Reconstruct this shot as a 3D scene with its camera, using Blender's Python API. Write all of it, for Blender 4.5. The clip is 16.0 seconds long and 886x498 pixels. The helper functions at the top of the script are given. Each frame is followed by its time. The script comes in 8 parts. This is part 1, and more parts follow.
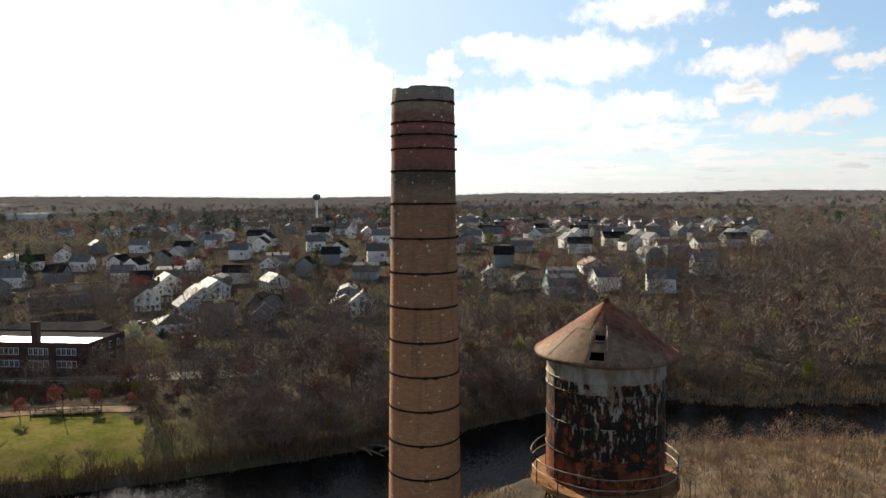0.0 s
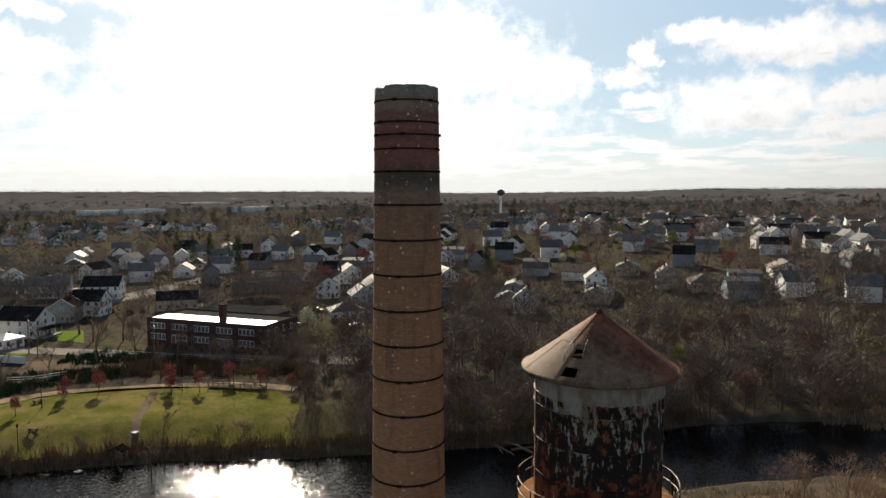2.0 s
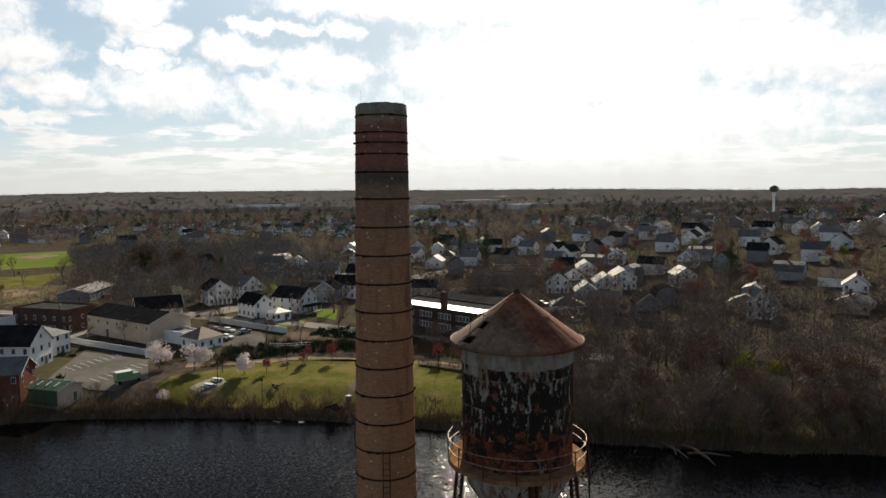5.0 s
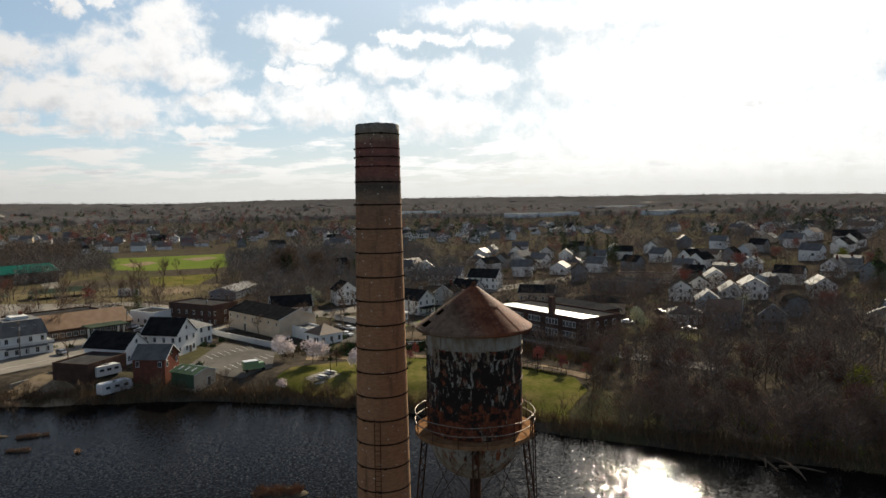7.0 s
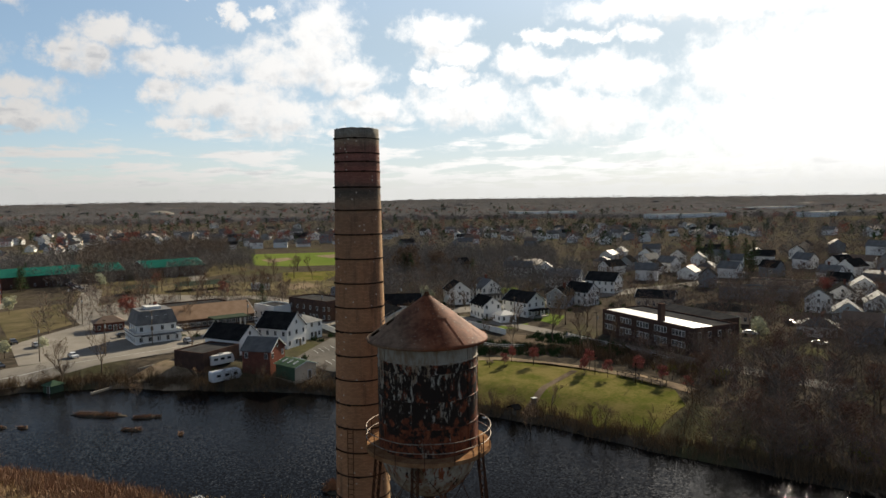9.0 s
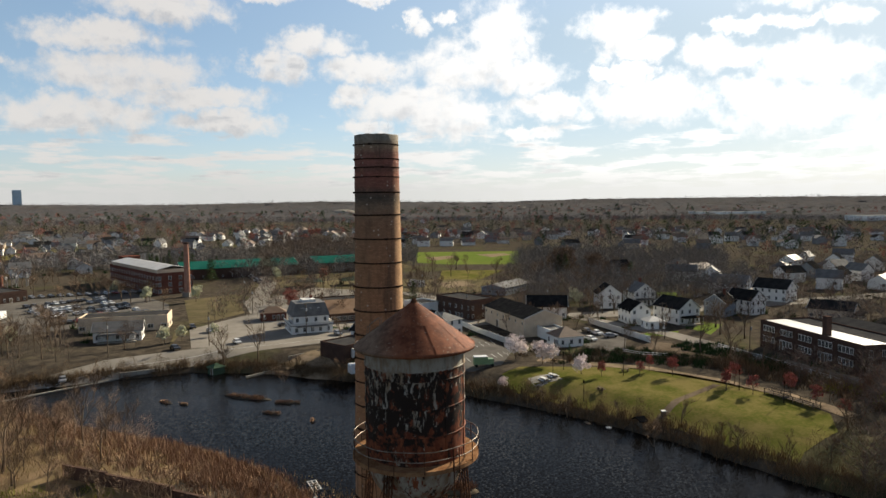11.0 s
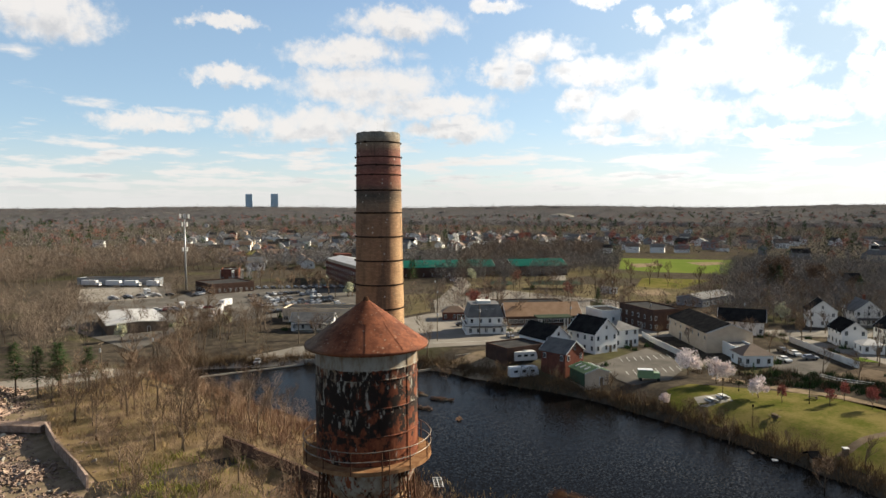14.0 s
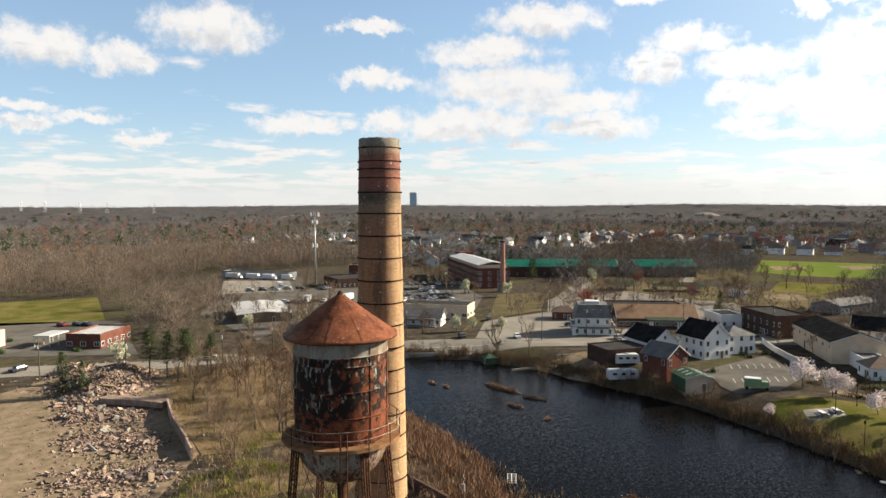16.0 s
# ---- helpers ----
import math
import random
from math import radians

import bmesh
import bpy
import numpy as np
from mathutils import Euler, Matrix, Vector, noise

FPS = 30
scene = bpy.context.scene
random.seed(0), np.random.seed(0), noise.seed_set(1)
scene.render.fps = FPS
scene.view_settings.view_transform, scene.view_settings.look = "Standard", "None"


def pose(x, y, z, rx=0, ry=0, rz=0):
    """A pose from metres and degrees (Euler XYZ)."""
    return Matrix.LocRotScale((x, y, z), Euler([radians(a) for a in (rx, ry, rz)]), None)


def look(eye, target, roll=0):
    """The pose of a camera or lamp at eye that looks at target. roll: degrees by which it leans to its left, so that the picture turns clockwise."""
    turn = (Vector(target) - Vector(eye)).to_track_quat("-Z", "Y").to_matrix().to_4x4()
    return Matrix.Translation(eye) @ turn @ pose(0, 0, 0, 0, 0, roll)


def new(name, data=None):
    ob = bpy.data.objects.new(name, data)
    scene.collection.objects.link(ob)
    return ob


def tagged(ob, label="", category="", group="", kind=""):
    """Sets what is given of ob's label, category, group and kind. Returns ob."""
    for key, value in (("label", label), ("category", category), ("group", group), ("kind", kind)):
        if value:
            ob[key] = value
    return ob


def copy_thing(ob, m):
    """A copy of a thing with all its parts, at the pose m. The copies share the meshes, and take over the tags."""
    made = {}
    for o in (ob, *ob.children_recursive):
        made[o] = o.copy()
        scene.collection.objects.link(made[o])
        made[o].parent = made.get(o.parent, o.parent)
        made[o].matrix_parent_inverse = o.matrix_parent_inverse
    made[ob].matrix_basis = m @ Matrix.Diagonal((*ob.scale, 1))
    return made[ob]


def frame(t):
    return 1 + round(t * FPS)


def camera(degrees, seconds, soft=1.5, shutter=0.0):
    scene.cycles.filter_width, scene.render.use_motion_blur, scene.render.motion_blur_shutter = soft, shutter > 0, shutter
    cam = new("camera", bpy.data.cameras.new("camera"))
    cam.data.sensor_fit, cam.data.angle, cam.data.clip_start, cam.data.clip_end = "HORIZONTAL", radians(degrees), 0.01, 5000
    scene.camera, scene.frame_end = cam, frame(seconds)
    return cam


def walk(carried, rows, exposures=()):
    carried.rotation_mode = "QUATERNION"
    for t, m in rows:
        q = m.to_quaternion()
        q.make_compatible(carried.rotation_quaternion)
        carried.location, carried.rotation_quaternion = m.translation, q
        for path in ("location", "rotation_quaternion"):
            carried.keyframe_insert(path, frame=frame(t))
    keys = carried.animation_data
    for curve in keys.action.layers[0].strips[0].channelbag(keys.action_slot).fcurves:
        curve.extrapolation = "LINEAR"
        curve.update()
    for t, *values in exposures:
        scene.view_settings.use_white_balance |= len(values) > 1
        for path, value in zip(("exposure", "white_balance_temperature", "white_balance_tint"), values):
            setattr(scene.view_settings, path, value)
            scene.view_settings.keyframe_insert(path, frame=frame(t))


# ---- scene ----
EXPOSURES = ((0.0, 0.92), (1.5, 0.72), (3.5, 0.48), (7.5, 0.45), (11.0, 0.6), (14.0, 0.85), (16.0, 0.95))
cam = camera(64.02, 16.0)
# seconds, eye, yaw, pitch, roll
ROWS = [
    (0.0, 16.596, -30.356, 45.935, 27.095, -4.290, -0.160),
    (0.5, 18.644, -28.833, 45.953, 31.411, -4.236, -0.094),
    (1.0, 20.598, -27.290, 45.997, 35.201, -4.311, -0.040),
    (1.5, 22.461, -25.554, 46.109, 38.878, -4.508, -0.041),
    (2.0, 24.264, -23.828, 46.184, 42.634, -4.643, -0.090),
    (2.5, 25.877, -21.929, 46.289, 46.634, -4.739, -0.156),
    (3.0, 27.487, -19.936, 46.263, 50.159, -4.808, -0.208),
    (3.5, 29.282, -18.137, 46.130, 53.704, -4.805, -0.200),
    (4.0, 31.973, -16.873, 46.137, 57.452, -4.877, -0.178),
    (6.5, 48.248, -10.336, 45.879, 73.041, -4.200, -0.784),
    (7.0, 48.818, -7.679, 45.948, 75.921, -4.104, -0.769),
    (7.5, 49.019, -5.001, 46.087, 79.520, -4.059, -0.735),
    (8.0, 49.127, -2.264, 46.059, 81.565, -4.039, -0.684),
    (10.5, 47.945, 11.668, 46.506, 98.223, -3.949, -0.655),
    (11.0, 47.499, 14.153, 46.506, 101.347, -3.915, -0.610),
    (11.5, 46.998, 16.682, 46.353, 104.444, -3.776, -0.526),
    (12.0, 46.115, 19.191, 46.172, 107.576, -3.653, -0.463),
    (12.5, 45.003, 21.614, 46.093, 110.606, -3.566, -0.403),
    (13.0, 43.720, 23.728, 46.024, 113.500, -3.520, -0.321),
    (13.5, 42.319, 25.895, 45.977, 116.432, -3.475, -0.253),
    (14.0, 40.907, 27.940, 45.984, 119.187, -3.441, -0.237),
    (14.5, 39.455, 30.023, 46.074, 122.378, -3.412, -0.283),
    (15.0, 38.238, 32.128, 46.121, 125.591, -3.323, -0.326),
    (15.5, 37.320, 34.676, 46.086, 127.949, -3.320, -0.301),
    (16.0, 37.131, 37.652, 46.142, 130.314, -3.530, -0.219),
]
walk(cam, [(t, pose(x, y, z, 0, 0, yaw) @ pose(0, 0, 0, 90 + pitch, 0, 0) @ pose(0, 0, 0, 0, 0, roll)) for t, x, y, z, yaw, pitch, roll in ROWS], EXPOSURES)

# ---- world and sun ----
SUN_AZ, SUN_EL = radians(59), radians(24.5)
SUN = Vector((-math.sin(SUN_AZ) * math.cos(SUN_EL), math.cos(SUN_AZ) * math.cos(SUN_EL), math.sin(SUN_EL)))
sun_data = bpy.data.lights.new("sun", "SUN")
sun_data.energy, sun_data.angle, sun_data.color = 7.0, radians(0.6), (1.0, 0.88, 0.68)
new("sun", sun_data).matrix_world = look(SUN * 300, (0, 0, 0))


class Nodes:
    """Short hand for a node tree."""

    def __init__(self, tree):
        self.t = tree
        tree.nodes.clear()

    def n(self, kind):
        return self.t.nodes.new(kind)

    def link(self, a, b):
        self.t.links.new(a, b)

    def val(self, sock, v):
        if isinstance(v, bpy.types.NodeSocket):
            self.t.links.new(v, sock)
        else:
            sock.default_value = v

    def math(self, op, a, b=0.0, c=0.0, clamp=False):
        m = self.n("ShaderNodeMath")
        m.operation, m.use_clamp = op, clamp
        for s, v in zip(m.inputs, (a, b, c)):
            self.val(s, v)
        return m.outputs[0]

    def vec(self, op, a, b=(0, 0, 0)):
        m = self.n("ShaderNodeVectorMath")
        m.operation = op
        self.val(m.inputs[0], a)
        self.val(m.inputs[1], b)
        return m.outputs["Value" if op in ("LENGTH", "DOT_PRODUCT", "DISTANCE") else "Vector"]

    def mix(self, fac, a, b, blend="MIX"):
        m = self.n("ShaderNodeMix")
        m.data_type, m.blend_type = "RGBA", blend
        self.val(m.inputs[0], fac)
        self.val(m.inputs[6], a if isinstance(a, bpy.types.NodeSocket) else (*a[:3], 1))
        self.val(m.inputs[7], b if isinstance(b, bpy.types.NodeSocket) else (*b[:3], 1))
        return m.outputs[2]

    def noise(self, vec, scale, detail=4.0, rough=0.55):
        m = self.n("ShaderNodeTexNoise")
        self.val(m.inputs["Vector"], vec)
        m.inputs["Scale"].default_value, m.inputs["Detail"].default_value, m.inputs["Roughness"].default_value = scale, detail, rough
        return m.outputs["Fac"]

    def step(self, v, lo, hi):
        m = self.n("ShaderNodeMapRange")
        m.interpolation_type = "SMOOTHSTEP"
        self.val(m.inputs["Value"], v)
        m.inputs["From Min"].default_value, m.inputs["From Max"].default_value = lo, hi
        return m.outputs["Result"]

    def ramp(self, v, stops, mode="LINEAR"):
        m = self.n("ShaderNodeValToRGB")
        m.color_ramp.interpolation = mode
        e = m.color_ramp.elements
        while len(e) < len(stops):
            e.new(0.5)
        for k, (p, col) in enumerate(stops):
            e[k].position, e[k].color = p, (*col, 1)
        self.val(m.inputs[0], v)
        return m.outputs[0]


# the larger cumulus: azimuth (left of +y), elevation, half width, half height, in degrees
CLOUDS_NORTH = [
    (50.5, 10.9, 11.3, 3.7), (54.4, 4.7, 14.9, 4.3), (35.3, 8.7, 3.7, 1.9), (11.1, 13.8, 4.1, 1.1), (17.0, 10.5, 5.2, 1.4), (22.8, 11.5, 2.7, 0.8), (11.4, 6.5, 3.3, 1.0),
    (4.3, 9.7, 2.9, 0.9), (0.2, 10.5, 2.1, 0.8), (-3.4, 9.2, 1.5, 0.5), (4.2, 7.6, 2.1, 0.7), (1.7, 5.4, 2.8, 0.7), (19.6, 6.3, 4.9, 2.0), (13.0, 4.4, 4.7, 0.9),
    (6.9, 6.3, 0.9, 0.5), (7.0, 11.2, 0.8, 0.3), (1.4, 12.9, 1.1, 0.4), (-2.3, 6.2, 1.7, 0.6),
]
CLOUDS_NORTH_WEST = [
    (87.2, 11.3, 1.9, 0.9), (87.6, 9.6, 1.7, 0.5), (85.3, 8.1, 3.2, 1.2), (80.4, 10.6, 2.0, 1.1), (80.0, 12.7, 1.1, 0.5), (75.3, 12.3, 1.4, 0.4), (71.9, 12.3, 1.3, 0.6),
    (74.5, 9.7, 2.8, 1.3), (78.2, 7.6, 2.0, 1.1), (75.5, 6.4, 3.9, 1.5), (65.1, 13.6, 4.2, 0.8), (56.0, 13.7, 1.2, 0.4), (51.8, 13.4, 1.1, 0.5), (63.8, 9.4, 4.4, 2.3),
    (56.7, 8.6, 8.9, 3.0), (47.8, 11.8, 2.6, 1.7), (41.5, 12.5, 3.7, 1.2), (40.2, 9.8, 6.5, 2.0), (33.5, 9.2, 2.2, 1.0), (28.2, 8.8, 1.9, 0.8), (26.9, 10.3, 0.9, 0.8),
    (27.1, 6.8, 1.5, 0.5), (50.0, 5.3, 14.4, 2.4),
]
CLOUDS_WEST = [
    (96.6, 12.7, 2.5, 2.3), (98.9, 10.4, 4.2, 1.6), (94.5, 9.6, 2.7, 1.3), (107.2, 10.2, 3.0, 1.0), (108.3, 8.3, 1.6, 0.8), (103.7, 7.6, 4.3, 1.4), (100.3, 6.3, 3.4, 1.4),
    (107.1, 5.9, 1.5, 0.6), (87.5, 13.1, 2.6, 1.1), (85.5, 11.3, 1.9, 0.8), (86.5, 9.7, 1.7, 0.5), (78.6, 12.3, 1.2, 0.5), (79.5, 10.4, 2.8, 0.9), (73.5, 9.4, 3.1, 1.3),
    (92.4, 7.2, 2.7, 0.9), (85.4, 7.4, 4.2, 1.4), (103.3, 13.8, 0.8, 0.9), (71.9, 14.3, 5.3, 0.9), (94.6, 5.2, 2.1, 0.5),
]
CLOUDS_SOUTH_WEST = [
    (136.3, 9.9, 2.0, 0.6), (135.8, 13.8, 2.4, 0.4), (127.1, 11.9, 3.8, 1.0), (122.1, 14.2, 4.0, 1.0), (114.9, 15.3, 1.8, 0.5), (107.4, 15.4, 1.5, 0.4), (101.1, 14.1, 0.8, 0.5),
    (113.9, 10.4, 2.0, 1.1), (111.3, 12.1, 2.7, 0.9), (125.1, 9.4, 5.1, 1.4), (120.1, 7.9, 4.5, 0.9), (135.0, 6.5, 1.6, 0.7), (128.4, 6.4, 5.5, 1.2), (118.0, 6.1, 3.5, 0.8),
]
CLOUDS_SOUTH = [
    (148.2, 13.2, 3.5, 1.5), (159.4, 11.2, 2.9, 1.2), (154.2, 10.6, 2.2, 0.9), (135.2, 9.9, 2.2, 0.7), (141.6, 6.4, 3.5, 0.6), (160.4, 7.0, 1.4, 0.4), (156.9, 6.4, 2.0, 0.4),
    (153.2, 5.1, 1.5, 0.4), (160.7, 5.8, 1.9, 0.5),
]
density = bpy.data.node_groups.new("cloud_density", "ShaderNodeTree")
density.interface.new_socket("Way", in_out="INPUT", socket_type="NodeSocketVector")
density.interface.new_socket("Density", in_out="OUTPUT", socket_type="NodeSocketFloat")
g = Nodes(density)
gi, go = g.n("NodeGroupInput"), g.n("NodeGroupOutput")
sep = g.n("ShaderNodeSeparateXYZ")
g.link(gi.outputs[0], sep.inputs[0])
az = g.math("MULTIPLY", g.math("ARCTAN2", g.math("MULTIPLY", sep.outputs[0], -1.0), sep.outputs[1]), 57.29578)
el = g.math("MULTIPLY", g.math("ARCSINE", sep.outputs[2]), 57.29578)
flat = g.n("ShaderNodeCombineXYZ")
g.link(az, flat.inputs[0])
g.link(g.math("MULTIPLY", el, 1.0), flat.inputs[1])
wob = g.n("ShaderNodeTexNoise")
g.link(flat.outputs[0], wob.inputs["Vector"])
wob.inputs["Scale"].default_value, wob.inputs["Detail"].default_value, wob.inputs["Roughness"].default_value = 0.5, 6.0, 0.62
off = g.vec("MULTIPLY", g.vec("SUBTRACT", wob.outputs["Color"], (0.5, 0.5, 0.5)), (5.0, 2.7, 0.0))
warped = g.vec("ADD", flat.outputs[0], off)
best = None
for ca, ce, cw, chh in CLOUDS_NORTH + CLOUDS_NORTH_WEST + CLOUDS_WEST + CLOUDS_SOUTH_WEST + CLOUDS_SOUTH:
    r = g.vec("LENGTH", g.vec("MULTIPLY", g.vec("SUBTRACT", warped, (ca, ce, 0)), (1 / cw, 1 / chh, 0)))
    best = r if best is None else g.math("MINIMUM", best, r)
big = g.math("MINIMUM", g.math("SUBTRACT", 1.34, best), 0.66)
# the small broken cumulus, thinner with height, in perspective towards the horizon
zc = g.math("MAXIMUM", sep.outputs[2], 0.012)
plane = g.n("ShaderNodeCombineXYZ")
g.link(g.math("DIVIDE", sep.outputs[0], g.math("ADD", zc, 0.10)), plane.inputs[0])
g.link(g.math("DIVIDE", sep.outputs[1], g.math("ADD", zc, 0.10)), plane.inputs[1])
small = g.noise(plane.outputs[0], 1.9, 5.0, 0.55)
low = g.step(el, 9.0, 1.5)
small = g.math("SUBTRACT", small, g.math("SUBTRACT", 0.66, g.math("MULTIPLY", low, 0.215)))
fine = g.math("SUBTRACT", g.noise(flat.outputs[0], 0.6, 7.0, 0.62), 0.5)
tot = g.math("MAXIMUM", g.math("ADD", big, g.math("MULTIPLY", fine, 1.8)), g.math("ADD", g.math("MULTIPLY", small, 6.0), g.math("MULTIPLY", fine, 0.8)))
g.link(tot, go.inputs[0])

world = bpy.data.worlds.new("world")
scene.world = world
world.use_nodes = True
w = Nodes(world.node_tree)
tc = w.n("ShaderNodeTexCoord")
way = w.vec("NORMALIZE", tc.outputs["Generated"])
sky = w.n("ShaderNodeTexSky")
sky.sky_type, sky.sun_disc, sky.sun_elevation, sky.sun_rotation = "NISHITA", False, SUN_EL, -SUN_AZ
sky.air_density, sky.dust_density, sky.ozone_density = 0.8, 0.5, 1.3


def dens(v):
    gr = w.n("ShaderNodeGroup")
    gr.node_tree = density
    w.val(gr.inputs[0], v)
    return gr.outputs[0]


d0 = dens(way)
d_up = dens(w.vec("NORMALIZE", w.vec("ADD", way, (0, 0, 0.022))))
d_dn = dens(w.vec("NORMALIZE", w.vec("ADD", way, (0, 0, -0.018))))
mask = w.step(d0, -0.2, 0.72)
belly = w.math("MULTIPLY", w.step(d_up, 0.25, 1.1), w.step(d_dn, 0.9, 0.05))
dark_base = w.noise(w.vec("MULTIPLY", way, (9.0, 9.0, 46.0)), 1.0, 3.0, 0.5)
belly = w.math("MAXIMUM", belly, w.math("MULTIPLY", w.step(dark_base, 0.57, 0.72), w.step(d0, 0.45, 0.8)))
near_sun = w.vec("DOT_PRODUCT", way, tuple(SUN))
glare = w.step(near_sun, 0.962, 1.0)
wide = w.step(near_sun, 0.45, 1.0)
blue = w.n("ShaderNodeVectorMath")
blue.operation = "SCALE"
w.link(sky.outputs[0], blue.inputs[0])
blue.inputs["Scale"].default_value = 0.10
bright = w.mix(wide, (0.51, 0.49, 0.47), (0.88, 0.87, 0.85))
shade = w.mix(wide, (0.30, 0.31, 0.33), (0.55, 0.55, 0.55))
cloud = w.mix(w.math("MULTIPLY", belly, w.math("SUBTRACT", 0.8, w.math("MULTIPLY", wide, 0.22))), bright, shade)
sepv = w.n("ShaderNodeSeparateXYZ")
w.link(way, sepv.inputs[0])
veil = w.mix(w.math("MULTIPLY", w.step(sepv.outputs[2], 0.42, 0.2), w.math("ADD", 0.45, w.math("MULTIPLY", wide, 0.4))), blue.outputs[0], w.mix(wide, (0.20, 0.29, 0.36), (0.37, 0.45, 0.49)))
veil = w.mix(w.math("MULTIPLY", w.step(sepv.outputs[2], 0.25, 0.5), 0.6), veil, (0.145, 0.155, 0.17))
col = w.mix(w.math("MULTIPLY", mask, 0.94), veil, cloud)
# bright thin haze round the sun and along the horizon
hz = w.math("MULTIPLY", w.step(sepv.outputs[2], 0.12, 0.0), 0.42)
hz = w.math("ADD", hz, w.math("MULTIPLY", w.step(sepv.outputs[2], 0.045, 0.008), 0.5))
col = w.mix(hz, col, w.mix(wide, (0.43, 0.43, 0.42), (0.60, 0.60, 0.58)))
col = w.mix(w.math("MULTIPLY", glare, 0.4), col, (0.85, 0.84, 0.80))
# the bright ring of sky close round the sun
col = w.mix(w.step(near_sun, 0.979, 0.998), col, (4.2, 4.0, 3.7))
bg = w.n("ShaderNodeBackground")
w.link(col, bg.inputs[0])
bg.inputs[1].default_value = 1.0
out = w.n("ShaderNodeOutputWorld")
w.link(bg.outputs[0], out.inputs[0])


# ---- materials ----
def material(name, c1, c2, rough=0.8, scale=1.0, fine=12.0, bump=0.15, metal=0.0, spread=0.25, spec=0.0, contrast=(0.35, 0.65)):
    """A surface of two tones, mottled at two scales, with fine relief and a shade of its own for each object."""
    c1, c2 = tuple(v * 0.78 for v in c1), tuple(v * 0.78 for v in c2)
    m = bpy.data.materials.new(name)
    m.use_nodes = True
    k = Nodes(m.node_tree)
    co = k.n("ShaderNodeTexCoord").outputs["Object"]
    a = k.noise(co, scale, 5.0, 0.6)
    b = k.noise(co, fine, 3.0, 0.6)
    fac = k.step(k.math("ADD", k.math("MULTIPLY", a, 0.7), k.math("MULTIPLY", b, 0.3)), *contrast)
    base = k.mix(fac, c1, c2)
    rnd = k.n("ShaderNodeObjectInfo").outputs["Random"]
    hs = k.n("ShaderNodeHueSaturation")
    k.link(base, hs.inputs["Color"])
    k.link(k.math("ADD", 1.0 - spread / 2, k.math("MULTIPLY", rnd, spread)), hs.inputs["Value"])
    p = k.n("ShaderNodeBsdfPrincipled")
    k.link(hs.outputs[0], p.inputs["Base Color"])
    p.inputs["Metallic"].default_value = metal
    p.inputs["Specular IOR Level"].default_value = spec
    k.link(k.math("ADD", rough - 0.1, k.math("MULTIPLY", b, 0.2)), p.inputs["Roughness"])
    if bump:
        bu = k.n("ShaderNodeBump")
        bu.inputs["Strength"].default_value, bu.inputs["Distance"].default_value = bump, 0.05
        k.link(b, bu.inputs["Height"])
        k.link(bu.outputs[0], p.inputs["Normal"])
    o = k.n("ShaderNodeOutputMaterial")
    k.link(p.outputs[0], o.inputs[0])
    return m


def island_material(name, stops, rough=0.9):
    """A tone for every loose piece: twigs, leaves, reeds."""
    m = bpy.data.materials.new(name)
    m.use_nodes = True
    k = Nodes(m.node_tree)
    geo = k.n("ShaderNodeNewGeometry")
    co = k.n("ShaderNodeTexCoord").outputs["Object"]
    rnd = k.n("ShaderNodeObjectInfo").outputs["Random"]
    patch = k.noise(co, 0.035, 3.0, 0.6)
    f = k.math("ADD", k.math("MULTIPLY", geo.outputs["Random Per Island"], 0.45), k.math("ADD", k.math("MULTIPLY", patch, 0.75), k.math("MULTIPLY", rnd, 0.2)))
    colr = k.ramp(k.math("SUBTRACT", f, 0.2), stops)
    p = k.n("ShaderNodeBsdfPrincipled")
    k.link(colr, p.inputs["Base Color"])
    p.inputs["Roughness"].default_value = rough
    p.inputs["Specular IOR Level"].default_value = 0.0
    o = k.n("ShaderNodeOutputMaterial")
    k.link(p.outputs[0], o.inputs[0])
    return m


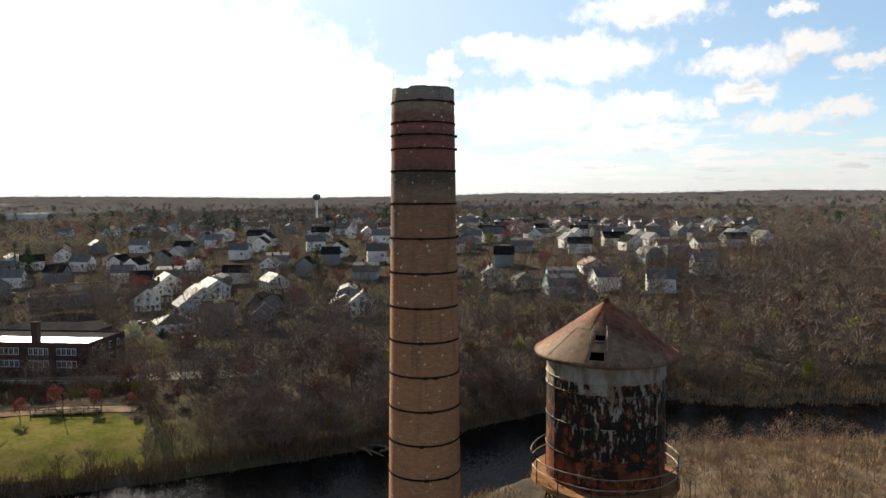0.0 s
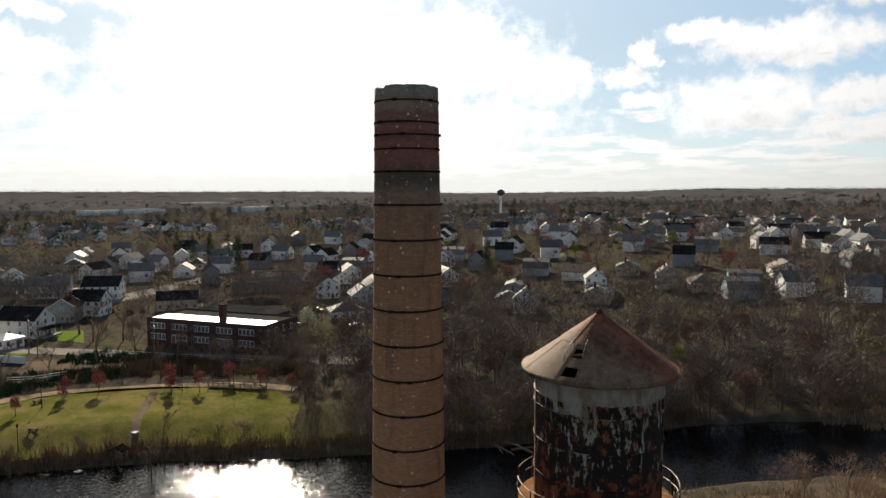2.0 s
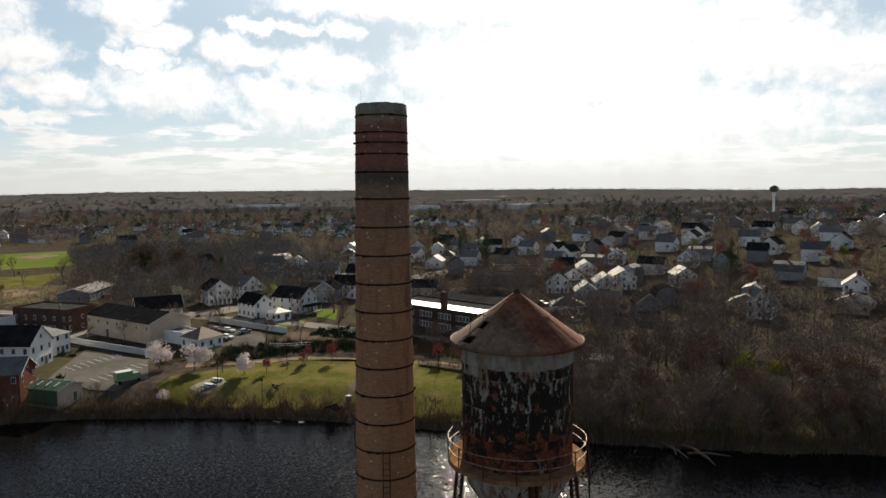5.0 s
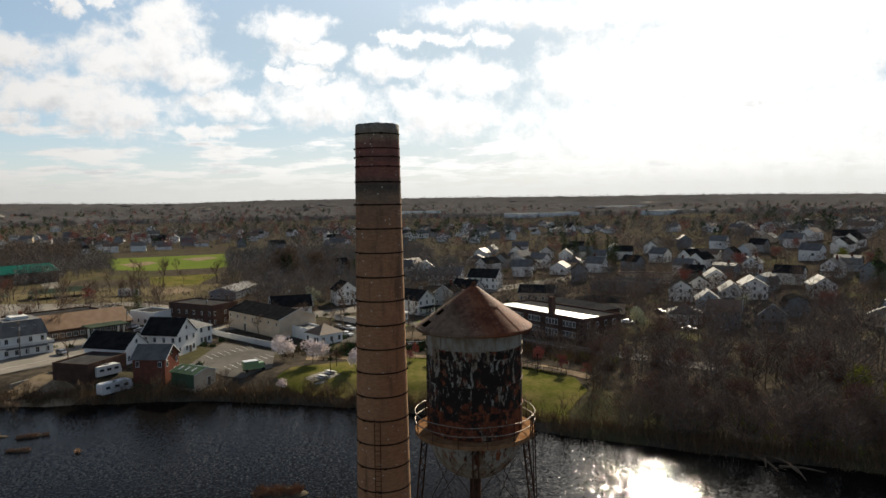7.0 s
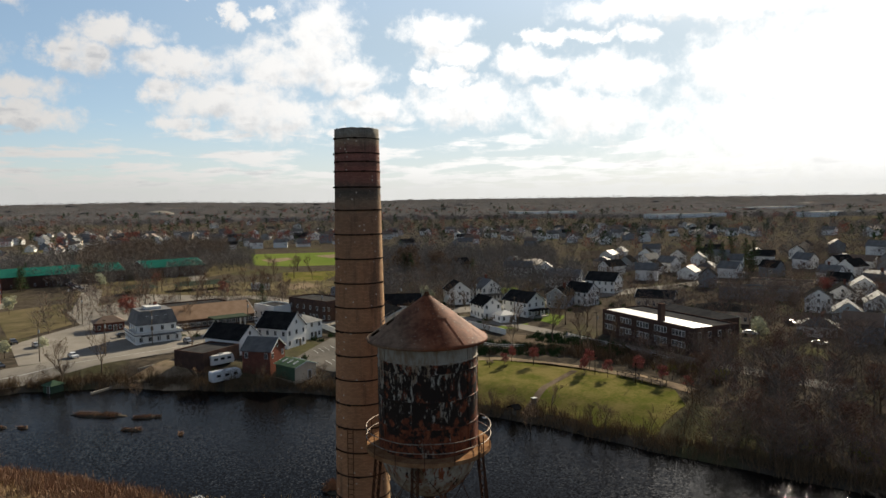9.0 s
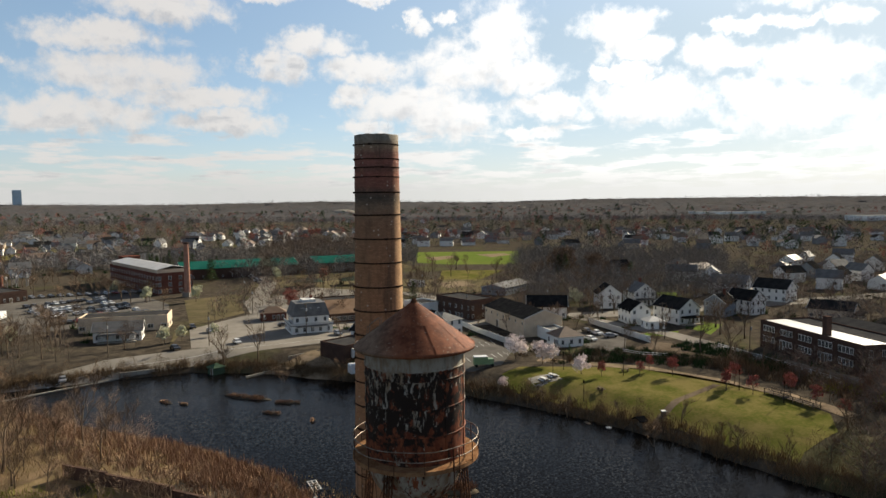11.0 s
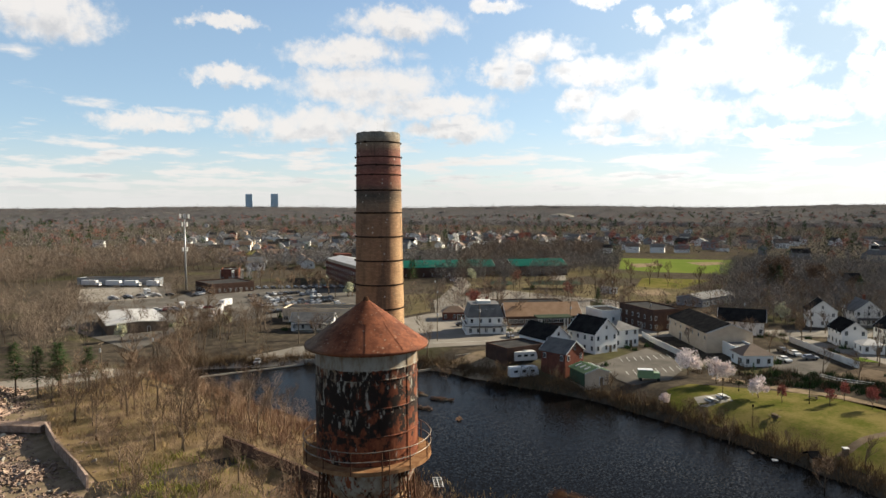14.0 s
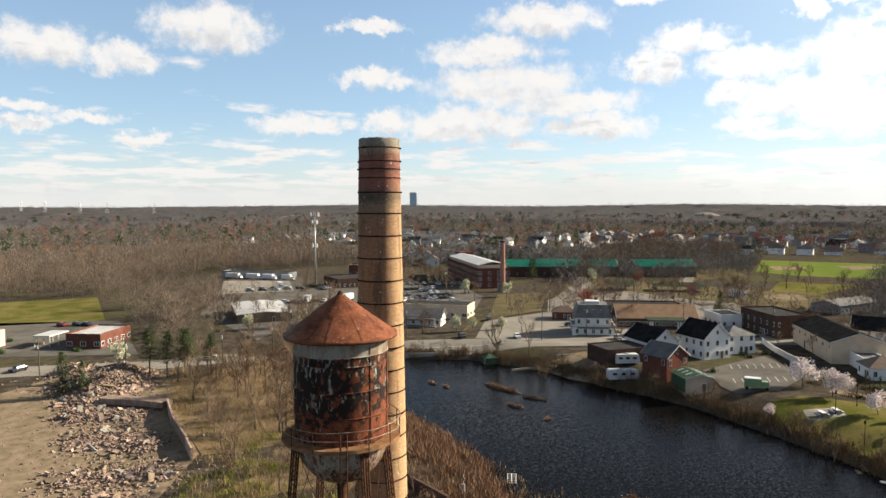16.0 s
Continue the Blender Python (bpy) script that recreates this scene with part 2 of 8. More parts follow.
def chimney_material():
    m = bpy.data.materials.new("chimney_brick")
    m.use_nodes = True
    k = Nodes(m.node_tree)
    co = k.n("ShaderNodeTexCoord").outputs["Object"]
    s = k.n("ShaderNodeSeparateXYZ")
    k.link(co, s.inputs[0])
    ang = k.math("ARCTAN2", s.outputs[1], s.outputs[0])
    uv = k.n("ShaderNodeCombineXYZ")
    k.link(k.math("MULTIPLY", ang, 1.6), uv.inputs[0])
    k.link(s.outputs[2], uv.inputs[1])
    br = k.n("ShaderNodeTexBrick")
    br.offset = 0.5
    k.link(uv.outputs[0], br.inputs["Vector"])
    br.inputs["Scale"].default_value = 1.0
    br.inputs["Brick Width"].default_value, br.inputs["Row Height"].default_value = 0.24, 0.098
    br.inputs["Mortar Size"].default_value, br.inputs["Mortar Smooth"].default_value = 0.011, 0.3
    br.inputs["Color1"].default_value, br.inputs["Color2"].default_value = (0.72, 0.71, 0.70, 1), (1.22, 1.2, 1.14, 1)
    br.inputs["Mortar"].default_value = (0.5, 0.48, 0.45, 1)
    ragged = k.math("ADD", s.outputs[2], k.math("MULTIPLY", k.math("SUBTRACT", k.noise(co, 1.3, 4.0), 0.5), 0.5))
    h = k.math("DIVIDE", ragged, 52.0)
    lower = k.ramp(h, [(0.0, (0.36, 0.195, 0.108)), (0.72, (0.345, 0.18, 0.098)), (0.80, (0.30, 0.162, 0.09)), (0.868, (0.245, 0.145, 0.092)), (0.887, (0.20, 0.142, 0.10)),
                       (0.897, (0.085, 0.075, 0.064)), (0.906, (0.12, 0.085, 0.066)), (0.914, (0.20, 0.096, 0.075)), (0.93, (0.235, 0.098, 0.076)), (0.936, (0.15, 0.082, 0.068)),
                       (0.945, (0.235, 0.104, 0.084)), (0.957, (0.20, 0.11, 0.086)), (0.962, (0.27, 0.18, 0.128)), (0.968, (0.25, 0.20, 0.15)), (0.978, (0.215, 0.20, 0.172))])
    # sunward side paler and yellower: its sunlit tone is put into the brick colour
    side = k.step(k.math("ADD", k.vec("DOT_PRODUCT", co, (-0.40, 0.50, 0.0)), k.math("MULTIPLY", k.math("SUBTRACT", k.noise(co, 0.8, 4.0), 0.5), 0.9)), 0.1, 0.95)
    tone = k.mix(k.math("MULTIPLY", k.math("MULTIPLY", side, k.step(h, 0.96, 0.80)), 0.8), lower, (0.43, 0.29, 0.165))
    streak = k.noise(k.vec("MULTIPLY", co, (1.6, 1.6, 0.16)), 1.0, 5.0, 0.6)
    tone = k.mix(k.math("MULTIPLY", k.step(streak, 0.50, 0.70), 0.6), tone, (0.06, 0.05, 0.042))
    spots = k.n("ShaderNodeTexVoronoi")
    k.link(uv.outputs[0], spots.inputs["Vector"])
    spots.inputs["Scale"].default_value = 2.4
    pale = k.math("MULTIPLY", k.step(spots.outputs["Distance"], 0.19, 0.10), k.step(k.noise(co, 0.9, 2.0), 0.43, 0.56))
    tone = k.mix(k.math("MULTIPLY", pale, 0.8), tone, (0.62, 0.55, 0.45))
    tone = k.mix(k.math("MULTIPLY", k.step(k.noise(co, 2.3, 5.0), 0.55, 0.75), 0.35), tone, (0.36, 0.2, 0.11))
    laid = k.mix(0.6, tone, br.outputs["Color"], "MULTIPLY")
    bu = k.n("ShaderNodeBump")
    bu.inputs["Strength"].default_value, bu.inputs["Distance"].default_value = 0.7, 0.02
    k.link(k.math("SUBTRACT", k.math("MULTIPLY", k.noise(co, 14.0, 3.0), 0.8), br.outputs["Fac"]), bu.inputs["Height"])
    p = k.n("ShaderNodeBsdfPrincipled")
    k.link(laid, p.inputs["Base Color"])
    k.link(bu.outputs[0], p.inputs["Normal"])
    p.inputs["Roughness"].default_value, p.inputs["Specular IOR Level"].default_value = 0.9, 0.05
    o = k.n("ShaderNodeOutputMaterial")
    k.link(p.outputs[0], o.inputs[0])
    return m


def tank_material(name, paint_low, paint_high, rust=((0.017, 0.012, 0.010), (0.095, 0.027, 0.014), (0.18, 0.058, 0.027))):
    """Old cream paint flaking in streaks from dark and red rust; the paint keeps best on the top course."""
    m = bpy.data.materials.new(name)
    m.use_nodes = True
    k = Nodes(m.node_tree)
    co = k.n("ShaderNodeTexCoord").outputs["Object"]
    s = k.n("ShaderNodeSeparateXYZ")
    k.link(co, s.inputs[0])
    # every course of plates has weathered in its own way
    ring = k.math("FLOOR", k.math("DIVIDE", k.math("SUBTRACT", s.outputs[2], 32.0), 1.55))
    shift = k.n("ShaderNodeCombineXYZ")
    k.link(k.math("MULTIPLY", ring, 3.7), shift.inputs[0])
    k.link(k.math("MULTIPLY", ring, 5.3), shift.inputs[1])
    cs = k.vec("ADD", co, shift.outputs[0])
    runs = k.noise(k.vec("MULTIPLY", cs, (1.9, 1.9, 0.62)), 1.9, 7.0, 0.68)
    broad = k.noise(k.vec("MULTIPLY", cs, (1.0, 1.0, 0.8)), 0.55, 3.0, 0.5)
    flake = k.noise(co, 5.5, 5.0, 0.7)
    level = k.n("ShaderNodeMapRange")
    k.link(s.outputs[2], level.inputs["Value"])
    level.inputs["From Min"].default_value, level.inputs["From Max"].default_value = 33.2, 37.4
    level.inputs["To Min"].default_value, level.inputs["To Max"].default_value = paint_low, paint_high
    lee = k.math("MULTIPLY", k.vec("DOT_PRODUCT", co, (0.669, -0.743, 0.0)), 0.010)
    top = k.math("MULTIPLY", k.step(s.outputs[2], 37.12, 37.3), 0.2)
    cover = k.math("ADD", k.math("MULTIPLY", runs, 0.62), k.math("ADD", k.math("MULTIPLY", flake, 0.16), k.math("MULTIPLY", broad, 0.22)))
    cover = k.math("ADD", k.math("ADD", cover, level.outputs[0]), k.math("ADD", lee, top))
    paint = k.step(cover, 0.557, 0.60)
    # bitumen left on the middle courses, red rust where it has gone
    middle = k.math("MULTIPLY", k.step(s.outputs[2], 32.6, 34.6), k.step(s.outputs[2], 37.6, 36.9))
    tar = k.math("ADD", k.noise(k.vec("MULTIPLY", cs, (1.2, 1.2, 1.0)), 1.5, 7.0, 0.68), k.math("SUBTRACT", k.math("MULTIPLY", middle, 0.12), 0.065))
    tar = k.step(k.math("ADD", tar, k.math("MULTIPLY", lee, 1.5)), 0.45, 0.55)
    red = k.mix(k.step(k.noise(k.vec("MULTIPLY", co, (1.0, 1.0, 0.5)), 2.2, 5.0, 0.65), 0.38, 0.66), rust[1], rust[2])
    red = k.mix(k.math("MULTIPLY", k.step(k.noise(co, 9.0, 3.0), 0.58, 0.7), 0.3), red, (0.33, 0.15, 0.06))
    red = k.mix(tar, red, rust[0])
    cream = k.mix(k.step(k.noise(k.vec("MULTIPLY", co, (1.0, 1.0, 0.4)), 2.0, 5.0), 0.38, 0.66), (0.26, 0.245, 0.21), (0.16, 0.115, 0.075))
    p = k.n("ShaderNodeBsdfPrincipled")
    k.link(k.mix(paint, red, cream), p.inputs["Base Color"])
    p.inputs["Roughness"].default_value, p.inputs["Specular IOR Level"].default_value = 0.75, 0.1
    bu = k.n("ShaderNodeBump")
    bu.inputs["Strength"].default_value, bu.inputs["Distance"].default_value = 0.5, 0.02
    k.link(k.math("ADD", paint, flake), bu.inputs["Height"])
    k.link(bu.outputs[0], p.inputs["Normal"])
    o = k.n("ShaderNodeOutputMaterial")
    k.link(p.outputs[0], o.inputs[0])
    return m


def roof_material():
    """Rolled roof plates: orange-red rust, turning to a dusty tan towards -y."""
    m = bpy.data.materials.new("rusted_roof_steel")
    m.use_nodes = True
    k = Nodes(m.node_tree)
    co = k.n("ShaderNodeTexCoord").outputs["Object"]
    a, b, c = k.noise(co, 0.6, 5.0, 0.6), k.noise(co, 3.2, 5.0, 0.65), k.noise(co, 14.0, 3.0, 0.6)
    f = k.step(k.math("ADD", k.math("MULTIPLY", a, 0.6), k.math("MULTIPLY", b, 0.4)), 0.38, 0.64)
    red = k.mix(f, (0.085, 0.030, 0.017), (0.205, 0.072, 0.036))
    tan = k.mix(f, (0.068, 0.044, 0.031), (0.175, 0.115, 0.077))
    side = k.step(k.math("ADD", k.vec("DOT_PRODUCT", co, (0.03, -0.33, 0.0)), k.math("MULTIPLY", a, 0.6)), 0.3, 1.0)
    col = k.mix(side, red, tan)
    col = k.mix(k.math("MULTIPLY", k.step(k.noise(co, 5.0, 6.0, 0.7), 0.60, 0.68), 0.6), col, (0.34, 0.27, 0.20))
    rnd = k.n("ShaderNodeObjectInfo").outputs["Random"]
    hs = k.n("ShaderNodeHueSaturation")
    k.link(col, hs.inputs["Color"])
    k.link(k.math("ADD", 0.88, k.math("MULTIPLY", rnd, 0.24)), hs.inputs["Value"])
    p = k.n("ShaderNodeBsdfPrincipled")
    k.link(hs.outputs[0], p.inputs["Base Color"])
    p.inputs["Roughness"].default_value, p.inputs["Specular IOR Level"].default_value = 0.72, 0.06
    bu = k.n("ShaderNodeBump")
    bu.inputs["Strength"].default_value, bu.inputs["Distance"].default_value = 0.25, 0.03
    k.link(k.math("ADD", b, c), bu.inputs["Height"])
    k.link(bu.outputs[0], p.inputs["Normal"])
    o = k.n("ShaderNodeOutputMaterial")
    k.link(p.outputs[0], o.inputs[0])
    return m


def water_material():
    """Dark pond water: small wind ripples tilt the surface this way and that, calmer in broad patches."""
    m = bpy.data.materials.new("pond_water")
    m.use_nodes = True
    k = Nodes(m.node_tree)
    co = k.n("ShaderNodeTexCoord").outputs["Object"]
    calm = k.step(k.noise(co, 0.045, 3.0, 0.5), 0.32, 0.62)
    tilt = None
    for scale, size in ((1.2, 0.18), (3.0, 0.44)):
        nz = k.n("ShaderNodeTexNoise")
        k.link(k.vec("MULTIPLY", co, (1.0, 0.75, 1.0)), nz.inputs["Vector"])
        nz.inputs["Scale"].default_value, nz.inputs["Detail"].default_value = scale, 2.0
        v = k.vec("MULTIPLY", k.vec("SUBTRACT", nz.outputs["Color"], (0.5, 0.5, 0.5)), (size, size, 0.0))
        tilt = v if tilt is None else k.vec("ADD", tilt, v)
    ys = k.n("ShaderNodeSeparateXYZ")
    k.link(co, ys.inputs[0])
    lee = k.step(ys.outputs[1], 32.0, 56.0)
    strength = k.math("MULTIPLY", k.math("ADD", 0.75, k.math("MULTIPLY", calm, 0.55)), k.math("SUBTRACT", 1.0, k.math("MULTIPLY", lee, 0.15)))
    sc = k.n("ShaderNodeVectorMath")
    sc.operation = "SCALE"
    k.link(tilt, sc.inputs[0])
    k.link(strength, sc.inputs["Scale"])
    normal = k.vec("NORMALIZE", k.vec("ADD", sc.outputs[0], (0.0, 0.0, 1.0)))
    p = k.n("ShaderNodeBsdfPrincipled")
    p.inputs["Base Color"].default_value = (0.0045, 0.0043, 0.0042, 1)
    p.inputs["Specular Tint"].default_value = (1.0, 0.94, 0.88, 1)
    p.inputs["IOR"].default_value = 1.33
    p.inputs["Specular IOR Level"].default_value = 0.042
    p.inputs["Roughness"].default_value = 0.05
    k.link(normal, p.inputs["Normal"])
    o = k.n("ShaderNodeOutputMaterial")
    k.link(p.outputs[0], o.inputs[0])
    return m


def ground_material():
    """Leaf litter, dry grass and bare soil, mixed in broad patches."""
    m = bpy.data.materials.new("ground_soil")
    m.use_nodes = True
    k = Nodes(m.node_tree)
    co = k.n("ShaderNodeTexCoord").outputs["Object"]
    a, b, c = k.noise(co, 0.03, 5.0, 0.6), k.noise(co, 0.35, 5.0, 0.65), k.noise(co, 3.0, 4.0, 0.7)
    col = k.mix(k.step(b, 0.4, 0.62), (0.042, 0.036, 0.029), (0.075, 0.062, 0.047))
    col = k.mix(k.math("MULTIPLY", k.step(a, 0.5, 0.66), 0.55), col, (0.07, 0.072, 0.028))
    col = k.mix(k.math("MULTIPLY", k.step(c, 0.5, 0.75), 0.3), col, (0.095, 0.084, 0.066))
    p = k.n("ShaderNodeBsdfPrincipled")
    k.link(col, p.inputs["Base Color"])
    p.inputs["Roughness"].default_value, p.inputs["Specular IOR Level"].default_value = 0.95, 0.0
    bu = k.n("ShaderNodeBump")
    bu.inputs["Strength"].default_value, bu.inputs["Distance"].default_value = 0.6, 0.15
    k.link(k.math("ADD", b, c), bu.inputs["Height"])
    k.link(bu.outputs[0], p.inputs["Normal"])
    o = k.n("ShaderNodeOutputMaterial")
    k.link(p.outputs[0], o.inputs[0])
    return m


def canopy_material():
    """Massed bare crowns seen from far: grey-brown with distance haze put into the colour, dull red and olive in
    patches.
    """
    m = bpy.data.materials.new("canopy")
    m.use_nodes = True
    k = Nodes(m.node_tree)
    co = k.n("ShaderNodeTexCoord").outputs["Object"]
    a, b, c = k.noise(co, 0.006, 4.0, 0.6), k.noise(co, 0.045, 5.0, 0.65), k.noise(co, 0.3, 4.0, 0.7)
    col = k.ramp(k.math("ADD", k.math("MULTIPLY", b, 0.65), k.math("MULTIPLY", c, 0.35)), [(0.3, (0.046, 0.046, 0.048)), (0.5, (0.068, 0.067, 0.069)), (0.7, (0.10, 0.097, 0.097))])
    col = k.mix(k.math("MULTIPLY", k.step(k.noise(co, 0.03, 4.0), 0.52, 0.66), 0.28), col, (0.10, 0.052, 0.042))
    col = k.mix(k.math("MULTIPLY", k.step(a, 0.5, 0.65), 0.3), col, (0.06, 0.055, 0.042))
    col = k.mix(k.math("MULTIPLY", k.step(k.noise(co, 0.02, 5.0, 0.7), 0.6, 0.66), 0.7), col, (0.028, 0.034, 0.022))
    p = k.n("ShaderNodeBsdfPrincipled")
    k.link(col, p.inputs["Base Color"])
    p.inputs["Roughness"].default_value, p.inputs["Specular IOR Level"].default_value = 0.95, 0.0
    bu = k.n("ShaderNodeBump")
    bu.inputs["Strength"].default_value, bu.inputs["Distance"].default_value = 0.35, 2.0
    k.link(k.math("ADD", b, c), bu.inputs["Height"])
    k.link(bu.outputs[0], p.inputs["Normal"])
    o = k.n("ShaderNodeOutputMaterial")
    k.link(p.outputs[0], o.inputs[0])
    return m


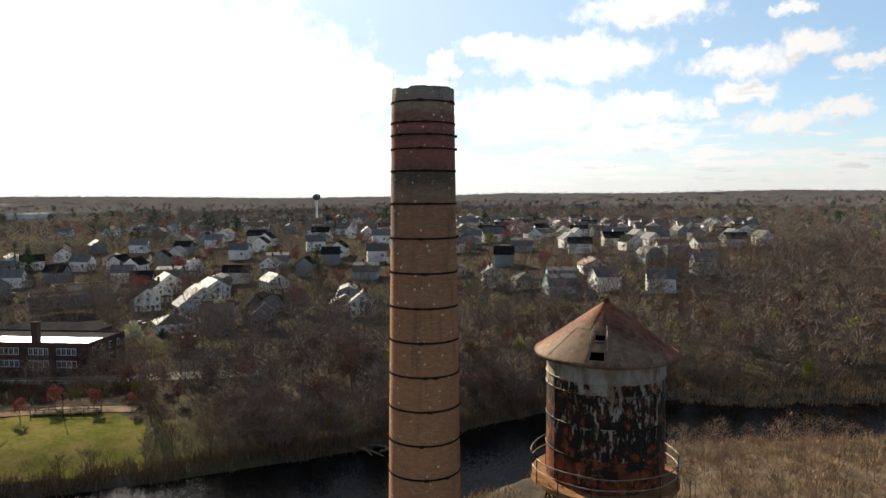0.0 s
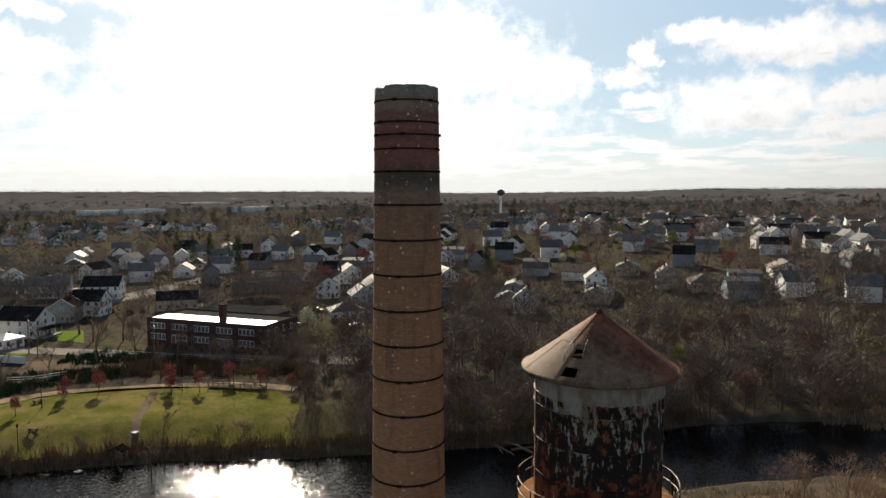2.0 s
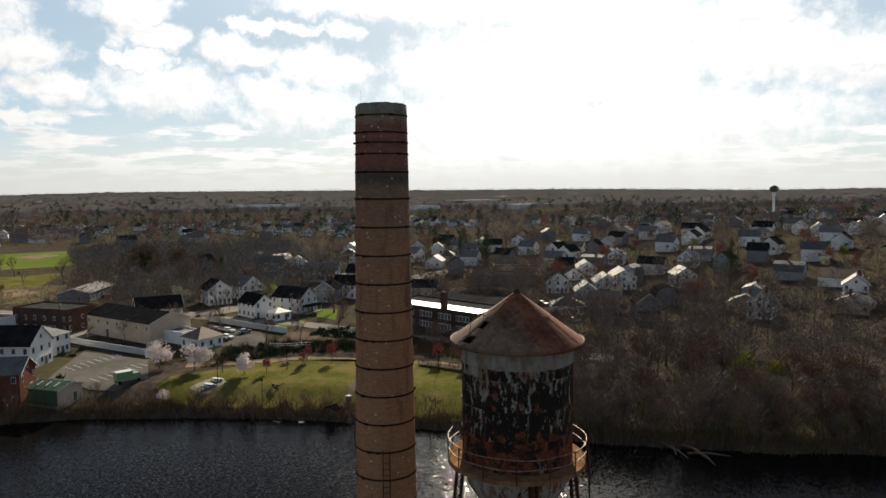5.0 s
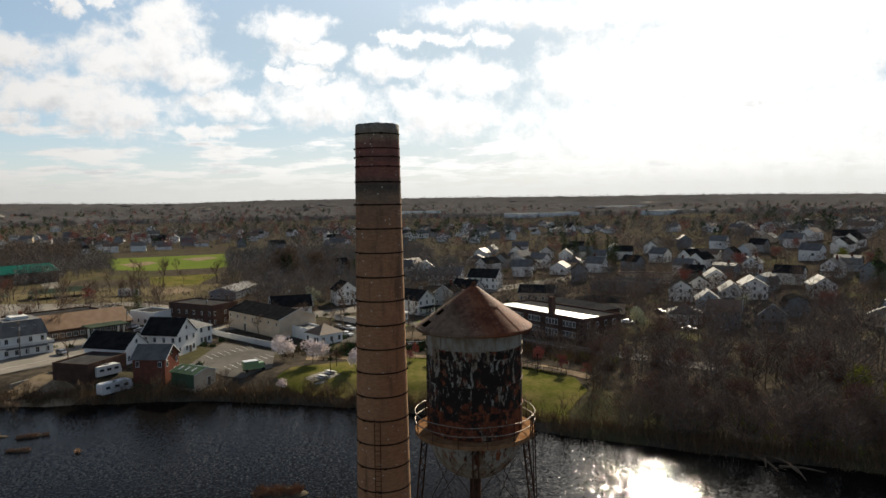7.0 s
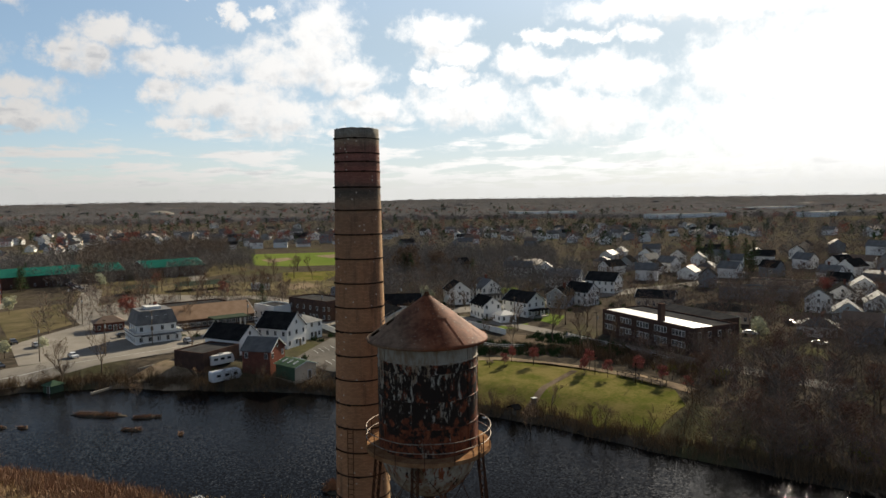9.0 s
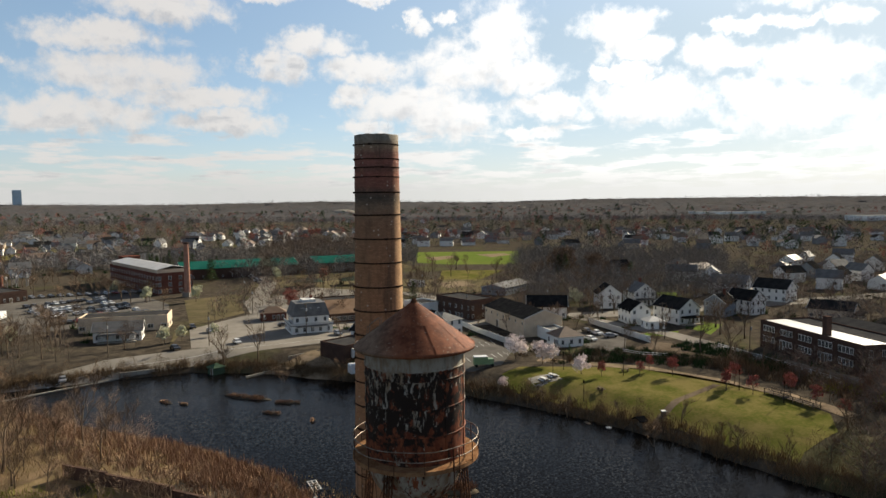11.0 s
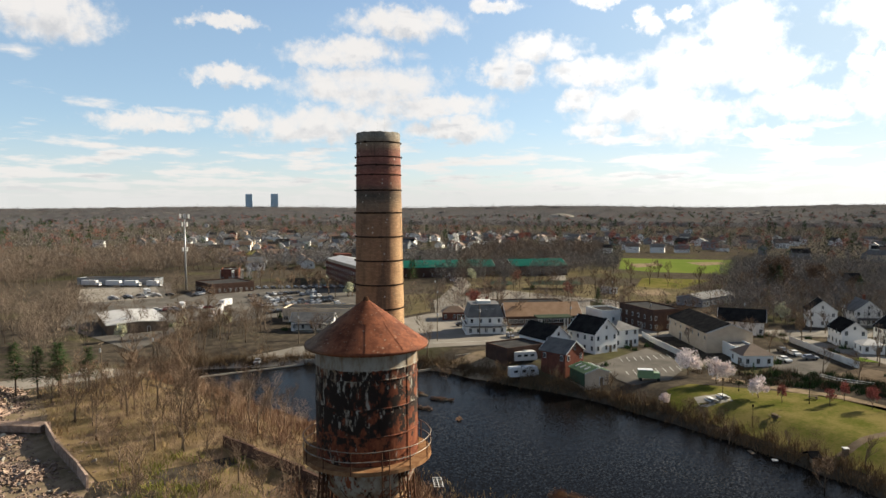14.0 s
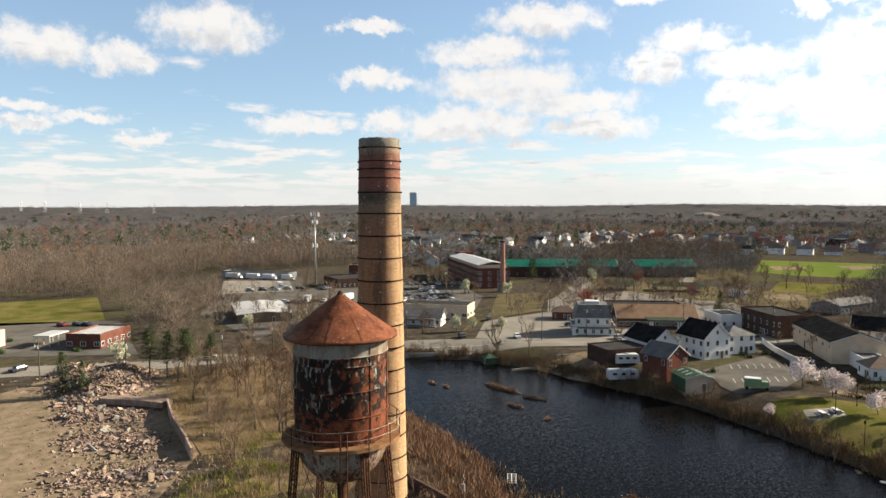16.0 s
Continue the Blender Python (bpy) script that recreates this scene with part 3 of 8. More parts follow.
M = dict(
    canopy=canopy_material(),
    chimney=chimney_material(),
    band=material("iron_band", (0.02, 0.016, 0.014), (0.05, 0.03, 0.02), 0.7, 3, 20),
    tank=tank_material("flaking_tank_paint", -0.035, 0.055),
    bowl=tank_material("faded_bowl_paint", 0.10, 0.10),
    roof_rust=roof_material(),
    steel=material("dark_rusty_steel", (0.045, 0.026, 0.02), (0.10, 0.05, 0.03), 0.7, 2, 12),
    deck=material("rusty_deck_plate", (0.16, 0.08, 0.04), (0.26, 0.15, 0.08), 0.8, 2, 12),
    rail=material("worn_rail_steel", (0.16, 0.12, 0.09), (0.32, 0.28, 0.24), 0.5, 3, 15, 0.1, 0.4),
    water=water_material(),
    ground=ground_material(),
    lawn=material("spring_lawn", (0.082, 0.092, 0.020), (0.185, 0.152, 0.058), 0.95, 0.13, 1.6, 0.5, 0, 0.1, 0.0),
    field=material("sports_turf", (0.11, 0.155, 0.033), (0.15, 0.18, 0.045), 0.95, 0.05, 1.5, 0.2, 0, 0.1, 0.0),
    dry=material("dry_verge", (0.30, 0.21, 0.128), (0.165, 0.128, 0.062), 0.95, 0.2, 3, 0.5, 0, 0.1, 0.0),
    sand=material("bare_sand", (0.31, 0.235, 0.165), (0.17, 0.135, 0.085), 0.95, 0.35, 3, 0.3, 0, 0.1, 0.0),
    asphalt=material("grey_asphalt", (0.10, 0.093, 0.084), (0.16, 0.148, 0.132), 0.9, 0.15, 4, 0.2, 0, 0.2),
    road=material("worn_road", (0.23, 0.21, 0.18), (0.30, 0.275, 0.24), 0.9, 0.15, 4, 0.2, 0, 0.1),
    concrete=material("pale_concrete", (0.34, 0.32, 0.28), (0.24, 0.22, 0.19), 0.9, 0.4, 6),
    line=material("road_paint", (0.62, 0.62, 0.6), (0.45, 0.45, 0.43), 0.8, 0.8, 8),
    path=material("gravel_path", (0.105, 0.08, 0.056), (0.17, 0.135, 0.10), 0.95, 0.4, 6),
    mill_brick=material("pale_pink_brick", (0.42, 0.24, 0.18), (0.32, 0.17, 0.13), 0.9, 0.8, 9),
    pavilion_roof=material("dark_green_roof", (0.045, 0.06, 0.045), (0.07, 0.085, 0.062), 0.7, 0.5, 6),
    winter_grass=material("winter_grass", (0.105, 0.092, 0.05), (0.17, 0.138, 0.082), 0.95, 0.12, 2.0, 0.4, 0, 0.1, 0.0),
    south_woods=island_material("grey_brown_woods", [(0.15, (0.088, 0.068, 0.053)), (0.5, (0.15, 0.116, 0.09)), (0.8, (0.21, 0.165, 0.125)), (0.95, (0.19, 0.105, 0.082))]),
    shrub=island_material("dark_shrubs", [(0.15, (0.058, 0.042, 0.029)), (0.5, (0.115, 0.080, 0.050)), (0.8, (0.185, 0.128, 0.074)), (0.95, (0.14, 0.12, 0.045))]),
    park_red=island_material("crimson_buds", [(0.2, (0.22, 0.068, 0.054)), (0.8, (0.32, 0.125, 0.10))]),
    shed_wall=material("brown_shed_boards", (0.22, 0.165, 0.12), (0.16, 0.12, 0.09), 0.9, 0.5, 6),
    shed_green=material("green_boards", (0.10, 0.15, 0.095), (0.08, 0.12, 0.075), 0.8, 0.5, 6),
    rust_reed=island_material("rust_reeds", [(0.15, (0.12, 0.068, 0.043)), (0.5, (0.20, 0.123, 0.08)), (0.9, (0.31, 0.21, 0.14))]),
    white=material("white_siding", (0.90, 0.89, 0.85), (0.80, 0.79, 0.76), 0.7, 0.5, 6, 0.1, 0, 0.14),
    cream=material("cream_stucco", (0.68, 0.56, 0.42), (0.58, 0.47, 0.35), 0.85, 0.5, 6, 0.1, 0, 0.1),
    grey=material("grey_siding", (0.26, 0.28, 0.30), (0.20, 0.22, 0.24), 0.8, 0.5, 6),
    blue=material("pale_blue_siding", (0.34, 0.39, 0.42), (0.28, 0.33, 0.36), 0.8, 0.5, 6),
    brick=material("red_brick", (0.19, 0.08, 0.057), (0.13, 0.055, 0.042), 0.9, 0.8, 9),
    dark_brick=material("dark_school_brick", (0.075, 0.05, 0.042), (0.11, 0.07, 0.055), 0.9, 0.6, 9),
    shingle=material("dark_shingle", (0.014, 0.014, 0.015), (0.03, 0.029, 0.028), 0.85, 0.5, 8, 0.2, 0, 0.5, 0.0),
    shingle_grey=material("grey_shingle", (0.10, 0.10, 0.10), (0.17, 0.165, 0.16), 0.7, 0.5, 8, 0.2, 0, 0.5, 0.10),
    shingle_brown=material("brown_shingle", (0.15, 0.10, 0.07), (0.20, 0.135, 0.095), 0.65, 0.5, 8, 0.2, 0, 0.3, 0.2),
    shingle_tan=material("tan_shingle", (0.22, 0.135, 0.08), (0.28, 0.18, 0.115), 0.7, 0.5, 8, 0.2, 0, 0.2, 0.1),
    green_roof=material("green_metal_roof", (0.07, 0.115, 0.07), (0.115, 0.16, 0.10), 0.6, 0.5, 6),
    teal_roof=material("teal_metal_roof", (0.014, 0.095, 0.075), (0.022, 0.12, 0.095), 0.5, 0.3, 4),
    membrane=material("pale_roof_membrane", (0.62, 0.60, 0.56), (0.44, 0.42, 0.39), 0.4, 0.3, 4, 0.05, 0, 0.1, 0.35),
    tar=material("tar_roof", (0.04, 0.04, 0.042), (0.07, 0.068, 0.066), 0.85, 0.3, 4),
    trim=material("white_trim", (0.7, 0.7, 0.68), (0.6, 0.6, 0.58), 0.6, 1, 8),
    glass=material("window_glass", (0.03, 0.035, 0.04), (0.05, 0.055, 0.06), 0.15, 0.5, 3, 0.0, 0, 0.6, 0.6),
    wood=material("weathered_wood", (0.20, 0.16, 0.12), (0.12, 0.095, 0.07), 0.9, 2, 14),
    bark=material("grey_bark", (0.12, 0.088, 0.062), (0.19, 0.145, 0.105), 0.95, 2, 16, 0.4),
    twig=island_material("bare_twigs", [(0.1, (0.085, 0.058, 0.042)), (0.5, (0.145, 0.10, 0.07)), (0.9, (0.21, 0.15, 0.10))]),
    woods=island_material("bare_woods", [(0.15, (0.072, 0.066, 0.060)), (0.45, (0.122, 0.104, 0.090)), (0.6, (0.172, 0.138, 0.112)), (0.72, (0.185, 0.110, 0.088)), (0.9, (0.155, 0.15, 0.085))]),
    # twig tones lifted and greyed: the haze of distance is in the colour
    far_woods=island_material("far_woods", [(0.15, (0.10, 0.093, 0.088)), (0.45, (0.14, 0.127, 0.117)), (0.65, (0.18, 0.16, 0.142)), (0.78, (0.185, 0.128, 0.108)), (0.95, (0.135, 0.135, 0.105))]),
    pale_woods=island_material("pale_woods", [(0.15, (0.15, 0.098, 0.066)), (0.5, (0.26, 0.175, 0.12)), (0.9, (0.37, 0.27, 0.185))]),
    brown_bud=island_material("brown_buds", [(0.15, (0.085, 0.058, 0.045)), (0.5, (0.15, 0.092, 0.068)), (0.8, (0.20, 0.105, 0.078)), (0.95, (0.17, 0.15, 0.085))]),
    bud=island_material("red_buds", [(0.2, (0.21, 0.070, 0.054)), (0.8, (0.30, 0.13, 0.10))]),
    blossom=island_material("pale_blossom", [(0.2, (0.62, 0.52, 0.50)), (0.8, (0.80, 0.74, 0.70))]),
    pear=island_material("cream_blossom", [(0.2, (0.42, 0.42, 0.28)), (0.8, (0.58, 0.57, 0.42))]),
    leaf=island_material("new_leaves", [(0.2, (0.14, 0.15, 0.03)), (0.8, (0.26, 0.25, 0.05))]),
    needle=island_material("pine_needles", [(0.2, (0.022, 0.04, 0.016)), (0.8, (0.05, 0.075, 0.03))]),
    reed=island_material("dry_reeds", [(0.15, (0.16, 0.10, 0.055)), (0.5, (0.25, 0.17, 0.10)), (0.9, (0.34, 0.26, 0.16))]),
    brush=island_material("dry_brush", [(0.15, (0.14, 0.095, 0.055)), (0.5, (0.26, 0.18, 0.10)), (0.9, (0.30, 0.24, 0.10))]),
    rubble=material("broken_masonry", (0.46, 0.345, 0.28), (0.25, 0.175, 0.135), 0.95, 1.0, 8, 0.4, 0, 0.7),
    galv=material("galvanised_steel", (0.42, 0.43, 0.44), (0.34, 0.35, 0.36), 0.45, 1, 8, 0.05, 0.5),
    tower_glass=material("blue_glass_facade", (0.45, 0.62, 0.75), (0.55, 0.7, 0.8), 0.3, 0.05, 1, 0, 0, 0.1, 0.5),
    tyre=material("black_rubber", (0.015, 0.015, 0.015), (0.03, 0.03, 0.03), 0.9, 4, 20),
    car_white=material("white_car_paint", (0.72, 0.72, 0.72), (0.66, 0.66, 0.66), 0.3, 1, 5, 0, 0, 0.1, 0.5),
    car_dark=material("dark_car_paint", (0.02, 0.022, 0.027), (0.03, 0.03, 0.035), 0.3, 1, 5, 0, 0, 0.8, 0.5),
    car_red=material("red_car_paint", (0.25, 0.02, 0.02), (0.2, 0.02, 0.02), 0.3, 1, 5, 0, 0, 0.2, 0.5),
    car_grey=material("silver_car_paint", (0.30, 0.31, 0.33), (0.26, 0.27, 0.29), 0.3, 1, 5, 0, 0.3, 0.4, 0.5),
    truck_green=material("green_truck_paint", (0.16, 0.27, 0.13), (0.2, 0.32, 0.16), 0.4, 1, 5, 0, 0, 0.1, 0.5),
    yellow=material("yellow_blossom", (0.45, 0.36, 0.05), (0.35, 0.30, 0.05), 0.9, 1, 8),
)


# ---- mesh helpers ----
class Build:
    """Collects vertices and faces for one mesh."""

    def __init__(self):
        self.v, self.f, self.mi = [], [], []

    def add(self, verts, faces, mat=0):
        o = len(self.v)
        self.v += [tuple(p) for p in verts]
        self.f += [tuple(i + o for i in q) for q in faces]
        self.mi += [mat] * len(faces)
        return self

    def box(self, c, s, yaw=0.0, mat=0, taper=1.0):
        x, y, z = (a / 2 for a in s)
        ca, sa = math.cos(yaw), math.sin(yaw)
        pts = []
        for dz, k in ((-z, 1.0), (z, taper)):
            for dx, dy in ((-x, -y), (x, -y), (x, y), (-x, y)):
                dx, dy = dx * k, dy * k
                pts.append((c[0] + dx * ca - dy * sa, c[1] + dx * sa + dy * ca, c[2] + dz))
        return self.add(pts, [(3, 2, 1, 0), (4, 5, 6, 7), (0, 1, 5, 4), (1, 2, 6, 5), (2, 3, 7, 6), (3, 0, 4, 7)], mat)

    def beam(self, a, b, wide, deep=None, mat=0):
        """A square bar from a to b."""
        return self.tube([a, b], [wide * 0.7071] * 2, 4, mat)

    def tube(self, pts, rad, n=8, mat=0, caps=True):
        pts = [Vector(p) for p in pts]
        ring0 = len(self.v)
        side = None
        for i, p in enumerate(pts):
            d = (pts[min(i + 1, len(pts) - 1)] - pts[max(i - 1, 0)]).normalized()
            if side is None:
                side = d.cross(Vector((0, 0, 1)) if abs(d.z) < 0.9 else Vector((1, 0, 0))).normalized()
            side = (side - d * side.dot(d)).normalized()
            up = d.cross(side)
            for j in range(n):
                a = 2 * math.pi * (j + 0.5) / n
                self.v.append(tuple(p + (side * math.cos(a) + up * math.sin(a)) * rad[i]))
        for i in range(len(pts) - 1):
            for j in range(n):
                a, b = ring0 + i * n + j, ring0 + i * n + (j + 1) % n
                self.f.append((a, b, b + n, a + n))
                self.mi.append(mat)
        if caps:
            self.f.append(tuple(ring0 + j for j in reversed(range(n))))
            self.f.append(tuple(ring0 + (len(pts) - 1) * n + j for j in range(n)))
            self.mi += [mat, mat]
        return self

    def lathe(self, prof, n=48, mat=0, a0=0.0, a1=2 * math.pi):
        """A turned profile of (radius, height) about the z axis."""
        full = a1 - a0 > 6.28
        m = n if full else n + 1
        o = len(self.v)
        for r, z in prof:
            for j in range(m):
                a = a0 + (a1 - a0) * j / n
                self.v.append((r * math.cos(a), r * math.sin(a), z))
        for i in range(len(prof) - 1):
            for j in range(n):
                a, b = o + i * m + j, o + i * m + (j + 1) % m
                self.f.append((a, b, b + m, a + m))
                self.mi.append(mat)
        return self

    def mesh(self, name, mats, smooth=False):
        me = bpy.data.meshes.new(name)
        me.from_pydata(self.v, [], self.f)
        for m in (mats if isinstance(mats, (list, tuple)) else [mats]):
            me.materials.append(m)
        if any(self.mi):
            me.polygons.foreach_set("material_index", self.mi)
        if smooth:
            me.polygons.foreach_set("use_smooth", [True] * len(self.f))
        me.update()
        return me


def thing(name, x, y, z, yaw=0.0, label="", category="", group="", kind=""):
    """An empty at the base of a thing, for its parts."""
    ob = new(name)
    ob.matrix_basis = pose(x, y, z, 0, 0, yaw)
    return tagged(ob, label, category, group, kind)


def part(name, b, mats, parent, label="", smooth=False):
    """One mesh object under a thing or a part."""
    ob = new(name, b.mesh(name, mats, smooth) if isinstance(b, Build) else b)
    ob.parent = parent
    return tagged(ob, label)


def smooth01(a, b, x):
    t = np.clip((x - a) / (b - a), 0, 1)
    return t * t * (3 - 2 * t)


# ---- ground and water ----
FAR_SHORE = [(-92, -139), (-116, -108), (-127, -92), (-129, -69), (-124.5, -45), (-121, -24), (-113, -6), (-106, 8), (-99, 19), (-91, 31), (-81, 40), (-69.5, 54),
             (-60, 66), (-50, 79), (-40, 95), (-30, 113), (-14, 130), (5, 136), (34, 152), (95, 180), (240, 240)]
NEAR_SHORE = [(240, 190), (100, 148), (33, 123), (7, 110), (-5, 101), (-16, 88), (-25, 71), (-33, 52), (-40, 32), (-45, 10), (-46, -5), (-48, -18), (-53, -27), (-61.5, -37), (-69, -52),
              (-74, -68), (-77, -85), (-84, -104), (-88, -132)]


def fringe(points, step=4.0, rough=1.3):
    """The same line with an uneven edge."""
    res = []
    for (x0, y0), (x1, y1) in zip(points, points[1:]):
        n = max(1, int(math.hypot(x1 - x0, y1 - y0) / step))
        for i in range(n):
            x, y = x0 + (x1 - x0) * i / n, y0 + (y1 - y0) * i / n
            res.append((x + rough * noise.noise((x * 0.13, y * 0.13, 0)), y + rough * noise.noise((x * 0.13, y * 0.13, 7))))
    return res + [points[-1]]


SHEET = None
POND = np.array(fringe(FAR_SHORE) + fringe(NEAR_SHORE))


def pond_distance(x, y):
    """Metres to the waterline, positive on land."""
    x, y = np.atleast_1d(np.asarray(x, float)), np.atleast_1d(np.asarray(y, float))
    best, inside = np.full(x.shape, 1e9), np.zeros(x.shape, bool)
    for (ax, ay), (bx, by) in zip(POND, np.roll(POND, -1, 0)):
        dx, dy = bx - ax, by - ay
        t = np.clip(((x - ax) * dx + (y - ay) * dy) / (dx * dx + dy * dy + 1e-9), 0, 1)
        best = np.minimum(best, (x - ax - t * dx) ** 2 + (y - ay - t * dy) ** 2)
        hit = ((ay > y) != (by > y)) & (x < (bx - ax) * (y - ay) / (by - ay + 1e-12) + ax)
        inside ^= hit
    return np.where(inside, -np.sqrt(best), np.sqrt(best))


def heights(x, y):
    x, y = np.atleast_1d(np.asarray(x, float)), np.atleast_1d(np.asarray(y, float))
    d = pond_distance(x, y)
    near = smooth01(-95, -40, x + 0.35 * y) * smooth01(130, 95, y - 0.2 * x)
    bank = np.where(d < 0, np.maximum(-2.0, d * 0.6), 1.0 * smooth01(0, 2.5, d) + (2.5 - 0.9 * near) * smooth01(2, 15 + 12 * near, d))
    r = np.hypot(x, y)
    north = 12.5 * smooth01(135, 330, y + 0.15 * x) * smooth01(-700, -200, x + 0.3 * y)
    far = 32.0 * smooth01(900, 3200, r)
    roll = 5.0 * np.sin(x / 310.0 + 1.3) * np.cos(y / 270.0) * smooth01(500, 1200, r) + 7.0 * np.sin(np.arctan2(y, x) * 9.0) * np.sin(np.arctan2(y, x) * 4.0 + 1) * smooth01(2200, 3200, r)
    return bank + north + far + roll


def gz(x, y):
    """The ground's height, as the sheet itself has it once it is laid."""
    if SHEET is None:
        return float(heights(x, y)[0])
    i, j = min(max(np.searchsorted(gx, x) - 1, 0), nx - 2), min(max(np.searchsorted(gy, y) - 1, 0), ny - 2)
    u, v = (x - gx[i]) / (gx[i + 1] - gx[i]), (y - gy[j]) / (gy[j + 1] - gy[j])
    z = SHEET
    return float((z[j, i] * (1 - u) + z[j, i + 1] * u) * (1 - v) + (z[j + 1, i] * (1 - u) + z[j + 1, i + 1] * u) * v)


def axis_lines(lo, hi, step, reach):
    inner = list(np.arange(lo, hi + 0.1, step))
    up, dn, s = [], [], step
    a, b = inner[-1], inner[0]
    while a < reach or b > -reach:
        s *= 1.12
        a, b = a + s, b - s
        up.append(a)
        dn.append(b)
    return np.array(dn[::-1] + inner + up)


gx, gy = axis_lines(-215, 70, 2.0, 4700), axis_lines(-175, 190, 2.0, 4700)
GX, GY = np.meshgrid(gx, gy)
GZ = heights(GX.ravel(), GY.ravel()).reshape(GX.shape)
nx, ny = len(gx), len(gy)
SHEET = GZ
gv = np.stack([GX.ravel(), GY.ravel(), GZ.ravel()], 1)
gf = [(j * nx + i, j * nx + i + 1, (j + 1) * nx + i + 1, (j + 1) * nx + i) for j in range(ny - 1) for i in range(nx - 1)]
gm = bpy.data.meshes.new("ground")
gm.from_pydata(gv.tolist(), [], gf)
gm.polygons.foreach_set("use_smooth", [True] * len(gf))
gm.materials.append(M["ground"])
tagged(new("ground", gm), "brown leaf-littered ground sloping to the pond", "ground", kind="structure")

wv = [(-140, -150, 0), (300, -150, 0), (300, 300, 0), (-140, 300, 0)]
tagged(new("water", Build().add(wv, [(0, 1, 2, 3)]).mesh("water", M["water"])), "dark rippled pond with sun glitter", "pond", kind="structure")


def inside(poly, x, y):
    c = False
    for (ax, ay), (bx, by) in zip(poly, poly[1:] + poly[:1]):
        if (ay > y) != (by > y) and x < (bx - ax) * (y - ay) / (by - ay) + ax:
            c = not c
    return c


def patch(name, poly, mat, label, category, lift=0.1, step=2.0):
    """A sheet laid on the ground within an outline."""
    from mathutils.geometry import delaunay_2d_cdt
    edge = []
    for (x0, y0), (x1, y1) in zip(poly, poly[1:] + poly[:1]):
        n = max(1, int(math.hypot(x1 - x0, y1 - y0) / step))
        edge += [(x0 + (x1 - x0) * i / n, y0 + (y1 - y0) * i / n) for i in range(n)]
    n = len(edge)
    xs, ys = [p[0] for p in poly], [p[1] for p in poly]
    pts = [(x, y) for x in np.arange(min(xs), max(xs), step) for y in np.arange(min(ys), max(ys), step) if inside(poly, x, y)]
    co, _, faces, *_ = delaunay_2d_cdt([Vector(p) for p in edge + pts], [(i, (i + 1) % n) for i in range(n)], [], 1, 0.001)
    z = np.array([gz(p.x, p.y) for p in co]) + lift
    b = Build().add([(p.x, p.y, h) for p, h in zip(co, z)], [tuple(q) for q in faces])
    ob = new(name, b.mesh(name, mat, True))
    return tagged(ob, label, category, kind="structure")


def ribbon_outline(line, wide):
    left, right = [], []
    for i, (x, y) in enumerate(line):
        x0, y0 = line[max(i - 1, 0)]
        x1, y1 = line[min(i + 1, len(line) - 1)]
        l = math.hypot(x1 - x0, y1 - y0)
        nx_, ny_ = -(y1 - y0) / l * wide / 2, (x1 - x0) / l * wide / 2
        left.append((x + nx_, y + ny_))
        right.append((x - nx_, y - ny_))
    return left + right[::-1]


ROAD = [(60, -196), (-27, -166), (-53, -145), (-85, -131), (-121, -112), (-137, -94), (-157, -70), (-180, -44), (-197, -24), (-212, 0), (-224, 28), (-240, 58), (-300, 160)]
patch("road", ribbon_outline(ROAD, 12.0), M["road"], "worn pale grey road along the pond", "road", 0.09, 3.0)
LAWN = [(-133, -2), (-135, 12), (-136, 26), (-131, 38), (-124, 47), (-114, 56), (-103, 62), (-92, 60), (-84, 52), (-78, 49), (-84, 42), (-93, 35), (-100, 24), (-107, 13), (-113, 2), (-118, -4), (-126, -6)]
patch("lawn", LAWN, M["lawn"], "bright spring lawn of the pond-side park", "lawn")
patch("car_park", [(-143, -28), (-160, -24), (-171, -21), (-153, -6), (-134, -7), (-128, -14), (-131, -19)], M["asphalt"], "marked asphalt car park beside the houses", "car park")
patch("car_park", [(-126, -73), (-146, -62), (-129, -49), (-119, -57)], M["sand"], "cracked sandy lot beside the pond", "car park")
patch("car_park", [(-163, 8), (-154, 25), (-176, 27), (-190, 14), (-176, 5)], M["asphalt"], "asphalt lot behind a white fence", "car park")
patch("car_park", [(-160, -146), (-215, -225), (-276, -224), (-224, -160), (-190, -138)], M["asphalt"], "wide asphalt car park full of cars", "car park")
patch("car_park", [(-60, -160), (-30, -190), (-52, -255), (-85, -225)], M["asphalt"], "wide asphalt car park beside a shop", "car park")
patch("street", ribbon_outline([(-157, -66), (-195, -100), (-235, -125), (-300, -150), (-420, -230), (-520, -340)], 9), M["road"], "grey street through the town", "road", 0.08)
patch("street", ribbon_outline([(-197, -24), (-255, -50), (-300, -95), (-420, -140), (-620, -170)], 9), M["road"], "grey street past the sports ground", "road", 0.08)
patch("street", ribbon_outline([(-215, 10), (-185, 40), (-162, 55), (-128, 78), (-100, 100)], 7), M["road"], "narrow street in front of the school", "road", 0.08)
patch("path", ribbon_outline([(-142, 2), (-136, 30), (-126, 45), (-115, 58), (-102, 66)], 4), M["sand"], "pale gravel path along the lawn", "path", 0.1)
patch("path", ribbon_outline([(-94, 26), (-108, 34), (-122, 44)], 1.7), M["path"], "worn gravel path across the lawn", "path", 0.12)
patch("sports_field", [(-529, -125), (-545, -40), (-425, -30), (-418, -75), (-430, -100)], M["field"], "bright green sports field", "field", 0.1, 12)
patch("infield", [(-505, -70), (-520, -50), (-505, -42), (-480, -55)], M["sand"], "sandy baseball infield", "field", 0.2, 8)
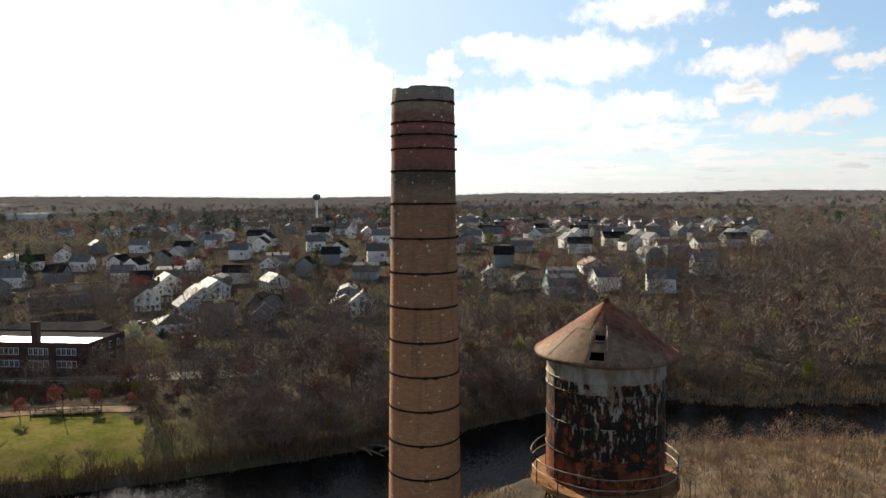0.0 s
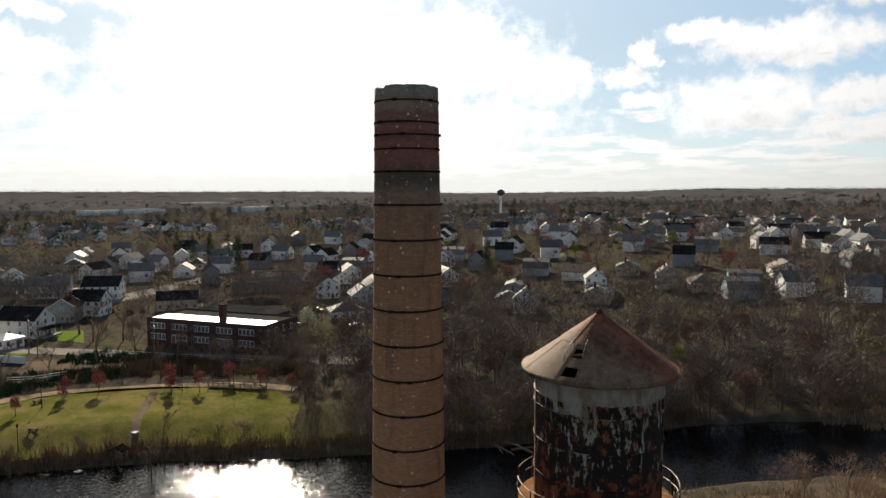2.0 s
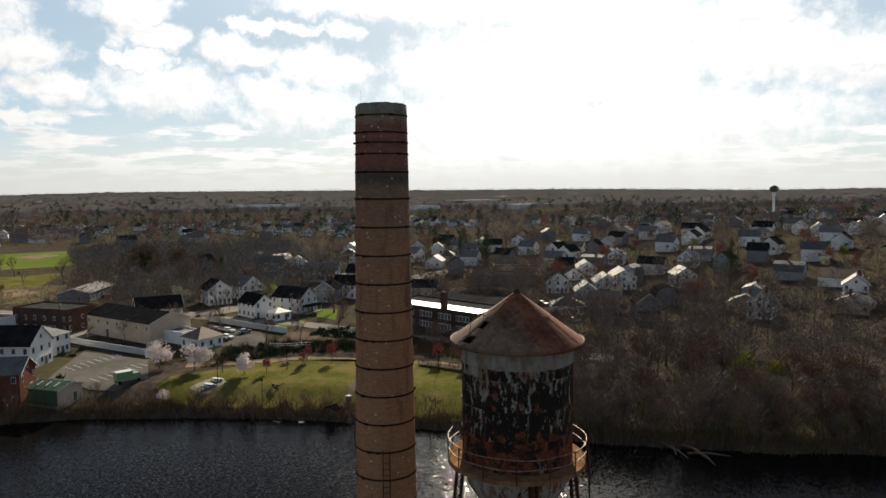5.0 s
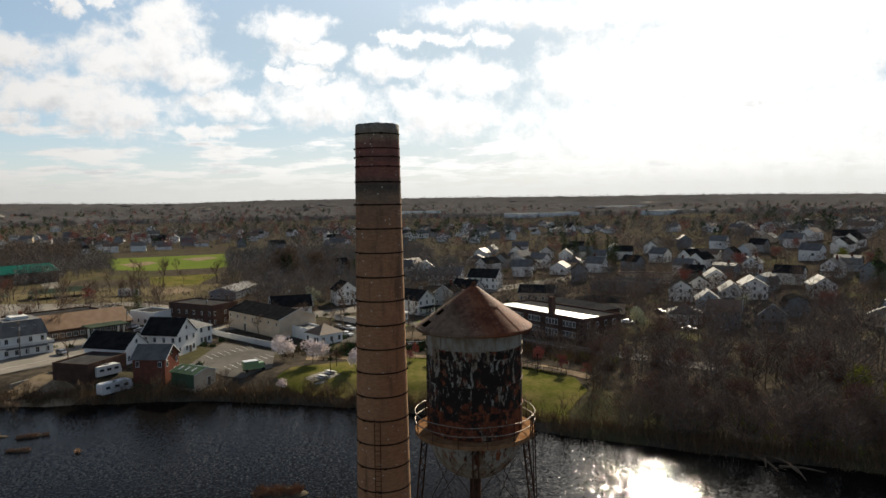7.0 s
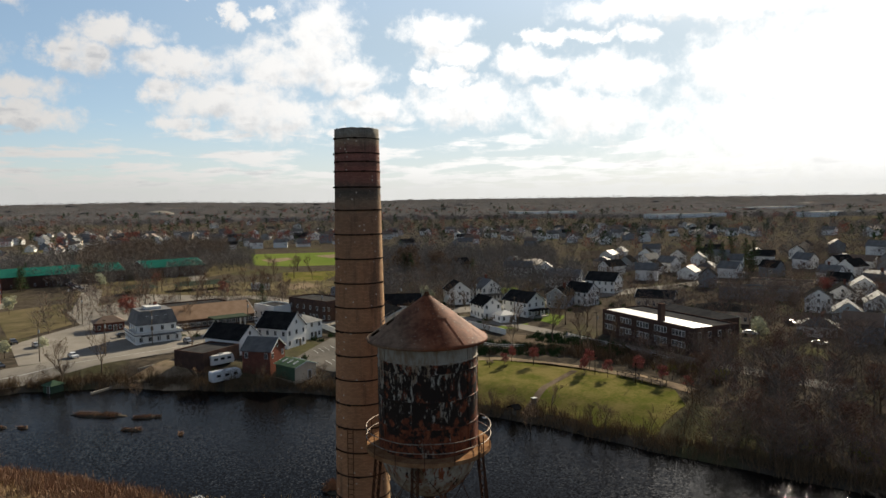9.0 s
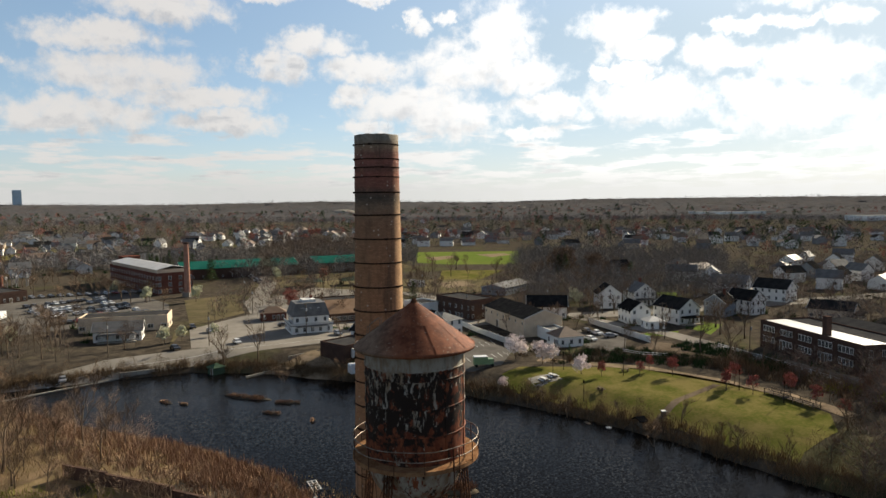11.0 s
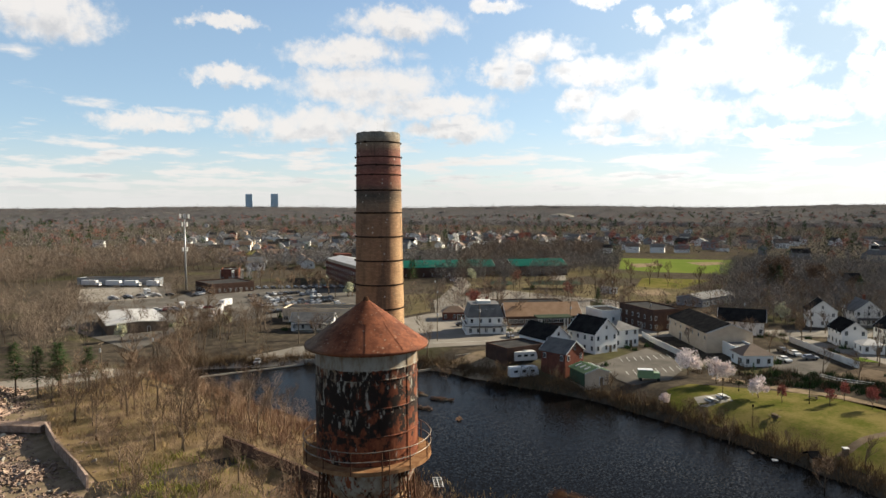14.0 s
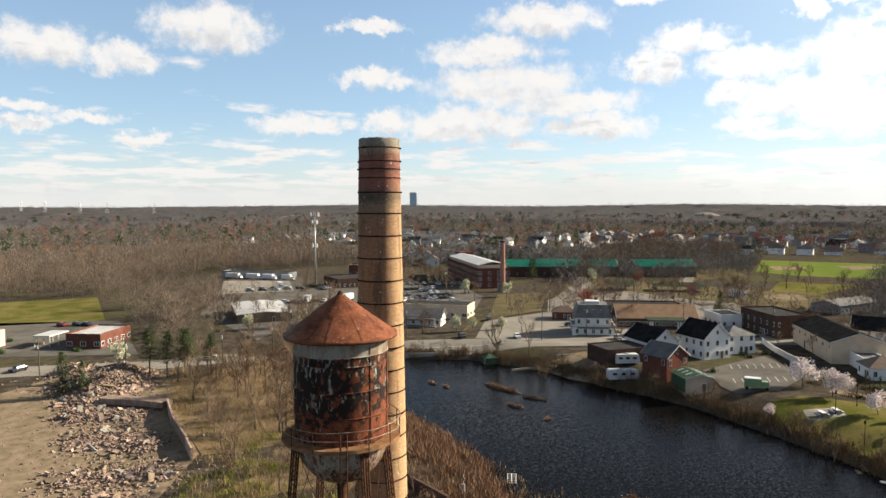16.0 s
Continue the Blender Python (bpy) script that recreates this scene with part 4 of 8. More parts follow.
patch("infield", [(-474, -105), (-490, -88), (-474, -80), (-445, -92)], M["sand"], "sandy baseball infield", "field", 0.2, 8)
patch("infield", [(-310, -62), (-324, -50), (-305, -40), (-292, -52)], M["sand"], "sandy baseball infield", "field", 0.2, 8)
patch("meadow", [(-330, -120), (-290, -130), (-275, -80), (-275, -35), (-330, -30)], M["winter_grass"], "dry grass beside the pavilions", "field", 0.1, 8)
patch("meadow", [(-40, -330), (-110, -300), (-82, -230), (-30, -258)], M["lawn"], "bright green field behind the shop", "field", 0.1, 10)
patch("yard", [(-95, -152), (-128, -172), (-150, -205), (-200, -262), (-232, -300), (-196, -322), (-150, -262), (-112, -215)], M["asphalt"], "grey asphalt yard beside the warehouses", "car park", 0.12, 6)
patch("straw_ground", [(-50, -60), (-28, -73), (-39, -104), (-52, -128), (-76, -122), (-74, -96), (-70, -72), (-60, -50), (-34, -46), (-12, -56)], M["dry"], "straw-coloured dry grass on the near land", "ground", 0.05, 3)
patch("straw_ground", [(-16, 76), (0, 94), (24, 108), (70, 122), (80, 64), (20, 46)], M["path"], "brown dry grass beside the marsh", "ground", 0.05, 3)
patch("junction", [(-141, -100), (-164, -66), (-176, -52), (-196, -66), (-214, -92), (-206, -112), (-170, -118)], M["road"], "wide pale paved junction and forecourts", "road", 0.06, 4)
patch("forecourt", [(-205, -113), (-216, -94), (-196, -66), (-214, -56), (-240, -60), (-290, -76), (-330, -84), (-300, -118), (-262, -122), (-236, -132)], M["road"], "pale worn paving round the restaurant", "road", 0.05, 5)
patch("paved_yard", [(-226, -36), (-250, -14), (-224, -6), (-200, -20)], M["sand"], "bare sandy lot behind the hall", "lot", 0.07, 4)
patch("verge", [(-142, -108), (-180, -124), (-236, -160), (-262, -144), (-236, -134), (-206, -116), (-168, -122)], M["winter_grass"], "dry grass verge beside the main street", "verge", 0.05, 5)
patch("meadow", [(-262, -142), (-300, -160), (-345, -165), (-392, -150), (-445, -120), (-400, -96), (-330, -122)], M["winter_grass"], "dry grass round the pavilions", "field", 0.06, 8)
patch("yard", [(-130, -206), (-150, -170), (-178, -152), (-230, -172), (-240, -226), (-216, -262), (-184, -242), (-150, -230)], M["asphalt"], "worn asphalt yard with lorries and cars", "car park", 0.05, 6)
patch("car_park", [(-189, -318), (-213, -290), (-184, -248), (-152, -266)], M["road"], "pale empty asphalt lot", "car park", 0.14, 6)
patch("meadow", [(-330, -42), (-385, -34), (-378, -72), (-330, -64)], M["lawn"], "rough green grass beside the ball field", "field", 0.06, 8)
patch("meadow", [(-540, -350), (-600, -345), (-640, -330), (-600, -310), (-545, -330)], M["lawn"], "green field beyond the long roofs", "field", 0.2, 12)
patch("meadow", [(-400, -450), (-540, -480), (-560, -462), (-410, -425)], M["lawn"], "green field among the far houses", "field", 0.2, 12)
for poly in ([(-194, 49), (-185, 53), (-204, 60), (-209, 54)], [(-288, 46), (-268, 46), (-270, 54), (-288, 55)], [(-186, 34), (-180, 31), (-181, 42), (-190, 44)]):
    patch("garden_lawn", poly, M["field"], "bright garden lawn between the houses", "lawn", 0.06, 3)
patch("planted_bed", [(-160, 28), (-150, 40), (-146, 52), (-158, 50), (-168, 42), (-172, 34)], M["path"], "stony planted bed above the park", "bed", 0.06, 3)
patch("bare_lot", [(-53, -130), (-40, -152), (-8, -140), (22, -95), (18, -55), (-10, -58), (-28, -74), (-38, -100)], M["sand"], "bare sandy demolition site", "lot", 0.08)

# ---- brick chimney ----
stack = thing("factory_chimney", 0, 0, gz(0, 0), 0, "tall round brick factory chimney with iron bands", "chimney")
B0 = gz(0, 0)


def stack_radius(z):
    return 1.5 + (51.04 - z) * 0.0150


b = Build()
prof = [(stack_radius(z), z - B0) for z in np.linspace(B0 - 0.3, 51.0, 90)]
b.lathe(prof + [(1.44, 51.04 - B0), (1.12, 51.02 - B0), (1.08, 46.0 - B0), (0.0, 45.9 - B0)], 64)
rnd = random.Random(3)
sh = b.v
for i, (x, y, z) in enumerate(sh):
    r = math.hypot(x, y)
    if r > 0.5 and z + B0 > 30:
        a = math.atan2(y, x)
        k = 1 + 0.012 * noise.noise((math.cos(a) * 2, math.sin(a) * 2, z * 0.9))
        dz = 0.0
        if z + B0 > 50.9:
            dz = -0.11 if -1.9 < a < -1.55 else 0.06 * noise.noise((math.cos(a) * 4, math.sin(a) * 4, 0))
        sh[i] = (x * k, y * k, z + dz)
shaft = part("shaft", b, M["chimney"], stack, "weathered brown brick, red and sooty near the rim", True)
# the shaft's pattern is laid out by height over the water
shaft.data.transform(Matrix.Translation((0, 0, B0)))
shaft.matrix_basis = Matrix.Translation((0, 0, -B0))
band_z = [50.35, 49.37, 48.80, 48.15, 47.11, 45.57] + [43.93 - 1.645 * i for i in range(25)]
for i, z in enumerate(band_z):
    r = stack_radius(z)
    h = 0.035 if i < 4 else 0.045
    part("iron_band", Build().lathe([(r - 0.02, z - h - B0), (r + 0.035, z - h - B0), (r + 0.035, z + h - B0), (r - 0.02, z + h - B0)], 48), M["band"], stack, "", True)
    for a in (2.2 * i, 2.2 * i + 2.4, -1.15 + 0.12 * (i % 3)):
        part("band_bolt", Build().box(((r + 0.06) * math.cos(a), (r + 0.06) * math.sin(a), z - B0), (0.1, 0.22, 0.12), a), M["band"], stack)
for a in (-2.5, 0.9):
    part("lightning_rod", Build().tube([(1.4 * math.cos(a), 1.4 * math.sin(a), 50.6 - B0), (1.42 * math.cos(a), 1.42 * math.sin(a), 51.95 - B0)], [0.007, 0.004], 5), M["galv"], stack)
lad = part("ladder", Build(), M["steel"], stack)
b = Build()
la = radians(-20)
for s in (-0.2, 0.2):
    pts = []
    for z in np.linspace(B0, 31.0, 20):
        r = stack_radius(z) + 0.18
        pts.append((r * math.cos(la) - s * math.sin(la), r * math.sin(la) + s * math.cos(la), z - B0))
    b.tube(pts, [0.03] * 20, 4)
for z in np.arange(B0 + 0.3, 30.9, 0.35):
    r = stack_radius(z) + 0.18
    b.beam((r * math.cos(la) + 0.2 * math.sin(la), r * math.sin(la) - 0.2 * math.cos(la), z - B0), (r * math.cos(la) - 0.2 * math.sin(la), r * math.sin(la) + 0.2 * math.cos(la), z - B0), 0.025)
lad.data = b.mesh("ladder", M["steel"])

# ---- water tower ----
TX, TY = 7.9, 4.45
TZ = gz(TX, TY)
tower = thing("water_tower", TX, TY, TZ, 0, "rusting elevated water tank with conical roof on lattice legs", "water tower")
TR, EAVE, APEX, TOP, DECK = 2.9, 38.25, 40.75, 38.0, 31.95


def on_tower(z):
    return z - TZ


def lifted(ob):
    """Keeps a tank part's pattern laid out by height over the water."""
    ob.data.transform(Matrix.Translation((0, 0, TZ)))
    ob.matrix_basis = Matrix.Translation((0, 0, -TZ))
    return ob


course = [DECK - 0.05, 33.55, 35.1, 36.65, 37.2, TOP]
shell = lifted(part("tank_shell", Build().lathe([(TR, course[0] - TZ), (TR, course[-1] - TZ)], 72), M["tank"], tower, "cream paint flaking from black and red rust", True))
for z in course[1:-1]:
    lifted(part("seam", Build().lathe([(TR, z - 0.05 - TZ), (TR + 0.045, z - 0.04 - TZ), (TR + 0.045, z + 0.04 - TZ), (TR, z + 0.05 - TZ)], 72), M["tank"], shell, "", True)).matrix_basis = Matrix()
for k in range(10):
    a = 2 * math.pi * (k + 0.37) / 10
    bb = Build()
    bb.box(((TR + 0.025) * math.cos(a), (TR + 0.025) * math.sin(a), (DECK + TOP) / 2), (0.03, 0.09, TOP - DECK - 0.1), a)
    part("lap_strip", bb, M["tank"], shell)
bowl_prof = [(TR * math.cos(t), DECK - 0.05 - TZ - 3.05 * math.sin(t)) for t in np.linspace(0, math.pi / 2 * 0.985, 18)]
bowl = lifted(part("bowl", Build().lathe(bowl_prof, 64), M["bowl"], tower, "faded grey hemispherical tank bottom", True))
part("riser_pipe", Build().tube([(0, 0, 0), (0, 0, DECK - 3.0 - TZ)], [0.34, 0.34], 16), M["steel"], tower, "", True)

# conical roof of separate plates, two of them open
RR = 3.48
N_PLATE = 20
hatch_a = radians(-83)
for ring, (r0, r1) in enumerate(((0.12, 1.75), (1.73, RR))):
    n = 10 if ring == 0 else N_PLATE
    for k in range(n):
        a0 = hatch_a + (k - 0.5) * 2 * math.pi / n
        a1 = a0 + 2 * math.pi / n
        bb = Build()
        rs = np.linspace(r0, r1, 9)
        cols = 6
        open_cells = set()
        if ring == 1 and k == 0:
            open_cells = {(i, j) for i in (1, 2) for j in (1, 2, 3, 4)} | {(i, j) for i in (5, 6) for j in (1, 2, 3, 4)}
        lift = 0.02 * (k % 2) + 0.02 * (1 - ring)
        idx = {}
        for side in (0, 1):
            for i, r in enumerate(rs):
                for j in range(cols + 1):
                    a = a0 + (a1 - a0) * j / cols
                    z = APEX - (APEX - EAVE) * r / RR + lift - 0.03 * side - TZ
                    idx[side, i, j] = len(bb.v)
                    bb.v.append((r * math.cos(a), r * math.sin(a), z))
        for i in range(len(rs) - 1):
            for j in range(cols):
                if (i, j) in open_cells:
                    continue
                for side in (0, 1):
                    q = [idx[side, i, j], idx[side, i + 1, j], idx[side, i + 1, j + 1], idx[side, i, j + 1]]
                    bb.f.append(tuple(q if side == 0 else q[::-1]))
                    bb.mi.append(0)
        part("roof_plate", bb, M["roof_rust"], tower, "rusted plate with two open hatches" if open_cells else "")
part("eave_rim", Build().lathe([(RR - 0.02, EAVE - 0.17 - TZ), (RR + 0.03, EAVE - 0.17 - TZ), (RR + 0.03, EAVE + 0.04 - TZ), (RR - 0.02, EAVE + 0.02 - TZ)], 72), M["roof_rust"], tower, "", True)
part("soffit", Build().lathe([(TR - 0.05, EAVE - 0.12 - TZ), (RR, EAVE - 0.16 - TZ)], 72), M["steel"], tower, "", True)
part("finial", Build().tube([(0, 0, APEX - 0.12 - TZ), (0, 0, APEX + 0.1 - TZ), (0, 0, APEX + 0.14 - TZ)], [0.2, 0.12, 0.02], 12), M["steel"], tower)
for s in (-0.35, 0.35):
    b = Build()
    pts = []
    for r, up in ((2.0, 0.0), (1.95, 0.45), (2.35, 0.5), (2.7, 0.45), (2.75, 0.0)):
        a = hatch_a + s / 2.3
        pts.append((r * math.cos(a), r * math.sin(a), APEX - (APEX - EAVE) * r / RR + up - TZ))
    part("hatch_rail", b.tube(pts, [0.022] * 5, 6), M["rail"], tower)

# balcony with its rail
BR = 3.66
part("balcony_deck", Build().lathe([(TR, DECK - TZ), (BR, DECK - TZ), (BR + 0.02, DECK - 0.22 - TZ), (BR - 0.04, DECK - 0.22 - TZ), (BR - 0.06, DECK - 0.05 - TZ), (TR, DECK - 0.06 - TZ)], 64), M["deck"], tower)
for z, a0, a1 in ((33.02, -2.4, 3.6), (32.5, -2.6, 3.3)):
    n = 60
    part("rail", Build().tube([(BR * math.cos(a0 + (a1 - a0) * i / n), BR * math.sin(a0 + (a1 - a0) * i / n), z - TZ - 0.02 * math.sin(i * 0.7)) for i in range(n + 1)], [0.03] * (n + 1), 6), M["rail"], tower, "bent handrail", True)
for k in range(14):
    a = -2.4 + 6.0 * k / 13
    part("rail_post", Build().beam((BR * math.cos(a), BR * math.sin(a), DECK - 0.2 - TZ), (BR * math.cos(a), BR * math.sin(a), 33.02 - TZ), 0.045), M["steel"], tower)

# four lattice legs, struts and tie rods
LEG = [radians(-16 + 90 * k) for k in range(4)]


def leg_point(a, z, out=0.0, side=0.0):
    r = 3.02 + (DECK - z) * 0.1 + out
    return (r * math.cos(a) - side * math.sin(a), r * math.sin(a) + side * math.cos(a), z - TZ)


for a in LEG:
    b = Build()
    for o, s in ((-0.16, -0.16), (-0.16, 0.16), (0.16, -0.16), (0.16, 0.16)):
        b.beam(leg_point(a, TZ, o, s), leg_point(a, DECK - 0.1, o, s), 0.075)
    leg = part("leg", b, M["steel"], tower)
    b = Build()
    zs = np.arange(TZ + 0.3, DECK - 0.4, 0.42)
    for i, z in enumerate(zs[:-1]):
        s = 1 if i % 2 else -1
        for o in (-0.16, 0.16):
            b.beam(leg_point(a, z, o, -0.16 * s), leg_point(a, zs[i + 1], o, 0.16 * s), 0.035)
        for sd in (-0.16, 0.16):
            b.beam(leg_point(a, z, -0.16 * s, sd), leg_point(a, zs[i + 1], 0.16 * s, sd), 0.035)
    part("lacing", b, M["steel"], leg)
    part("footing", Build().box((*leg_point(a, TZ)[:2], 0.1), (1.2, 1.2, 0.7), a, 0, 0.85), M["concrete"], leg)
levels = [25.6, 18.5, 11.2]
for z in levels:
    for k in range(4):
        p0, p1 = leg_point(LEG[k], z), leg_point(LEG[(k + 1) % 4], z)
        part("strut", Build().beam(p0, p1, 0.16), M["steel"], tower)
tops = [DECK - 0.3] + levels + [TZ + 0.6]
for z0, z1 in zip(tops, tops[1:]):
    for k in range(4):
        part("tie_rod", Build().tube([leg_point(LEG[k], z0), leg_point(LEG[(k + 1) % 4], z1)], [0.022] * 2, 5), M["steel"], tower)
        part("tie_rod", Build().tube([leg_point(LEG[(k + 1) % 4], z0), leg_point(LEG[k], z1)], [0.022] * 2, 5), M["steel"], tower)
lad = Build()
ta = radians(50)
for s in (-0.2, 0.2):
    lad.beam((4.6 * math.cos(ta) - s * math.sin(ta), 4.6 * math.sin(ta) + s * math.cos(ta), 0), (3.75 * math.cos(ta) - s * math.sin(ta), 3.75 * math.sin(ta) + s * math.cos(ta), 33 - TZ), 0.05)
for i in range(80):
    q = i / 80
    r = 4.6 - 0.85 * q
    z = (33 - TZ) * q
    lad.beam((r * math.cos(ta) + 0.2 * math.sin(ta), r * math.sin(ta) - 0.2 * math.cos(ta), z), (r * math.cos(ta) - 0.2 * math.sin(ta), r * math.sin(ta) + 0.2 * math.cos(ta), z), 0.025)
part("ladder", lad, M["steel"], tower)


# ---- trees ----
def sliver(b, p, d, length, wide, mat=0):
    """A twig: one thin three-sided blade."""
    d = Vector(d).normalized()
    s = d.cross(Vector((0.3, 0.5, 0.8))).normalized() * wide / 2
    p = Vector(p)
    b.add([p - s, p + s, p + d * length], [(0, 1, 2)], mat)


def grow(rnd, trunk, crown, p, d, length, rad, level, top, leaf):
    pts, rads = [Vector(p)], [rad]
    n = 3 if level < 3 else 2
    for i in range(n):
        d = (d + Vector((rnd.uniform(-1, 1), rnd.uniform(-1, 1), rnd.uniform(-0.3, 0.7))) * 0.16).normalized()
        pts.append(pts[-1] + d * length / n)
        rads.append(rad * (1 - 0.55 * (i + 1) / n))
    trunk.tube(pts, rads, 6 if level == 0 else 4 if level == 1 else 3, 0, level == 0)
    kids = (5, 4, 4)[level] if level < 3 else 0
    for i in range(kids):
        q = 0.35 + 0.65 * (i + 1) / kids
        k = min(n - 1, int(q * n))
        base = pts[k].lerp(pts[k + 1], q * n - k) if q < 1 else pts[-1]
        a = rnd.uniform(0, 6.283) + i * 2.4
        side = Vector((math.cos(a), math.sin(a), rnd.uniform(0.15, 0.8)))
        nd = (d * rnd.uniform(0.5, 1.0) + side * rnd.uniform(0.5, 0.9)).normalized()
        if level < top:
            grow(rnd, trunk, crown, base, nd, length * rnd.uniform(0.5, 0.72), rads[k] * 0.6, level + 1, top, leaf)
    if level >= top - 1:
        for i in range(leaf):
            q = rnd.uniform(0.25, 1.0)
            k = min(n - 1, int(q * n))
            base = pts[k].lerp(pts[k + 1], q * n - k)
            nd = d * 0.6 + Vector((rnd.uniform(-1, 1), rnd.uniform(-1, 1), rnd.uniform(-0.25, 0.9)))
            sliver(crown, base, nd, length * rnd.uniform(0.35, 0.85), 0.022 + 0.016 * length)


def bare_tree(seed, h, label, twig="twig"):
    rnd = random.Random(seed)
    trunk, crown = Build(), Build()
    grow(rnd, trunk, crown, (0, 0, -0.2), Vector((0, 0, 1)), h * 0.52, h * 0.021, 0, 3, 8)
    t = thing("bare_tree", 0, 0, -60, 0, label, "tree", "bare trees")
    part("trunk", trunk, M["bark"], t, "", True)
    part("crown", crown, M[twig], t, "bare twigs")
    return t


def leafy_tree(name, seed, h, wide, leafmat, label, count=900, size=0.28, low=0.3, group="park trees", airy=0.55):
    """A short trunk with limbs and a crown of small loose tufts, with gaps."""
    rnd = random.Random(seed)
    trunk, crown = Build(), Build()
    grow(rnd, trunk, crown, (0, 0, -0.2), Vector((0, 0, 1)), h * 0.5, h * 0.022, 0, 2, 2)
    lumps = [(rnd.uniform(-1, 1) * wide * 0.62, rnd.uniform(-1, 1) * wide * 0.62, h * rnd.uniform(low + 0.12, 0.86), wide * rnd.uniform(0.22, 0.42)) for _ in range(16)]
    for i in range(count):
        lx, ly, lz, lr = rnd.choice(lumps)
        k = (1 - lz / h) * 0.5 + 0.6
        u = Vector((rnd.gauss(0, 1), rnd.gauss(0, 1), rnd.gauss(0, 0.75)))
        u = u.normalized() * lr * rnd.uniform(airy, 1.05)
        c = Vector((lx * k, ly * k, lz)) + u
        a, bb = Vector((rnd.gauss(0, 1), rnd.gauss(0, 1), rnd.gauss(0, 1))).normalized(), Vector((rnd.gauss(0, 1), rnd.gauss(0, 1), rnd.gauss(0, 1))).normalized()
        s = size * rnd.uniform(0.6, 1.4)
        crown.add([c - a * s, c + bb * s, c + a * s * 0.8 - bb * s * 0.5], [(0, 1, 2)])
    t = thing(name, 0, 0, -60, 0, label, "tree", group)
    part("trunk", trunk, M["bark"], t, "", True)
    part("crown", crown, M[leafmat], t)
    return t


def pine_tree(seed, h, wide, label, droop=0.25, bare=0.12):
    rnd = random.Random(seed)
    trunk, crown = Build(), Build()
    trunk.tube([(0, 0, -0.2), (0.1, 0, h * 0.5), (0, 0.1, h)], [h * 0.018, h * 0.012, 0.02], 6)
    z = h * bare
    while z < h * 0.98:
        q = (z - h * bare) / (h * (1 - bare))
        r = wide * (1 - q) ** 0.8 * rnd.uniform(0.75, 1.1) + 0.25
        for i in range(9):
            a = rnd.uniform(0, 6.283)
            rr = r * rnd.uniform(0.6, 1.1)
            tip = Vector((rr * math.cos(a), rr * math.sin(a), z - droop * rr))
            for j in range(7):
                f = rnd.uniform(0.25, 1.0)
                c = Vector((0, 0, z)).lerp(tip, f) + Vector((rnd.uniform(-1, 1), rnd.uniform(-1, 1), rnd.uniform(-0.3, 0.5))) * 0.22 * r
                d = Vector((math.cos(a), math.sin(a), rnd.uniform(-0.5, 0.4))) + Vector((rnd.uniform(-1, 1), rnd.uniform(-1, 1), 0)) * 0.6
                s = d.cross(Vector((0, 0, 1))).normalized() * rnd.uniform(0.10, 0.28)
                crown.add([c - s, c + s, c + d * rnd.uniform(0.35, 0.8)], [(0, 1, 2)])
            trunk.tube([(0, 0, z), tuple(tip * 0.8 + Vector((0, 0, z * 0.2)))], [0.05, 0.015], 3, 0, False)
        z += h * 0.035
    t = thing("pine_tree", 0, 0, -60, 0, label, "tree", "evergreens")
    part("trunk", trunk, M["bark"], t)
    part("crown", crown, M["needle"], t, "dark green needles")
    return t


def plant(template, x, y, scale=1.0, yaw=0.0, stretch=1.0):
    return copy_thing(template, pose(x, y, gz(x, y), 0, 0, yaw) @ Matrix.Diagonal((scale, scale, scale * stretch, 1)))


def drop(template):
    """Takes the pattern tree away once its copies stand."""
    for o in (*template.children_recursive, template):
        bpy.data.objects.remove(o)


BARE = [bare_tree(11 + i, (11, 13, 9.5, 12, 14)[i], "leafless grey-brown tree in early spring") for i in range(5)]
BLOSSOM = [leafy_tree("blossom_tree", 31 + i, (5.5, 6.2)[i], (3.6, 3.9)[i], "blossom", "cherry tree in full pale pink blossom", 1500, 0.24, 0.28, "blossom trees") for i in range(2)]
REDBUD = [leafy_tree("red_budded_tree", 41 + i, 5.2, 2.1, "park_red", "young tree with red buds on the lawn", 900, 0.17, 0.33, "young red trees", 0.2) for i in range(2)]
PEAR = [leafy_tree("pear_tree", 51 + i, 7.5, 3.4, "pear", "ornamental pear in cream blossom", 1300, 0.28, 0.25, "pear trees") for i in range(2)]
LEAFY = [leafy_tree("budding_tree", 61 + i, 12, 5.5, "leaf", "tree with first yellow-green leaves", 1300, 0.34, 0.3, "budding trees", 0.3) for i in range(2)]
REDBIG = [leafy_tree("red_maple", 66 + i, 11, 5.0, "bud", "maple with dull red buds", 1300, 0.26, 0.3, "red maples", 0.2) for i in range(2)]
BROWN = [leafy_tree("budding_maple", 90 + i, (11, 9, 12.5)[i], (4.6, 4.2, 5.0)[i], "brown_bud", "rounded tree with brown-red buds on the bank", 2300, 0.17, 0.18, "budding maples", 0.25) for i in range(3)]
PINE = [pine_tree(71, 14, 4.2, "dark green spruce with drooping boughs"), pine_tree(72, 13, 3.6, "tall thin pine with open boughs", 0.05, 0.35)]
OLIVE = leafy_tree("willow_tree", 81, 16, 10, "twig", "large rounded grey-brown tree before its leaves", 3200, 0.42, 0.2, "willows", 0.6)

